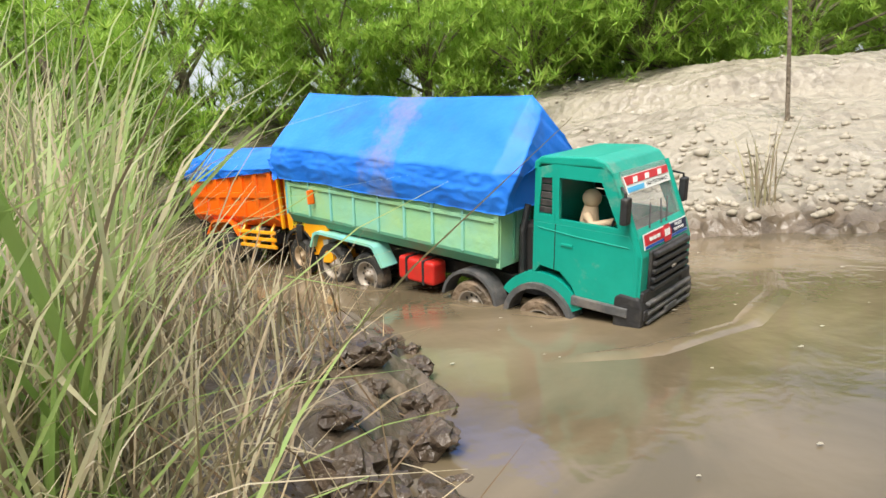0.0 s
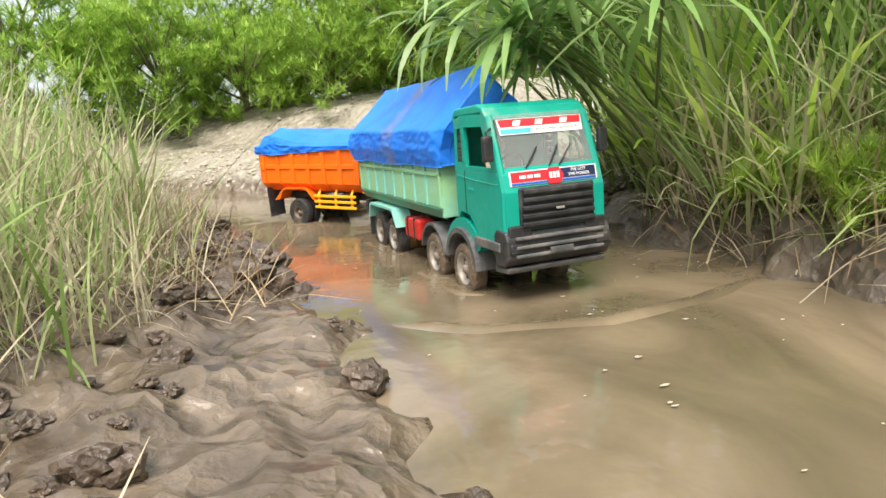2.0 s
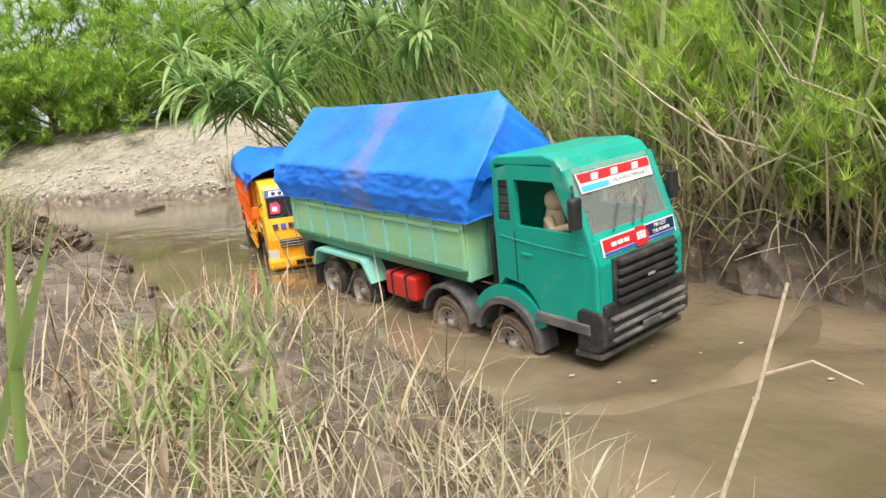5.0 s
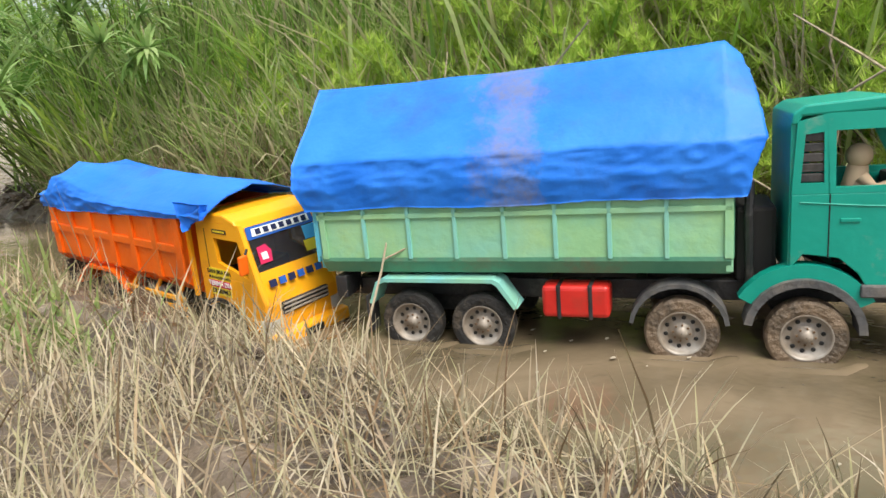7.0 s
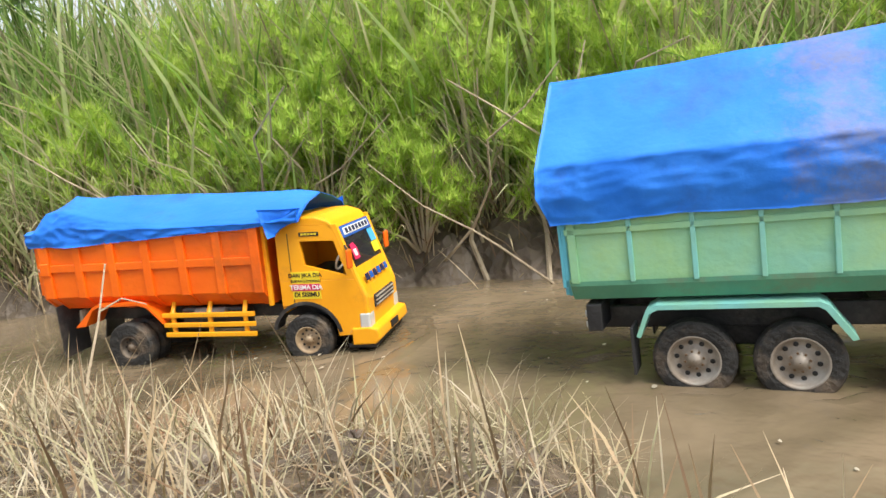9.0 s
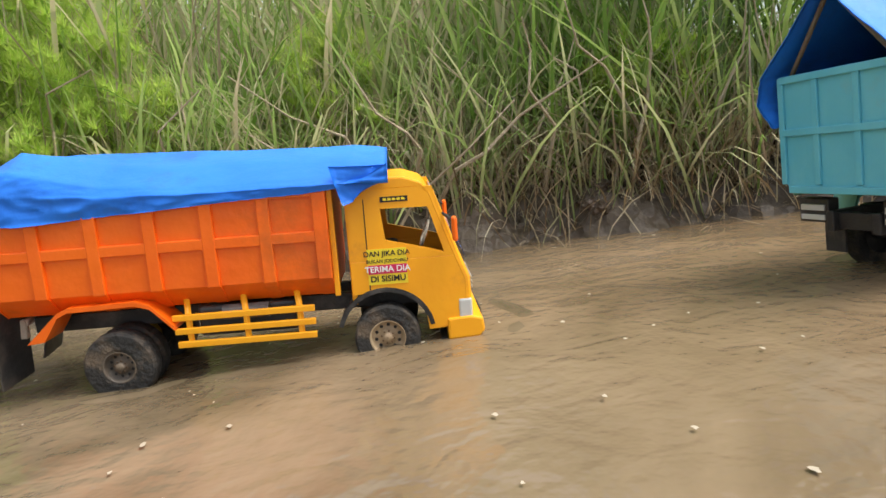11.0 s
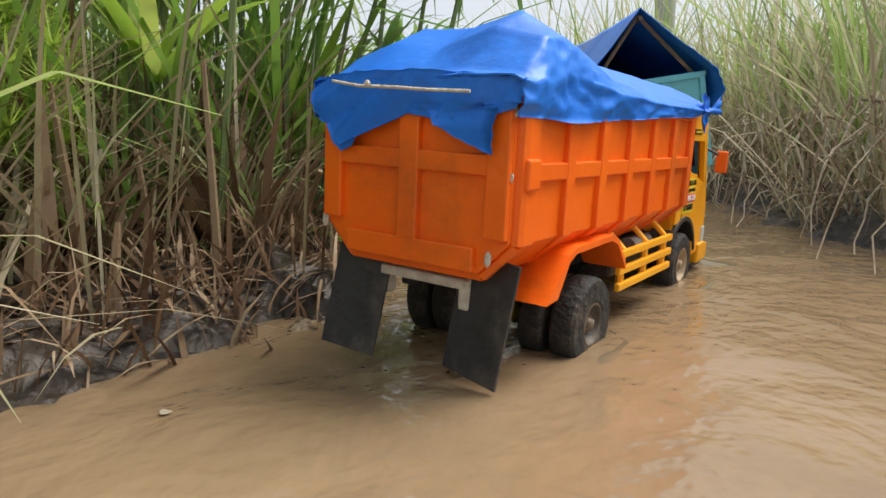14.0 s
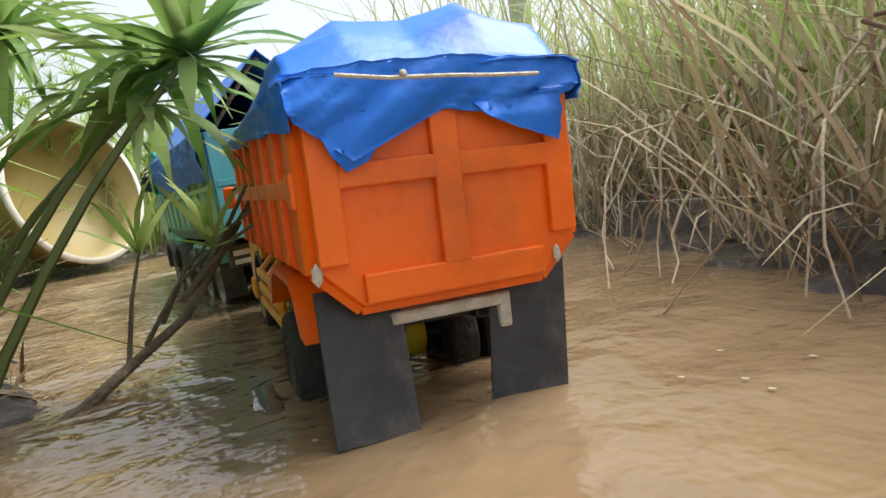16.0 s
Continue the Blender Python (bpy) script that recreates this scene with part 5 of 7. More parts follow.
        for x in (0.062, 0.136, 0.206):
            part("guard_post", rod([(x - 0.006, s * 0.045, 0.116), (x - 0.004, s * 0.075, 0.124), (x, s * 0.089, 0.108), (x, s * 0.0885, 0.064)], 0.0045, 6), M["amber"], rail)
        part("battery_box", box(0.07, 0.20, *sorted((s * 0.045, s * 0.075)), 0.072, 0.112, 0.004), M["black"], t)
        part("air_tank", rod([(0.105, s * 0.079, 0.104), (0.165, s * 0.079, 0.104)], 0.010, 12), M["grey"], t)
    # cab
    C = 0.082
    low = [(0.276, 0.112), (0.276, 0.158), (0.418, 0.158), (0.428, 0.125), (0.430, 0.062), (0.375, 0.058), (0.372, 0.085), (0.352, 0.110), (0.312, 0.116)]
    for s in (-1, 1):
        y0, y1 = sorted((s * C, s * (C - 0.007)))
        part("door_panel", prism(low, y0, y1, 0.0012), M["amber"], t)
        outline = [(0.276, 0.158), (0.279, 0.252), (0.390, 0.252), (0.419, 0.158)]
        hole = [(0.325, 0.184), (0.321, 0.226), (0.383, 0.225), (0.401, 0.164)]
        part("door_frame", finish(window_wall(outline, hole, y0, y1)), M["amber"], t)
        part("arch_trim", finish(arch(0.318, 0.055, 0.060, 0.066, *sorted((s * (C + 0.002), s * (C - 0.03))), 10, 165)), M["black"], t)
        part("door_seam", rod([(0.300, s * (C + 0.0002), 0.118), (0.300, s * (C + 0.0002), 0.24)], 0.0007, 5), M["print_black"], t)
        part("headlight", box(0.416, 0.4345, *sorted((s * 0.056, s * 0.0835)), 0.070, 0.098, 0.003), M["lamp"], t)
        part("mirror_arm", rod([(0.402, s * (C - 0.002), 0.215), (0.415, s * (C + 0.016), 0.205)], 0.002, 6), M["black"], t)
        part("door_mirror", box(0.412, 0.419, *sorted((s * (C + 0.010), s * (C + 0.027))), 0.180, 0.212, 0.003), M["orange"], t)
    part("cab_roof", prism([(0.275, 0.244), (0.277, 0.258), (0.292, 0.267), (0.352, 0.267), (0.378, 0.258), (0.390, 0.240), (0.383, 0.240), (0.37, 0.25), (0.285, 0.25), (0.282, 0.244)], -C, C, 0.003), M["amber"], t)
    part("cab_back", box(0.275, 0.282, -C + 0.004, C - 0.004, 0.10, 0.25, 0.001), M["amber"], t)
    part("cabin_floor", box(0.28, 0.42, -C + 0.008, C - 0.008, 0.115, 0.125), M["inside"], t)
    part("seat", box(0.30, 0.34, -0.06, 0.06, 0.125, 0.165, 0.006), M["inside"], t)
    part("steering_wheel", rod([(0.378 + 0.006 * math.sin(a), -0.045 + 0.02 * math.cos(a), 0.185 + 0.016 * math.sin(a)) for a in [2 * math.pi * k / 14 for k in range(15)]], 0.002, 5), M["rope"], t)
    part("front_panel", prism([(0.408, 0.172), (0.414, 0.176), (0.428, 0.140), (0.434, 0.12), (0.434, 0.065), (0.424, 0.065), (0.424, 0.125)], -C + 0.003, C - 0.003, 0.001), M["amber"], t)
    for s in (-1, 1):
        part("corner_panel", rod([(0.428, s * (C - 0.006), 0.066), (0.428, s * (C - 0.006), 0.125), (0.410, s * (C - 0.006), 0.174), (0.386, s * (C - 0.006), 0.245)], 0.0065, 10), M["amber"], t)
    A, D = Vector((0.4145, 0, 0.175)), Vector((0.389, 0, 0.246))
    upv = (D - A).normalized()
    nv = Vector((upv.z, 0, -upv.x))
    ws = bmesh.new()
    f = ws.faces.new([ws.verts.new(v) for v in (A + Vector((0, -0.071, 0)), A + Vector((0, 0.071, 0)), D + Vector((0, 0.069, 0)), D + Vector((0, -0.069, 0)))])
    bmesh.ops.solidify(ws, geom=[f], thickness=0.0016)
    part("windscreen", ws, M["dark_glass"], t, "dark tinted windscreen with stickers").visible_shadow = False

    def ws_at(v, h, lift=0.0012):
        return A + upv * h + Vector((0, v, 0)) + nv * lift

    flat_on(t, "banner", M["print_blue"], [ws_at(-0.072, 0.054), ws_at(0.072, 0.054), ws_at(0.070, 0.075), ws_at(-0.070, 0.075)])
    flat_on(t, "banner_white", M["white"], [ws_at(-0.062, 0.058, 0.002), ws_at(0.062, 0.058, 0.002), ws_at(0.060, 0.071, 0.002), ws_at(-0.060, 0.071, 0.002)])
    for k in range(7):
        y = -0.054 + k * 0.0165
        flat_on(t, "banner_mark", M["print_navy"], [ws_at(y, 0.060, 0.003), ws_at(y + 0.010, 0.060, 0.003), ws_at(y + 0.010, 0.069, 0.003), ws_at(y, 0.069, 0.003)])
    flat_on(t, "glass_sticker", M["print_pink"], [ws_at(-0.064, 0.012, 0.002), ws_at(-0.040, 0.012, 0.002), ws_at(-0.036, 0.030, 0.002), ws_at(-0.044, 0.042, 0.002), ws_at(-0.062, 0.040, 0.002)])
    flat_on(t, "glass_sticker_pale", M["white"], [ws_at(-0.058, 0.018, 0.003), ws_at(-0.046, 0.018, 0.003), ws_at(-0.046, 0.030, 0.003), ws_at(-0.058, 0.030, 0.003)])
    flat_on(t, "glass_sticker", M["print_sky"], [ws_at(0.040, 0.028, 0.002), ws_at(0.068, 0.028, 0.002), ws_at(0.068, 0.052, 0.002), ws_at(0.040, 0.052, 0.002)])
    flat_on(t, "glass_sticker", M["print_yellow"], [ws_at(0.034, 0.008, 0.002), ws_at(0.066, 0.008, 0.002), ws_at(0.066, 0.027, 0.002), ws_at(0.034, 0.027, 0.002)])
    nose_m = on_plane((0.4275, 0, 0.156), (0, 1, 0), (-0.018, 0, 0.05))
    for k in range(6):
        y = -0.058 + k * 0.020
        c = nose_m @ Vector((y, 0, 0.0012))
        bm = box(-0.007, 0.007, -0.006, 0.006, -0.0006, 0.0006)
        part("nose_mark", bm, M["print_blue"] if k % 2 else M["print_navy"], t, "", on_plane(c, (0, 1, 0), (-0.018, 0, 0.05)))
    part("grille", box(0.430, 0.437, -0.052, 0.052, 0.100, 0.122, 0.002), M["black"], t)
    for z in (0.103, 0.110, 0.117):
        part("grille_slat", box(0.435, 0.4395, -0.05, 0.05, z, z + 0.003, 0.001), M["rim"], t)
    b = part("bumper", prism([(0.40, 0.042), (0.442, 0.044), (0.450, 0.052), (0.448, 0.070), (0.432, 0.074), (0.40, 0.072)], -0.086, 0.086, 0.003), M["amber"], t)
    part("bumper_lip", box(0.39, 0.440, -0.08, 0.08, 0.036, 0.043, 0.002), M["black"], b)
    part("number_plate", box(0.4485, 0.452, -0.02, 0.02, 0.054, 0.066, 0.001), M["print_black"], b)
    # door notice and roof label on each side
    for s in (-1, 1):
        right = (1, 0, 0) if s < 0 else (-1, 0, 0)
        c0 = Vector((0.325, s * (C + 0.0007), 0.1495))

        def lay(dx, dz, lift):
            return on_plane(c0 + Vector((dx, s * lift, dz)), right, (0, 0, 1))
        part("notice", box(-0.026, 0.026, -0.024, 0.024, -0.0004, 0.0004), M["print_yellow"], t, "yellow door notice with black and red lines", lay(0, 0, 0))
        part("notice_band", box(-0.0255, 0.0255, -0.0095, 0.0025, -0.0003, 0.0003), M["print_pink"], t, "", lay(0, 0.0, 0.0008))
        lettering("notice_text", "DAN JIKA DIA", 0.0098, M["print_black"], t, lay(0, 0.0175, 0.0008), bold=0.00012)
        lettering("notice_text", "BUKAN JODOHKU", 0.0066, M["print_black"], t, lay(0, 0.0075, 0.0008))
        lettering("notice_text", "TERIMA DIA", 0.0112, M["white"], t, lay(0, -0.0035, 0.0014), bold=0.0002)
        lettering("notice_text", "DI SISIMU", 0.0112, M["print_black"], t, lay(0, -0.0165, 0.0008), bold=0.0002)
        part("roof_label", box(-0.018, 0.018, -0.0035, 0.0035, -0.0004, 0.0004), M["print_black"], t, "", on_plane((0.340, s * (C + 0.0007), 0.238), right, (0, 0, 1)))
        for k in range(5):
            part("roof_label_mark", box(-0.0022, 0.0022, -0.0015, 0.0015, -0.0003, 0.0003), M["print_yellow"], t, "", on_plane((0.328 + k * 0.006, s * (C + 0.0013), 0.238), right, (0, 0, 1)))
    wheels = []
    for x, y, k in ((-0.031, 0.086, 18), (-0.031, 0.052, 18), (0.318, 0.072, 0)):
        for s in (-1, 1):
            wheels.append(tyre_wheel(t, "wheel", x, s * y, 0.046 if k else 0.052, 0.047 if k else 0.045, 0.028, M["rim_dark" if k else "rim_tan"], s, M["tyre"], k, 0.72 if k else 0.85))
    return t, wheels


green, green_wheels = green_truck()
orange, orange_wheels = orange_truck()


# ---- plants: every blade is a bent, tapering ribbon ----
EYES = np.array([r[1:4] for r in CAM_ROWS])


def clear_of_path(x, y, room):
    """True where a plant leaves the camera's way free."""
    a, b = EYES[:-1, :2], EYES[1:, :2]
    best = np.full(np.shape(x), 1e9)
    for (ax, ay), (bx, by) in zip(a, b):
        ex, ey = bx - ax, by - ay
        s = np.clip(((x - ax) * ex + (y - ay) * ey) / (ex * ex + ey * ey + 1e-9), 0, 1)
        best = np.minimum(best, np.hypot(x - ax - s * ex, y - ay - s * ey))
    return best > room


def ribbons(roots, length, width, azimuth, lean, bend, seg=4, fold=0.25):
    """Vertices and faces for many blades at once. lean: radians from upright at the root; bend: added by the tip."""
    n = len(roots)
    s = np.linspace(0, 1, seg + 1)
    ang = lean[:, None] + bend[:, None] * s[None, :] ** 1.5
    step = length[:, None] / seg
    dx, dz = np.sin(ang) * step, np.cos(ang) * step
    rx = np.concatenate([np.zeros((n, 1)), np.cumsum(dx[:, 1:], 1)], 1)
    rz = np.concatenate([np.zeros((n, 1)), np.cumsum(dz[:, 1:], 1)], 1)
    cx, sy = np.cos(azimuth)[:, None], np.sin(azimuth)[:, None]
    mid = np.stack([roots[:, 0:1] + rx * cx, roots[:, 1:2] + rx * sy, roots[:, 2:3] + rz], -1)
    w = width[:, None] * np.clip(np.minimum(1.0, (1.06 - s) * 2.2), 0.06, 1)[None, :] * (0.75 + 0.25 * np.minimum(1, s * 5))[None, :]
    twist = azimuth[:, None] + math.pi / 2 + fold * s[None, :] * np.sin(azimuth * 7.0)[:, None] * 4
    side = np.stack([np.cos(twist), np.sin(twist), np.zeros_like(twist)], -1) * w[..., None] / 2
    co = np.stack([mid - side, mid + side], 2).reshape(-1, 3)
    k = np.arange(n)[:, None] * (seg + 1) * 2 + np.arange(seg)[None, :] * 2
    faces = np.stack([k, k + 1, k + 3, k + 2], -1).reshape(-1, 4)
    return co, faces


def bed_of(seed, x0, x1, y0, y1, count, tall, wide, lean=0.25, bend=1.0, room=0.22, shore=0.02, seg=4, clump=0.0, shore_max=99, sink=0.01, top=99):
    """Blades scattered over a stretch of bank, in tufts."""
    r = np.random.RandomState(seed)
    m = max(1, int(count / 14)) if clump else count
    cx, cy = r.uniform(x0, x1, m), r.uniform(y0, y1, m)
    if clump:
        pick = r.randint(0, m, count)
        cx, cy = cx[pick] + r.normal(0, clump, count), cy[pick] + r.normal(0, clump, count)
    d = shore_distance(cx, cy)
    ok = (d > shore) & (d < shore_max) & clear_of_path(cx, cy, room)
    cx, cy = cx[ok], cy[ok]
    n = len(cx)
    z = ground_height(cx, cy) - sink
    L = tall[0] + (tall[1] - tall[0]) * r.beta(2, 2, n)
    return ribbons(np.stack([cx, cy, z], -1), L, r.uniform(wide[0], wide[1], n), r.uniform(0, 6.283, n), np.abs(r.normal(0, lean, n)), r.uniform(0.1, 1, n) * bend, seg)


def joined(*pairs):
    co, fa, k = [], [], 0
    for c, f in pairs:
        co.append(c)
        fa.append(f + k)
        k += len(c)
    return np.concatenate(co), np.concatenate(fa)


def trimmed(pair, keep):
    """Only the blades whose root passes keep(x, y)."""
    co, fa = pair
    per = 2 * int(round(len(fa) and (len(co) / 2 - len(fa)) and len(co) / (len(co) / 2 - len(fa)) / 2))
    root = co.reshape(-1, per, 3)
    ok = keep(root[:, 0, 0], root[:, 0, 1])
    q = per // 2 - 1
    k = np.arange(ok.sum())[:, None] * per + np.arange(q)[None, :] * 2
    return root[ok].reshape(-1, 3), np.stack([k, k + 1, k + 3, k + 2], -1).reshape(-1, 4)


def west(x, y):
    return x < np.where(y > 0, -0.05 - 0.40 * y, -0.05)


def stuff(name, label, category, mat, *pairs):
    ob = raw_mesh(name, *joined(*pairs), mat)
    return tagged(ob, label, category, kind="stuff")


def spray(r, centre, count, length, width, up=0.0, droop=0.6, seg=3):
    """Short leaves standing out round a point."""
    az = r.uniform(0, 6.283, count)
    return ribbons(np.repeat([centre], count, 0), r.uniform(0.6, 1, count) * length, r.uniform(0.7, 1.2, count) * width, az, r.uniform(0.2, 1.7, count) - up, r.uniform(0.2, 1, count) * droop, seg)


def bare_foot(x, y):
    """Leaves the trodden mud steps of the steep bank free."""
    step = ((y > 0.28) & (y < 1.0) & (x < 1.14)) | ((y > -2.75) & (y < -2.15) & (x < 1.26)) | ((y > -0.62) & (y < -0.3) & (x < 0.97))
    return ~step


# west bank: tall fresh grass with dry stalks
stuff("tall_grass", "tall fresh green grass on the muddy bank", "grass", M["grass"],
      trimmed(bed_of(1, -1.5, -0.02, 0.42, 2.4, 2700, (0.25, 0.62), (0.003, 0.008), 0.28, 1.2, 0.30, 0.07, clump=0.05), west),
      trimmed(bed_of(2, -0.55, -0.10, 0.25, 0.9, 480, (0.15, 0.46), (0.003, 0.008), 0.32, 1.3, 0.26, 0.09, clump=0.04), west),
      trimmed(bed_of(40, -0.55, -0.16, -0.25, 0.40, 620, (0.14, 0.34), (0.0022, 0.0055), 0.4, 1.4, 0.20, 0.10, clump=0.04), west),
      bed_of(3, -1.6, -0.35, -1.2, 0.7, 2600, (0.12, 0.42), (0.004, 0.009), 0.3, 1.2, 0.32, 0.05, clump=0.06),
      trimmed(bed_of(4, -3.5, -0.9, 0.5, 4.5, 5200, (0.35, 0.8), (0.006, 0.012), 0.25, 1.0, 0.5, 0.05, clump=0.1), west))
stuff("short_grass", "short bright grass tufts beside dry straw", "grass", M["grass"],
      bed_of(5, -0.28, 0.16, -1.82, -1.36, 1700, (0.03, 0.085), (0.003, 0.007), 0.40, 1.2, 0.09, 0.12, clump=0.03),
      bed_of(6, -1.2, -0.4, -3.0, -1.4, 1500, (0.08, 0.25), (0.004, 0.008), 0.35, 1.2, 0.25, 0.1, clump=0.05),
      bed_of(7, 0.0, 0.30, -1.5, -0.9, 60, (0.06, 0.16), (0.004, 0.008), 0.3, 1.0, 0.2, 0.1, clump=0.02))
stuff("dry_straw", "dry pale straw standing and lying on the mud", "dry grass", M["straw"],
      bed_of(10, -1.1, -0.02, 0.30, 1.5, 2600, (0.05, 0.20), (0.0018, 0.004), 0.35, 0.7, 0.24, 0.13, clump=0.05, seg=3),
      bed_of(41, -0.45, -0.02, -0.2, 0.55, 900, (0.08, 0.26), (0.0014, 0.0030), 0.6, 1.2, 0.15, 0.14, clump=0.04, seg=4),
      trimmed(bed_of(42, -0.8, -0.12, 0.1, 1.2, 1400, (0.2, 0.45), (0.0018, 0.0036), 0.3, 0.9, 0.38, 0.14, clump=0.06, seg=4), west),
      bed_of(11, -0.25, 0.32, -1.6, -0.95, 900, (0.04, 0.12), (0.0009, 0.0019), 0.6, 0.9, 0.19, 0.03, clump=0.035, seg=3),
      bed_of(12, -0.1, 0.42, -2.3, -1.35, 2300, (0.03, 0.10), (0.0011, 0.0022), 0.9, 1.0, 0.0, 0.01, clump=0.04, seg=3),
      bed_of(13, -0.3, 0.36, -2.84, -1.9, 4000, (0.04, 0.12), (0.0011, 0.0024), 0.9, 0.9, 0.0, 0.0, clump=0.05, seg=4, sink=-0.002),
      bed_of(14, -0.9, -0.2, -1.2, 0.3, 900, (0.06, 0.25), (0.0015, 0.003), 0.5, 0.9, 0.25, 0.03, clump=0.05, seg=3),
      bed_of(15, 0.0, 0.36, -2.1, -1.2, 12, (0.16, 0.30), (0.0013, 0.0022), 0.22, 0.35, 0.27, 0.02, seg=4))
stuff("fallen_straw", "flattened brown straw litter over mud", "straw litter", M["litter"],
      bed_of(16, -0.6, 0.48, -3.4, -0.8, 3200, (0.04, 0.16), (0.0015, 0.0032), 1.35, 0.5, 0.0, 0.0, clump=0.05, seg=2, sink=-0.006),
      bed_of(17, -1.0, 0.02, 0.0, 1.6, 1600, (0.05, 0.2), (0.002, 0.004), 1.2, 0.6, 0.0, 0.02, clump=0.06, seg=2, sink=-0.006),
      trimmed(bed_of(18, 0.82, 1.5, -4.9, 0.9, 12000, (0.05, 0.22), (0.002, 0.0045), 1.1, 0.9, 0.0, -0.01, clump=0.06, seg=3, sink=-0.02, shore_max=0.22), lambda x, y: bare_foot(x, y) | (y < 0)),
      bed_of(19, 0.4, 3.0, -8.0, -6.2, 3000, (0.08, 0.3), (0.002, 0.005), 1.1, 0.8, 0.0, 0.0, clump=0.06, seg=3, sink=-0.015))
def thinned(x, y):
    """Sparser grass along the shrubby stretch, so that mud and twigs show."""
    v = np.sin(x * 917.3 + y * 791.9) * 4375.85
    return bare_foot(x, y) & ~((y > -2.95) & (y < -1.25) & (v - np.floor(v) < 0.62))


# east bank: a wall of grass and sedge
stuff("bank_grass", "dense tall grass and sedge on the steep bank", "grass", M["grass"],
      trimmed(bed_of(20, 0.88, 2.0, -2.0, 0.9, 7600, (0.18, 0.55), (0.004, 0.010), 0.40, 1.7, 0.5, 0.02, clump=0.06), thinned),
      trimmed(bed_of(21, 1.05, 2.1, -4.9, -2.0, 7600, (0.18, 0.55), (0.004, 0.009), 0.40, 1.7, 0.5, 0.02, clump=0.06), thinned),
      trimmed(bed_of(29, 0.82, 1.5, -3.0, 0.9, 3800, (0.14, 0.38), (0.004, 0.008), 0.6, 1.8, 0.5, 0.02, clump=0.05, shore_max=0.22), thinned),
      bed_of(22, 1.5, 3.4, -4.4, 1.2, 7000, (0.5, 1.15), (0.007, 0.014), 0.25, 1.1, 0.5, 0.3, clump=0.1))
stuff("bank_straw", "dry grass stalks hanging over the bank", "dry grass", M["straw"],
      trimmed(bed_of(23, 0.96, 1.9, -2.0, 0.7, 3200, (0.15, 0.5), (0.002, 0.005), 0.5, 1.4, 0.5, 0.02, clump=0.06), bare_foot),
      bed_of(24, 0.96, 1.9, -5.0, -2.8, 4200, (0.12, 0.42), (0.002, 0.005), 0.55, 1.5, 0.5, 0.02, clump=0.06),
      trimmed(bed_of(25, 0.82, 1.6, -4.9, 0.9, 7000, (0.10, 0.36), (0.002, 0.005), 0.7, 1.6, 0.5, 0.01, clump=0.05, shore_max=0.25), thinned),
      bed_of(38, 1.0, 2.2, -5.8, -4.2, 700, (0.15, 0.55), (0.003, 0.006), 0.5, 1.2, 0.3, 0.03, clump=0.06),
      bed_of(26, 1.4, 3.0, -5.2, 1.0, 2600, (0.4, 0.95), (0.003, 0.007), 0.3, 1.0, 0.5, 0.3, clump=0.08))
stuff("dark_sedge", "dark lush sedge leaves in the thicket", "sedge", M["lush"],
      bed_of(27, 1.1, 2.4, -1.0, 1.3, 2200, (0.4, 1.0), (0.006, 0.013), 0.3, 1.3, 0.5, 0.15, clump=0.08),
      bed_of(28, 1.2, 3.0, -4.2, -0.9, 2200, (0.25, 0.75), (0.006, 0.013), 0.35, 1.3, 0.5, 0.15, clump=0.08),
      bed_of(36, 1.0, 2.6, -5.8, -4.1, 1400, (0.40, 1.25), (0.006, 0.012), 0.40, 1.5, 0.45, 0.16, clump=0.07))
# south banks
stuff("reeds", "thin green reeds standing on the far bank", "reeds", M["grass"],
      bed_of(30, 0.3, 3.2, -8.6, -6.3, 4600, (0.35, 1.15), (0.005, 0.011), 0.28, 1.1, 0.6, 0.24, clump=0.05),
      bed_of(31, -2.2, 0.6, -8.0, -6.2, 3000, (0.3, 0.8), (0.004, 0.008), 0.2, 0.8, 0.6, 0.10, clump=0.06))
stuff("dry_reeds", "dry straw-coloured reeds leaning over the water", "reeds", M["straw"],
      bed_of(32, 0.5, 2.9, -8.2, -6.35, 5200, (0.15, 0.75), (0.0028, 0.0065), 0.6, 1.3, 0.6, 0.02, clump=0.05),
      bed_of(33, -2.2, 0.6, -7.6, -6.2, 1600, (0.25, 0.7), (0.002, 0.0045), 0.3, 0.7, 0.6, 0.03, clump=0.06))
stuff("meadow_grass", "pale green meadow grass beyond the channel", "grass", M["grass"],
      bed_of(34, 2.6, 9.0, -12.0, -5.2, 9000, (0.18, 0.45), (0.008, 0.016), 0.25, 0.9, 0.6, 0.05, clump=0.15, seg=3),
      bed_of(35, 2.2, 4.5, -7.2, -4.6, 3000, (0.2, 0.55), (0.005, 0.01), 0.25, 1.0, 0.6, 0.05, clump=0.08))


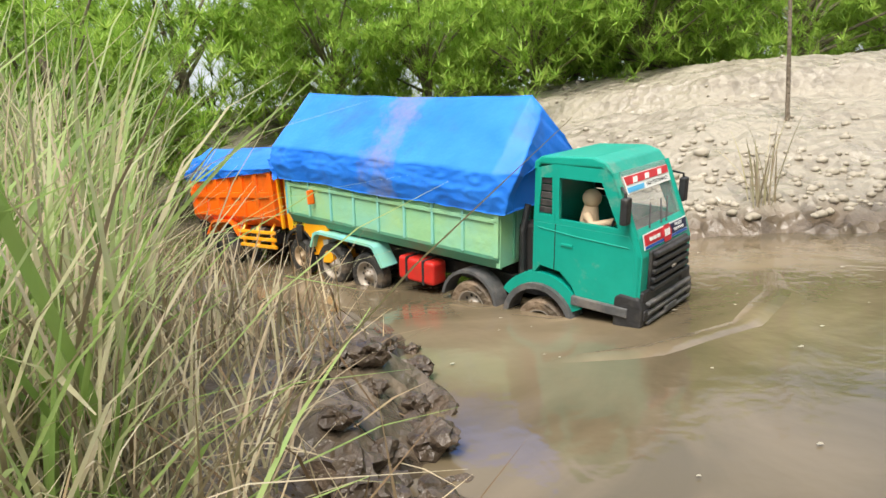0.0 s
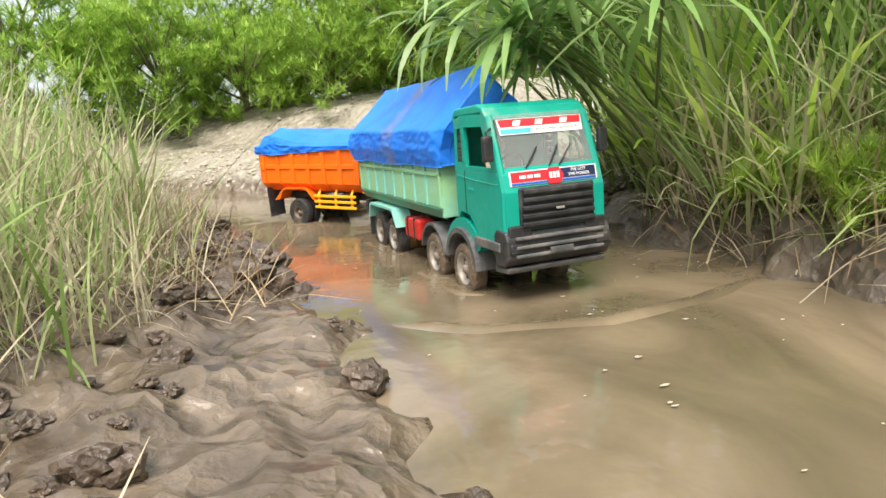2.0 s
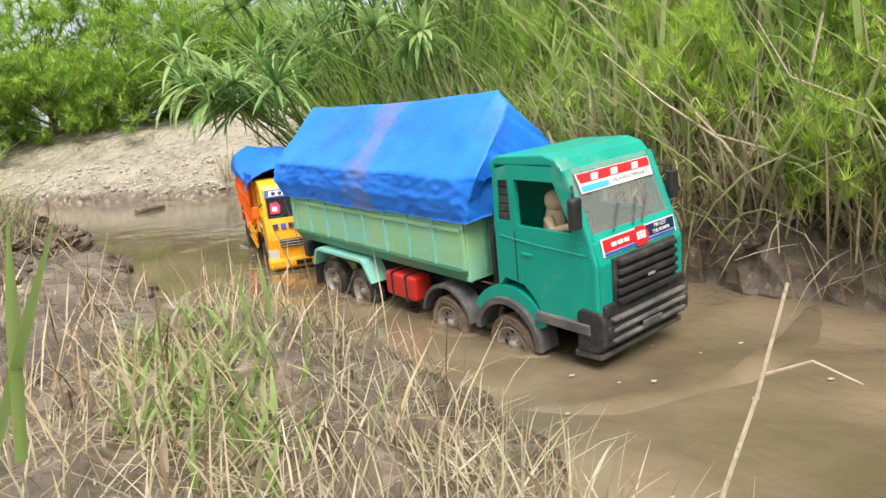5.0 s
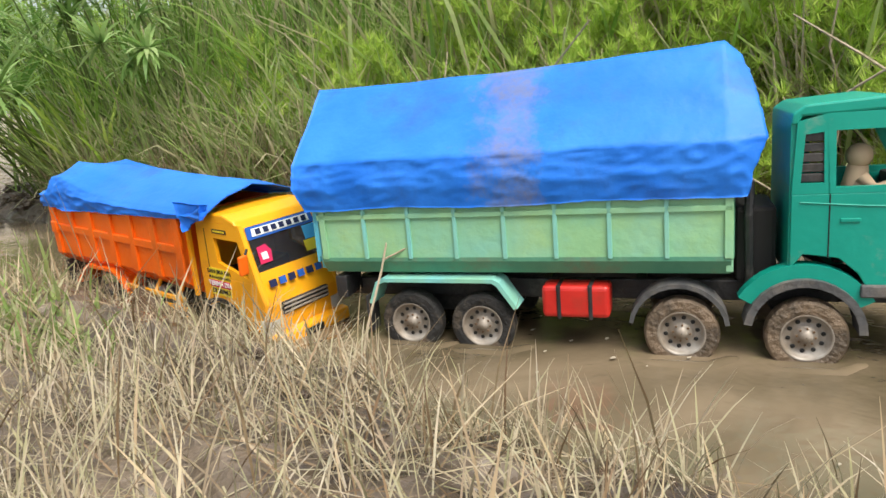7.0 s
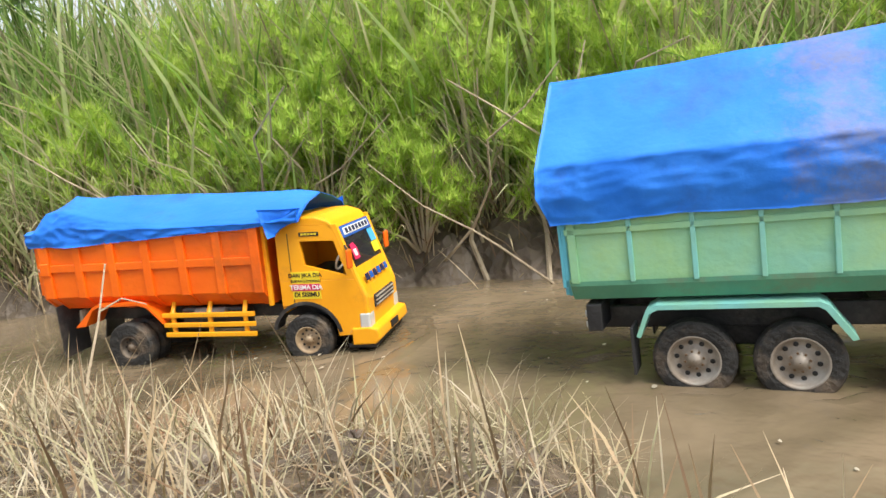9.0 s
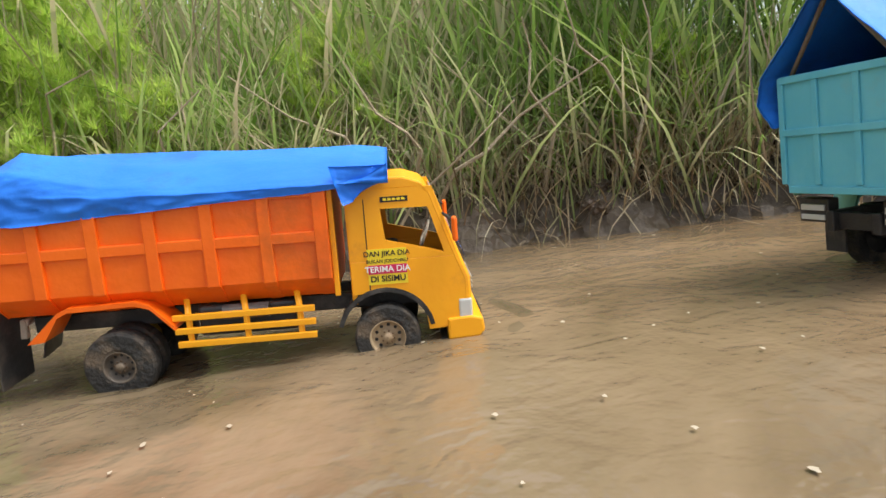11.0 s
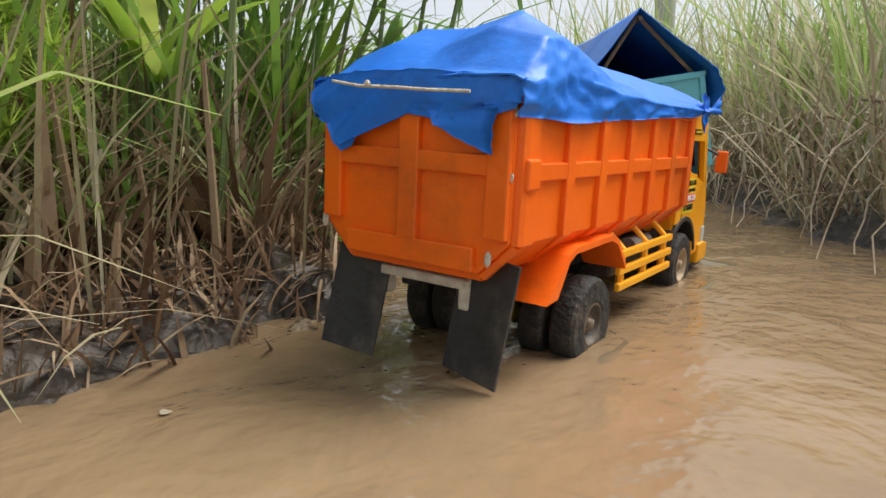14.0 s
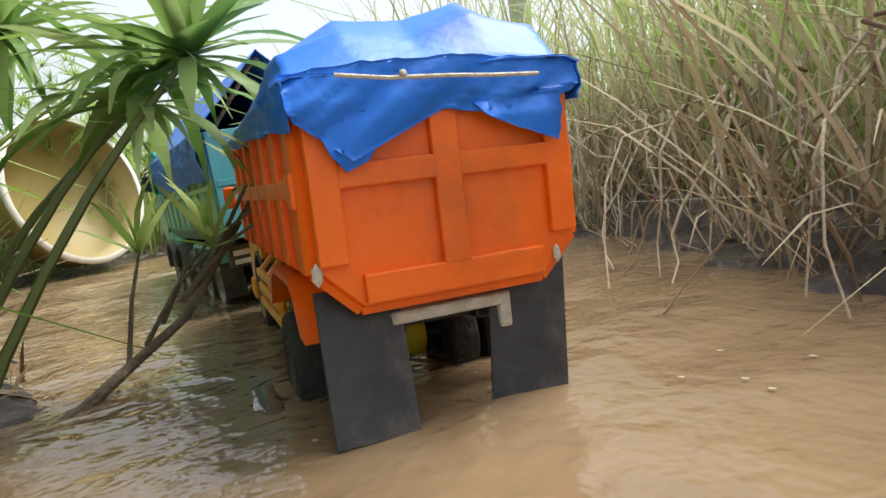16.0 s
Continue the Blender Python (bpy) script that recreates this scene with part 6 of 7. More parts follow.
def papyrus(x, y, culms, tall, seed, spread_=0.07, lean_to=None, crown=0.20, leaves=22, wide=0.015):
    """Sedge with bare culms, each ending in an umbrella of drooping leaves."""
    r = np.random.RandomState(seed)
    top = new("umbrella_sedge")
    z0 = height(x, y)
    top.location = (x, y, z0 - 0.02)
    for k in range(culms):
        h = tall * r.uniform(0.72, 1.08)
        az = r.uniform(0, 6.283) if lean_to is None else lean_to[0] + r.normal(0, 0.35)
        tilt = abs(r.normal(0.12, 0.12)) if lean_to is None else lean_to[1] * r.uniform(0.7, 1.15)
        bx, by = r.normal(0, spread_, 2)
        pts = []
        for q in range(6):
            s = q / 5
            out = h * (math.sin(tilt) * s + 0.22 * tilt * s * s)
            pts.append((bx + math.cos(az) * out, by + math.sin(az) * out, h * s * math.cos(tilt * (0.6 + 0.5 * s))))
        part("culm", rod(pts, 0.0055, 5, None, 0.003), M["culm"], top)
        cr = raw_mesh("leaf_umbrella", *spray(r, pts[-1], int(leaves * r.uniform(0.8, 1.2)), crown, wide, -0.30, 1.2, 5), M["papyrus"])
        cr.parent = top
    return tagged(top, "umbrella sedge with drooping leaf crowns on bare stems", "sedge plant", "umbrella sedges along the banks")


for k, (x, y, n, h, lean) in enumerate([
        (1.00, 0.32, 7, 0.68, (math.pi + 0.25, 0.74)), (0.98, 0.02, 6, 0.64, (math.pi - 0.15, 0.66)), (1.12, 0.55, 8, 0.85, (math.pi, 0.34)), (1.2, 0.1, 9, 0.85, (math.pi, 0.22)),
        (1.35, -0.35, 8, 0.9, None), (1.25, 0.95, 8, 0.85, None), (1.55, 0.4, 9, 1.1, None), (1.7, -0.9, 7, 1.0, None), (1.15, -0.55, 5, 0.55, (math.pi, 0.3)),
        (1.25, -4.5, 9, 1.0, None), (1.30, -4.95, 11, 1.1, None), (1.42, -5.30, 11, 1.1, (-0.6, 0.22)), (1.6, -4.7, 10, 1.15, None), (1.62, -5.5, 10, 1.1, (-0.5, 0.25)),
        (1.85, -5.7, 9, 0.85, (-0.9, 0.35)), (1.95, -5.2, 9, 1.15, None), (1.60, -5.74, 6, 0.45, (-2.0, 0.55)), (2.2, -5.7, 8, 0.9, None), (1.35, -5.52, 6, 0.7, (-1.2, 0.35)), (2.6, -5.6, 8, 0.95, None), (2.0, -4.6, 9, 1.2, None)]):
    papyrus(x, y, n, h, 50 + k, lean_to=lean, crown=0.27 if h > 0.6 else 0.17, leaves=28)

# brown dry sheaths and thick old culms at the foot of the south-east sedges
r = random.Random(5)
for k in range(190):
    x, y = r.uniform(1.02, 2.2), r.uniform(-5.85, -4.3)
    if shore_distance(np.array([x]), np.array([y]))[0] < 0.05:
        continue
    z, h, a, l = height(x, y) - 0.02, r.uniform(0.08, 0.30), r.uniform(0, 6.28), abs(r.gauss(0.25, 0.25))
    stem = rod([(x, y, z), (x + math.cos(a) * h * l * 0.4, y + math.sin(a) * h * l * 0.4, z + h * 0.5), (x + math.cos(a) * h * l, y + math.sin(a) * h * l, z + h)], r.uniform(0.004, 0.010), 5, None, 0.003)
    tagged(part("dead_stem", stem, M["dry_culm"]), "brown dead sedge stem at the water's edge", "dead stem", "dead stems in the sedge")


def rosette(x, y, z, count, length, seed, width=0.022):
    r = np.random.RandomState(seed)
    az = np.linspace(0, 6.283 * 2.6, count)
    co, f = ribbons(np.repeat([[0, 0, 0.0]], count, 0), length * r.uniform(0.7, 1.1, count), width * r.uniform(0.7, 1.1, count), az + r.normal(0, 0.2, count), np.linspace(0.12, 0.9, count), r.uniform(0.2, 0.9, count), 6)
    top = new("leafy_shoot")
    top.location = (x, y, height(x, y) - 0.01)
    co[:, 2] += z
    ob = raw_mesh("leaves", co, f, M["feather"])
    ob.parent = top
    part("stem", rod([(0, 0, 0), (0.004, 0.003, z * 0.5), (0, 0, z + 0.02)], 0.009, 7, None, 0.006), M["culm"], top)
    return tagged(top, "green broad-leaved shoot on the muddy bank", "plant", "leafy shoots in the sedge")


rosette(1.603, -5.629, 0.19, 20, 0.30, 1, 0.026)
rosette(1.53, -5.62, 0.12, 17, 0.30, 1)
rosette(1.63, -5.81, 0.16, 14, 0.26, 2)
rosette(1.36, -5.30, 0.20, 14, 0.26, 4)
rosette(1.95, -5.85, 0.10, 14, 0.24, 3, 0.016)
for k, (x, y, n, s, w) in enumerate([(1.03, 0.34, 30, 0.46, 0.020), (1.08, 0.50, 26, 0.42, 0.018), (1.06, 0.14, 28, 0.46, 0.020), (1.18, 0.28, 26, 0.55, 0.022), (1.05, -0.1, 20, 0.36, 0.016), (1.2, 0.62, 24, 0.5, 0.02)]):
    rosette(x, y, 0.03, n, s, 20 + k, w)


def arching_clump(x, y, seed, count=60):
    q = np.random.RandomState(seed)
    root = np.stack([x + q.normal(0, 0.02, count), y + q.normal(0, 0.02, count), np.full(count, height(x, y) - 0.01)], -1)
    return ribbons(root, q.uniform(0.10, 0.24, count), q.uniform(0.003, 0.006, count), q.uniform(0, 6.283, count), np.abs(q.normal(0.2, 0.25, count)), q.uniform(0.6, 1.9, count), 6)


stuff("arching_sedge", "arching pale green sedge at the water's edge", "sedge", M["grass"],
      *[arching_clump(x, y, 950 + k) for k, (x, y) in enumerate([(1.26, -5.016), (1.36, -4.97), (1.33, -5.40), (1.26, -4.55), (1.25, -4.78), (1.29, -5.2)])])


def sheath_clump(x, y, seed, count=46, tall=0.20):
    """Brown torn leaf sheaths round the foot of an old sedge."""
    r = np.random.RandomState(seed)
    az = r.uniform(0, 6.283, count)
    rad = r.uniform(0.01, 0.07, count)
    roots = np.stack([x + np.cos(az) * rad, y + np.sin(az) * rad, np.full(count, height(x, y) - 0.02)], -1)
    return ribbons(roots, tall * r.uniform(0.4, 1.1, count), r.uniform(0.006, 0.017, count), az, r.uniform(0.05, 0.5, count), r.uniform(0.1, 1.3, count), 4, 0.5)


stuff("dead_sheaths", "torn brown leaf sheaths round the old sedge", "dead leaves", M["sheath"],
      *[sheath_clump(x, y, 800 + k) for k, (x, y) in enumerate([(1.25, -5.14), (1.30, -5.38), (1.40, -5.50), (1.47, -5.60), (1.58, -5.70), (1.66, -5.62), (1.45, -5.35), (1.24, -4.92), (1.72, -5.78), (1.55, -5.48), (1.36, -5.2), (1.85, -5.80), (1.18, -4.7), (1.3, -4.6)])])
# ragged litter and shoots at the foot of that bank
stuff("wet_litter", "dark wet leaf litter on the muddy edge", "leaf litter", M["sheath"],
      bed_of(37, 1.0, 2.3, -5.9, -4.2, 3000, (0.10, 0.42), (0.003, 0.007), 0.5, 1.0, 0.3, 0.16, clump=0.06, seg=3, sink=0.0),
      bed_of(60, 0.95, 1.9, -5.95, -4.6, 5600, (0.03, 0.12), (0.002, 0.007), 1.2, 0.9, 0.1, -0.01, clump=0.05, seg=3, sink=-0.004, shore_max=0.34))


pale = empty("forked_stalk", "pale dry forked stalk standing in mud", "stalk")
part("stem", rod([(0.42, -2.07, -0.01), (0.435, -2.071, 0.04), (0.473, -2.074, 0.118), (0.51, -2.074, 0.207)], 0.0028, 6, None, 0.0014), M["twig"], pale)
part("side_stem", rod([(0.480, -2.074, 0.134), (0.499, -2.104, 0.15), (0.521, -2.132, 0.133)], 0.0017, 6, None, 0.001), M["twig"], pale)


def feather_shrub(x, y, tall, wide, seed, sprays=46, fine=True, mat=None):
    """A shrub of thin twigs with soft needle-leaved sprays."""
    r = np.random.RandomState(seed)
    top = new("feathery_shrub")
    top.location = (x, y, height(x, y) - 0.02)
    leaf = []
    for k in range(sprays):
        az, rad = r.uniform(0, 6.283), wide * math.sqrt(r.uniform(0, 1))
        z = tall * (0.25 + 0.75 * r.beta(2, 1.4)) * (1 - 0.35 * (rad / wide) ** 2)
        tip = (math.cos(az) * rad, math.sin(az) * rad, z)
        if k % 3 == 0:
            part("twig", rod([(tip[0] * 0.15, tip[1] * 0.15, 0), (tip[0] * 0.5, tip[1] * 0.45, z * 0.55), tip], 0.005, 4, None, 0.0015), M["twig"], top)
        for q in range(3):
            c = (tip[0] + r.normal(0, 0.02), tip[1] + r.normal(0, 0.02), tip[2] - q * 0.022)
            leaf.append(spray(r, c, 40, 0.056, 0.0034, 0.15, 0.7, 1))
    lf = raw_mesh("foliage", *joined(*leaf), mat or M["feather"])
    lf.parent = top
    return tagged(top, "soft light-green feathery shrub on the bank", "shrub", "feathery shrubs on the bank")


r = random.Random(21)
for k, (x, y, h, w) in enumerate([(1.25, -1.35, 0.46, 0.14), (1.24, -1.75, 0.42, 0.15), (1.26, -2.1, 0.50, 0.17), (1.20, -2.38, 0.34, 0.13), (1.34, -2.5, 0.58, 0.19), (1.24, -2.75, 0.38, 0.14),
                                  (1.5, -1.9, 0.70, 0.22), (1.42, -2.95, 0.55, 0.16), (1.6, -2.3, 0.80, 0.26), (1.65, -2.8, 0.8, 0.22), (1.7, -1.5, 0.8, 0.24), (1.4, -1.1, 0.5, 0.14), (1.02, -0.12, 0.16, 0.10),
                                  (1.03, -0.30, 0.14, 0.09), (1.55, -3.5, 0.5, 0.15), (1.35, -4.3, 0.45, 0.16), (1.22, -1.98, 0.24, 0.10), (1.9, -2.0, 1.0, 0.3), (1.95, -2.7, 0.95, 0.3), (1.22, -3.0, 0.30, 0.11), (1.45, -1.6, 0.62, 0.18), (1.42, -2.2, 0.66, 0.2), (1.75, -2.5, 1.0, 0.26), (1.8, -1.75, 0.95, 0.26), (1.5, -2.72, 0.72, 0.2), (1.32, -0.75, 0.5, 0.16), (1.2, -0.98, 0.34, 0.12), (1.3, -5.05, 0.42, 0.13), (1.15, -4.7, 0.36, 0.12)]):
    feather_shrub(x, y, h, w, 100 + k, int(26 + 240 * w))

# bare twigs and vines in the thicket
for k in range(96):
    x, y = r.uniform(1.12, 1.34), r.choice([r.uniform(-3.1, -1.6), r.uniform(-3.1, -1.6), r.uniform(-0.9, 0.3), r.uniform(-4.6, -3.2)])
    z = height(x, y)
    pts = [(x, y, z)]
    dx, dy = r.uniform(-0.05, 0.10), r.uniform(-0.09, 0.09)
    for q in range(5):
        p = pts[-1]
        pts.append((p[0] + dx + r.uniform(-0.04, 0.04), p[1] + dy + r.uniform(-0.05, 0.05), p[2] + r.uniform(0.03, 0.11)))
    tagged(part("bare_twig", rod(pts, r.uniform(0.003, 0.0075), 5, None, 0.0015), M["twig"]), "pale bare twig in the thicket", "twig", "bare twigs in the thicket")


def shrub_tree(x, y, tall, wide, seed, clumps=70, leaf_long=0.085, leaf_wide=0.0075):
    """A low tree: trunk, limbs, and an uneven crown of small leaf sprays."""
    r = np.random.RandomState(seed)
    top = new("bushy_tree")
    z0 = height(x, y)
    top.location = (x, y, z0 - 0.05)
    bm = bmesh.new()
    rod([(0, 0, 0), (0.03 * tall, 0.02, tall * 0.3), (0.0, 0.0, tall * 0.62)], 0.028 * tall, 7, bm, 0.012 * tall)
    leaf = []
    for k in range(clumps):
        az, rad = r.uniform(0, 6.283), wide * r.uniform(0.15, 1) ** 0.6
        z = tall * (0.02 + 0.98 * r.beta(1.3, 1.3)) * (1 - 0.35 * (rad / wide) ** 2.2)
        c = np.array((math.cos(az) * rad, math.sin(az) * rad, z))
        if k % 5 == 0:
            rod([(0, 0, z * 0.45), tuple(c * (0.5, 0.5, 0.75)), tuple(c)], 0.012 * tall, 5, bm, 0.003)
        for q in range(5):
            leaf.append(spray(r, c + r.normal(0, 0.06 * tall ** 0.5, 3), 30, leaf_long, leaf_wide, 0.1, 0.8, 1))
    part("trunk", bm, M["bark"], top)
    cr = raw_mesh("crown", *joined(*leaf), M["tree_leaf"])
    cr.parent = top
    return tagged(top, "bushy bright-green tree behind the gravel slope", "tree", "trees behind the gravel bank")


r = random.Random(31)
for k in range(40):
    x = -5.2 + 12.0 * (k % 20) / 19 + r.uniform(-0.25, 0.25)
    y = (3.9 if k < 20 else 5.6) + r.uniform(-0.3, 0.5) + max(0, x - 1.0) * (0.10 if k < 20 else 0.25)
    if x < -1.2:
        y -= 0.9
    back = k >= 20
    shrub_tree(x, y, r.uniform(1.5, 2.1) if back else r.uniform(0.95, 1.4), r.uniform(0.5, 0.75), 300 + k, 70 if back else 140, 0.16 if back else 0.105, 0.022 if back else 0.0105)
for k in range(16):
    x, y = 3.0 + 0.55 * k + r.uniform(-0.3, 0.3), -9.6 + 0.42 * k + r.uniform(-0.4, 0.4)
    shrub_tree(x, y, r.uniform(0.55, 0.85), r.uniform(0.5, 0.8), 360 + k, 46)
for k in range(9):
    x, y = 2.9 + 0.30 * k, -5.0 - 0.16 * k + r.uniform(-0.2, 0.2)
    shrub_tree(x, y, r.uniform(0.8, 1.15), r.uniform(0.35, 0.5), 380 + k, 56)
for k in range(5):
    x, y = 3.9 + 0.25 * k, -6.6 - 0.42 * k
    shrub_tree(x, y, r.uniform(0.75, 1.05), r.uniform(0.35, 0.5), 395 + k, 56)

# ---- mud clods, pebbles, foam, logs ----
def clod(x, y, size, seed, mat, name="mud_clod", lift=0.3):
    r = np.random.RandomState(seed)
    bm = bmesh.new()
    bmesh.ops.create_icosphere(bm, subdivisions=3, radius=size)
    away = Vector(r.uniform(-50, 50, 3))
    for v in bm.verts:
        c = v.co / size
        k = 1 + 0.55 * noise.noise(c * 1.3 + away) - 0.35 * abs(noise.noise(c * 2.9 + away)) + 0.22 * noise.noise(c * 6.1 + away)
        v.co = v.co * k
        v.co.z *= 0.66
    finish(bm, False)
    return part(name, bm, mat, None, "", pose(x, y, height(x, y) + size * lift, r.uniform(-15, 15), r.uniform(-15, 15), r.uniform(0, 360)))


r = random.Random(41)
for k in range(300):
    if 190 <= k < 230:
        x, y, s = r.uniform(-0.16, 0.01), r.uniform(0.34, 0.98), r.uniform(0.010, 0.034)
    elif k >= 120:
        x, y, s = r.uniform(-0.35, 0.16), r.uniform(-0.95, 0.1), r.uniform(0.006, 0.018)
    elif k < 50:
        x, y, s = r.uniform(-0.16, 0.10), r.uniform(0.02, 0.36), r.uniform(0.015, 0.05)
    elif k < 96:
        x, y, s = r.uniform(-0.3, 0.14), r.uniform(-0.75, 0.1), r.uniform(0.008, 0.030)
    else:
        x, y, s = r.uniform(0.15, 0.42), r.uniform(-3.2, -2.0), r.uniform(0.006, 0.014)
    if clear_of_path(np.array([x]), np.array([y]), 0.1)[0]:
        tagged(clod(x, y, s, 400 + k, M["clod"]), "wet dark clod of churned mud", "mud clod", "mud clods on the bank")
for k in range(40):
    x, y = r.uniform(0.92, 1.25), r.uniform(-4.4, 0.5)
    tagged(clod(x, y, r.uniform(0.01, 0.028), 500 + k, M["clod"]), "wet dark clod at the bank's foot", "mud clod", "mud clods on the bank")
for k in range(26):
    x, y = r.uniform(0.90, 1.12), r.uniform(0.5, 1.05)
    tagged(clod(x, y, r.uniform(0.015, 0.042), 540 + k, M["clod"]), "wet dark clod on the trodden mud step", "mud clod", "mud clods on the bank")
tagged(clod(1.09, -5.36, 0.028, 600, M["rock"], "rock"), "brown wet rock at the water's edge", "rock")
tagged(clod(1.04, -5.30, 0.022, 601, M["rock"], "rock", 0.1), "brown wet rock at the water's edge", "rock")

# pebbles over the gravel slope
rr = np.random.RandomState(9)
tetra = bmesh.new()
bmesh.ops.create_icosphere(tetra, subdivisions=1, radius=1.0)
tv = np.array([v.co[:] for v in tetra.verts])
tf = np.array([[v.index for v in f.verts] for f in tetra.faces])
tetra.free()
px, py = rr.uniform(-1.5, 3.6, 9000), rr.uniform(1.5, 3.9, 9000)
d = shore_distance(px, py)
keep = (d > 0.04) & (ground_height(px, py) > 0.03) & (rr.uniform(0, 1, 9000) < np.clip(1.15 - d * 1.5, 0.03, 1)) & (px > -0.9 - (py - 2.2) * 0.5)
px, py = px[keep], py[keep]
n = len(px)
size = 0.008 + 0.030 * rr.beta(1.2, 5, n)
rot = rr.uniform(0, 6.283, n)
loc = np.stack([px, py, ground_height(px, py) + size * 0.15], -1)
v = tv[None] * rr.uniform(0.8, 1.15, (n, len(tv), 1)) * size[:, None, None] * np.array([1.0, 0.75, 0.55])
c, s = np.cos(rot)[:, None], np.sin(rot)[:, None]
v = np.stack([v[..., 0] * c - v[..., 1] * s, v[..., 0] * s + v[..., 1] * c, v[..., 2]], -1) + loc[:, None]
pebbles = raw_mesh("pebbles", v.reshape(-1, 3), (tf[None] + (np.arange(n) * len(tv))[:, None, None]).reshape(-1, 3), M["pebble"], True)
tagged(pebbles, "pale rounded pebbles scattered on the gravel slope", "pebbles", kind="stuff")

# foam flecks adrift on the water
fx, fy = rr.uniform(-1.0, 1.3, 3000), rr.uniform(-7.0, 1.6, 3000)
keep = (shore_distance(fx, fy) < -0.05) & (rr.uniform(0, 1, 3000) < 0.30) & clear_of_path(fx, fy, 0.12)
fx, fy = fx[keep], fy[keep]
n = len(fx)
a = np.linspace(0, 6.283, 10)[:-1]
rad = (0.0012 + 0.007 * rr.beta(1, 7, n))[:, None] * rr.uniform(0.6, 1.3, (n, 9))
ring = np.stack([fx[:, None] + np.cos(a) * rad * 1.5, fy[:, None] + np.sin(a) * rad, np.full((n, 9), 0.0028)], -1)
foam = raw_mesh("foam", ring.reshape(-1, 3), (np.arange(n)[:, None] * 9 + np.arange(9)[None]), M["foam"])
tagged(foam, "small pale foam flecks adrift on the water", "foam", kind="stuff")

for k, (x, y, m, h) in enumerate([(0.87, 1.71, 34, 0.26), (1.34, 1.57, 30, 0.20), (1.75, 1.72, 26, 0.2)]):
    q = np.random.RandomState(900 + k)
    root = np.stack([x + q.normal(0, 0.018, m), y + q.normal(0, 0.012, m), np.full(m, height(x, y) - 0.01)], -1)
    tuft = raw_mesh("grass_tuft", *ribbons(root, h * q.uniform(0.4, 1, m), q.uniform(0.002, 0.005, m), q.uniform(0, 6.283, m), np.abs(q.normal(0, 0.22, m)), q.uniform(0.1, 0.6, m)), M["straw"])
    tagged(tuft, "sparse straw-green grass tuft at the pebbly shore", "grass tuft", "tufts on the gravel shore")
z = height(1.22, 2.26)
tagged(part("upright_stick", rod([(1.22, 2.26, z - 0.02), (1.222, 2.262, z + 0.3), (1.219, 2.258, z + 0.62)], 0.008, 6, None, 0.005), M["bark"]), "thin dark stick standing on the gravel slope", "stick")

tagged(part("driftwood", rod([(0.30, 1.20, 0.005), (0.37, 1.25, 0.014), (0.44, 1.31, 0.010)], 0.016, 9, None, 0.010), M["bark"]), "short dark log lying in shallow water", "log")
tagged(part("fallen_stalk", rod([(1.56, -5.28, 0.16), (1.48, -5.36, 0.125), (1.40, -5.44, 0.095), (1.32, -5.52, 0.064), (1.21, -5.62, 0.0)], 0.0045, 8, None, 0.003), M["feather"]), "green stalk fallen from bank into water", "stalk")
branch = empty("water_branch", "dark wet branch with leafy twigs in the water", "branch")
part("limb", rod([(1.36, -5.68, -0.05), (1.47, -5.80, -0.02), (1.49, -5.88, 0.0), (1.52, -5.94, 0.02), (1.50, -6.0, 0.06), (1.50, -6.08, 0.15)], 0.009, 8, None, 0.004), M["bark"], branch)
rb = np.random.RandomState(77)
for k in range(7):
    s = k / 6
    a = Vector((1.52, -5.94, 0.02)).lerp(Vector((1.50, -6.06, 0.13)), s)
    b = a + Vector((rb.uniform(-0.10, 0.02), rb.uniform(-0.10, 0.0), rb.uniform(0.06, 0.13)))
    tw = part("twig", rod([a, a.lerp(b, 0.5) + Vector((0, 0, 0.012)), b], 0.003, 5, None, 0.0015), M["bark"], branch)
    lf = raw_mesh("leaves", *spray(rb, b, 7, 0.10, 0.010, 0.3, 0.9, 4), M["lush"])
    lf.parent = branch
tagged(part("paper_strip", box(-0.009, 0.009, -0.0006, 0.0006, -0.045, 0.045), M["rope"], None, "", pose(1.535, -5.52, 0.13, 6, -8, 40)), "torn pale strip caught among dead stems", "litter")

# ---- beyond the bend: pole, bund board, round tub ----
tagged(part("concrete_pole", rod([(4.2, -10.8, 0.0), (4.23, -10.82, 5.0)], 0.10, 14, None, 0.085), M["concrete"]), "grey concrete pole standing in the meadow", "pole")
board = empty("plank_rail", "weathered grey plank rail beyond the water", "rail")
part("plank", box(2.9, 4.6, -7.88, -7.84, 0.22, 0.30, 0.004), M["wood"], board)
for x in (3.0, 3.75, 4.5):
    part("post", box(x, x + 0.05, -7.92, -7.88, -0.02, 0.34, 0.004), M["wood"], board)
tub = empty("round_tub", "large round white-rimmed tub, ochre inside, tipped on edge", "tub")
tb = lathe([(0.001, 0.12), (0.235, 0.12), (0.25, 0.0), (0.262, 0.0), (0.262, 0.012), (0.247, 0.132), (0.001, 0.132)], 40)
part("bowl", finish(tb, True), M["tub_in"], tub)
part("rim", finish(lathe([(0.252, -0.006), (0.268, -0.006), (0.272, 0.004), (0.264, 0.012), (0.250, 0.008), (0.252, -0.006)], 40), True), M["tub"], tub, "white rolled rim")
tub.matrix_basis = pose(3.30, -6.57, 0.30, -12, 0, -70)


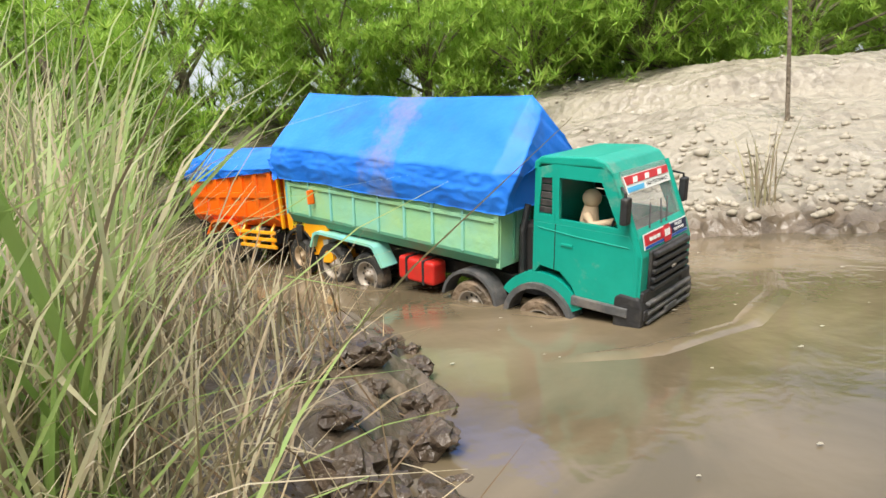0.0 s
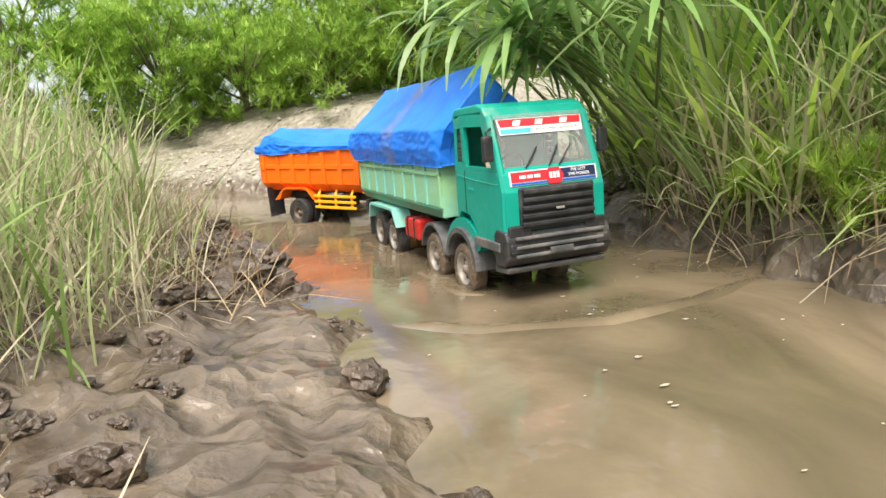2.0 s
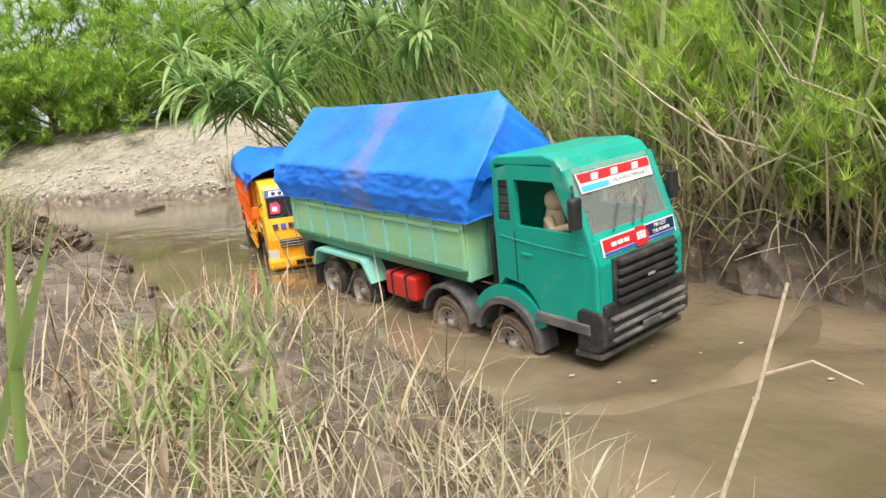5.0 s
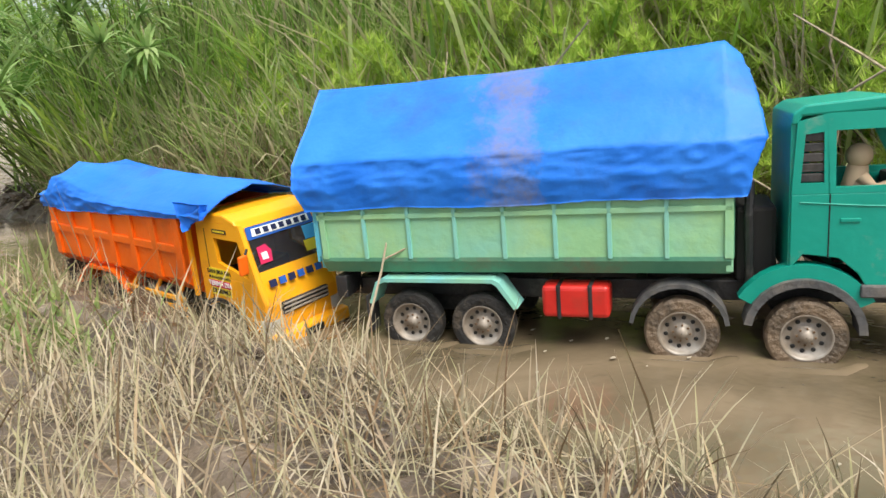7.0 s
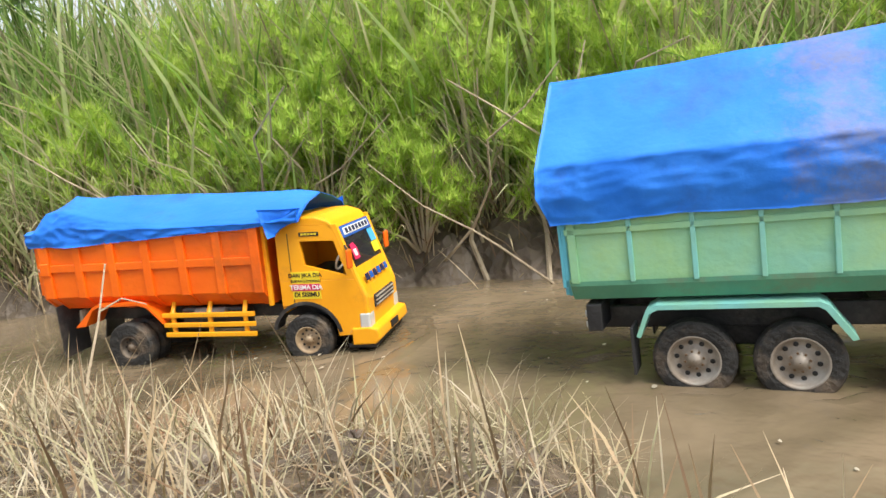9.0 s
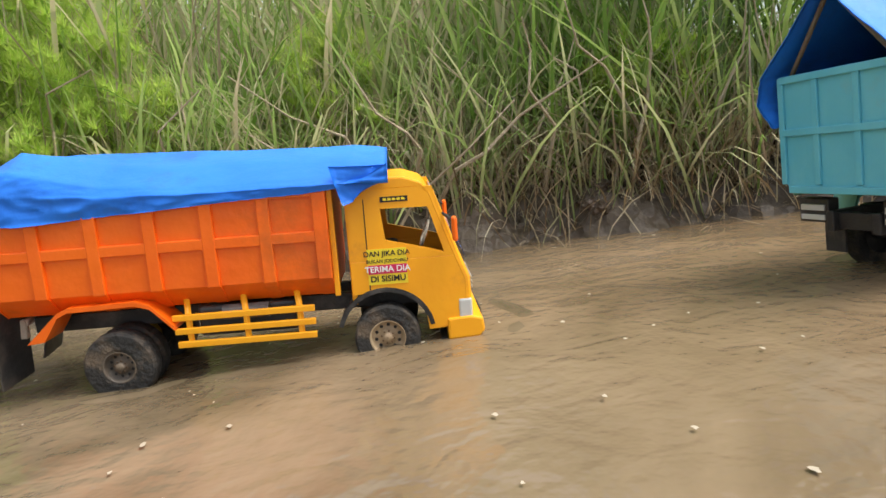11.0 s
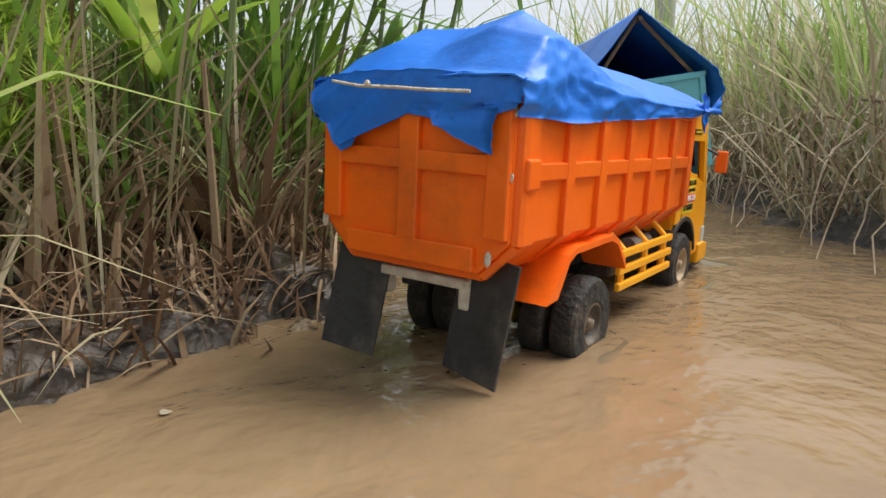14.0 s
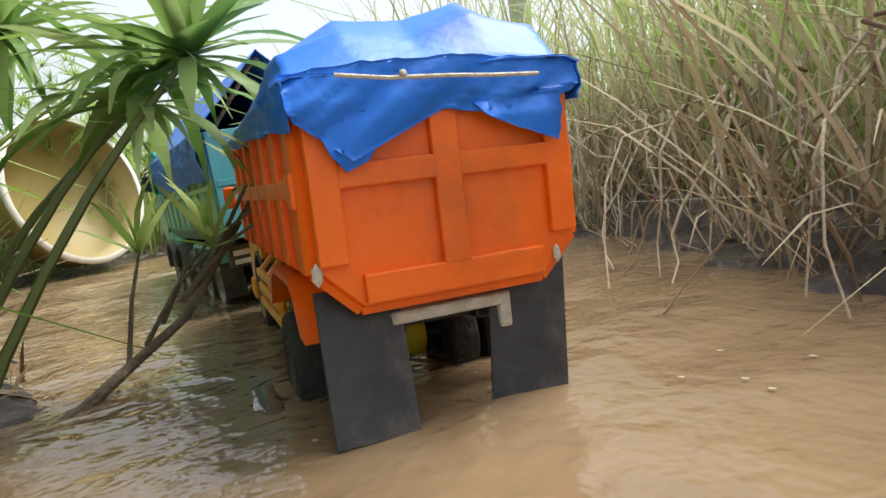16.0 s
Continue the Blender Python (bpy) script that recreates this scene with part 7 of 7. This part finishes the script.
r = random.Random(71)
for k in range(58):
    x, y = r.uniform(0.72, 1.75), 0
    y = -6.30 - (x - 0.8) * 0.75 - r.uniform(0.02, 0.2)
    a, n = r.uniform(0.9, 2.6), r.uniform(0.18, 0.42)
    z = height(x, y)
    pts = []
    for q in range(8):
        s = q / 7
        arc = 0.10 * math.sin(s * math.pi) * r.uniform(0.5, 1.2)
        pts.append((x + math.cos(a + 0.5 * s) * n * (1.2 * s - 0.4) + r.uniform(-0.012, 0.012), y + math.sin(a + 0.5 * s) * n * (1.2 * s - 0.4) + r.uniform(-0.012, 0.012), max(0.003, (z + 0.24) * (1 - s) ** 1.4 + arc * (k % 2))))
    tagged(part("fallen_reed", rod(pts, r.uniform(0.0018, 0.004), 6, None, 0.0012), M["twig" if k % 3 else "dry_culm"]), "dry reed stem leaning into the water", "reed", "fallen reeds at the bank")
for k in range(7):
    x, y = r.uniform(0.90, 1.02), r.uniform(-1.3, -0.3)
    a = math.pi + r.uniform(-0.9, 0.9)
    n = r.uniform(0.10, 0.2)
    pts = [(x + 0.16, y, height(x + 0.16, y) + 0.10), (x + 0.05, y, 0.11), (x + math.cos(a) * n * 0.4, y + math.sin(a) * n * 0.4, 0.05), (x + math.cos(a) * n * 0.8, y + math.sin(a) * n * 0.8, 0.0)]
    tagged(part("fallen_reed", rod(pts, r.uniform(0.0013, 0.0026), 5, None, 0.001), M["twig"]), "dry reed stem leaning into the water", "reed", "fallen reeds at the bank")



# ---- broad grass blades close to the camera's way ----
def broad_blade(length, wide, arc, mat):
    """A long leaf along z with a folded midrib, its tip at the origin."""
    bm = bmesh.new()
    last = None
    for k in range(13):
        q = k / 12
        w = wide * min(1.0, 0.06 + 2.6 * q) * 0.5
        x = arc * (1 - q) ** 2
        ring = [bm.verts.new((x + w * 0.35, -w, -length * q)), bm.verts.new((x, 0, -length * q)), bm.verts.new((x + w * 0.35, w, -length * q))]
        if last:
            for a in (0, 1):
                bm.faces.new((last[a], last[a + 1], ring[a + 1], ring[a]))
        last = ring
    return part("broad_grass", finish(bm, True), mat)


def along(tip, way, spin=0.0):
    """A pose at tip whose z runs along way."""
    z = Vector(way).normalized()
    x = z.orthogonal().normalized()
    return Matrix.Translation(tip) @ Matrix((x, z.cross(x), z)).transposed().to_4x4() @ Matrix.Rotation(spin, 4, "Z")


for root, tip, wide in [
    ((-0.048, -1.887, 0.153), (-0.027, -1.904, 0.322), 0.0085),
    ((-0.071, -1.858, 0.139), (-0.001, -1.939, 0.321), 0.0080),
    ((-0.083, -1.854, 0.172), (-0.034, -1.890, 0.315), 0.0070),
]:
    way = Vector(tip) - Vector(root)
    blade = broad_blade(way.length, wide, 0.0, M["grass"])
    blade.matrix_basis = along(tip, way, 1.2)
    tagged(blade, "broad green grass blade on the near bank", "grass blade", "broad blades on the near bank")
swaying = tagged(broad_blade(0.42, 0.017, 0.006, M["grass"]), "broad green grass blade swaying beside the bank", "grass blade", "broad blades on the near bank")
SWAY_ROWS = [
    (9.5, (-0.094, -3.094, 0.248), (0.735, -0.311, 0.602)),
    (9.6, (-0.105, -3.083, 0.244), (0.737, -0.335, 0.587)),
    (9.7, (-0.111, -3.080, 0.244), (0.705, -0.465, 0.535)),
    (9.8, (-0.117, -3.082, 0.234), (0.679, -0.609, 0.411)),
    (9.9, (-0.126, -3.051, 0.227), (0.639, -0.721, 0.270)),
    (10.0, (-0.117, -3.043, 0.293), (0.392, -0.814, 0.429)),
    (10.1, (-0.112, -3.013, 0.354), (0.414, -0.407, 0.814)),
    (10.2, (-0.130, -3.027, 0.261), (0.493, -0.757, 0.428)),
]

# ---- wakes: low swells of the same water that travel with the trucks ----
def swell(name, line, wide, tall, parent, label=""):
    """A low smooth ridge of water along a line of (x, y) points."""
    p = np.array(line, float)
    s = np.linspace(0, len(p) - 1, (len(p) - 1) * 8 + 1)
    i = np.clip(s.astype(int), 0, len(p) - 2)
    q = p[i] * (1 - (s - i))[:, None] + p[i + 1] * (s - i)[:, None]
    d = np.gradient(q, axis=0)
    nrm = np.stack([-d[:, 1], d[:, 0]], -1) / (np.linalg.norm(d, axis=1)[:, None] + 1e-9)
    u = np.linspace(-1, 1, 11)
    fade = np.clip(np.minimum(np.arange(len(q)), np.arange(len(q))[::-1]) / (0.3 * len(q)), 0, 1)
    co = np.stack([q[:, None, 0] + nrm[:, None, 0] * u * wide, q[:, None, 1] + nrm[:, None, 1] * u * wide,
                   -0.005 + (0.005 + tall * (1 + 0.12 * np.sin(np.arange(len(q)) * 0.5))[:, None]) * (np.cos(u * math.pi / 2) ** 2) * fade[:, None]], -1)
    n, m = len(q), len(u)
    k = np.arange((n - 1) * (m - 1))
    a = (k // (m - 1)) * m + k % (m - 1)
    ob = raw_mesh(name, co.reshape(-1, 3), np.stack([a, a + 1, a + m + 1, a + m], -1), M["water"], True)
    ob.parent = parent
    return ob


def wake(label, hubs, half, bow):
    w = empty("wake", label, "wake", "wakes round the trucks")
    swell("bow_wave", bow, 0.055, 0.0026, w)
    for x in hubs:
        for s in (-1, 1):
            swell("wheel_swell", [(x - 0.09, s * (half + 0.012)), (x - 0.03, s * (half + 0.026)), (x + 0.04, s * (half + 0.024)), (x + 0.075, s * (half - 0.01)), (x + 0.07, s * (half - 0.04))], 0.030, 0.0016, w)
    return w


green_wake = wake("low brown bow wave and wheel swells round the truck", (0.0, 0.116, 0.4, 0.553), 0.105, [(0.45, -0.42), (0.66, -0.33), (0.80, -0.18), (0.87, 0.0), (0.86, 0.2), (0.80, 0.4), (0.70, 0.6)])
orange_wake = wake("low brown wheel swells round the truck", (-0.037, 0.312), 0.10, [(0.36, -0.2), (0.48, -0.12), (0.52, 0.0), (0.48, 0.12), (0.36, 0.2)])


# ---- what moves ----
def spun(rows, t):
    """Turn of a rolling wheel at t, in degrees, from the way the truck has gone."""
    way, last = 0.0, rows[0]
    for r in rows[1:]:
        if r[0] <= t:
            way += math.hypot(r[1] - last[1], r[2] - last[2])
            last = r
        else:
            way += math.hypot(r[1] - last[1], r[2] - last[2]) * (t - last[0]) / (r[0] - last[0])
            break
    return math.degrees(way / 0.05)


def motions():
    sway = [(t, along(tip, way)) for t, tip, way in SWAY_ROWS]
    walk(swaying, [(t, sway[0][1]) for t in (0.0, 5.0, 8.5, 9.2, 9.4)] + sway + [(t, sway[-1][1]) for t in (10.3, 10.5, 11.5, 16.0)])
    walk(green, [(r[0], body_pose(*r[1:])) for r in GREEN_ROWS])
    walk(orange, [(r[0], body_pose(*r[1:])) for r in ORANGE_ROWS])
    walk(green_wake, [(r[0], body_pose(r[1], r[2], 0, r[4], 0, 0)) for r in GREEN_ROWS])
    walk(orange_wake, [(r[0], body_pose(r[1], r[2], 0, r[4], 0, 0)) for r in ORANGE_ROWS])
    for rows, wheels in ((GREEN_ROWS, green_wheels), (ORANGE_ROWS, orange_wheels)):
        turns = [(k / 10, spun(rows, k / 10)) for k in range(161)]
        for w in wheels:
            seat = Matrix.Translation(w.matrix_basis.translation)
            walk(w, [(t, seat @ Matrix.Rotation(radians(a), 4, "Y")) for t, a in turns])


motions()
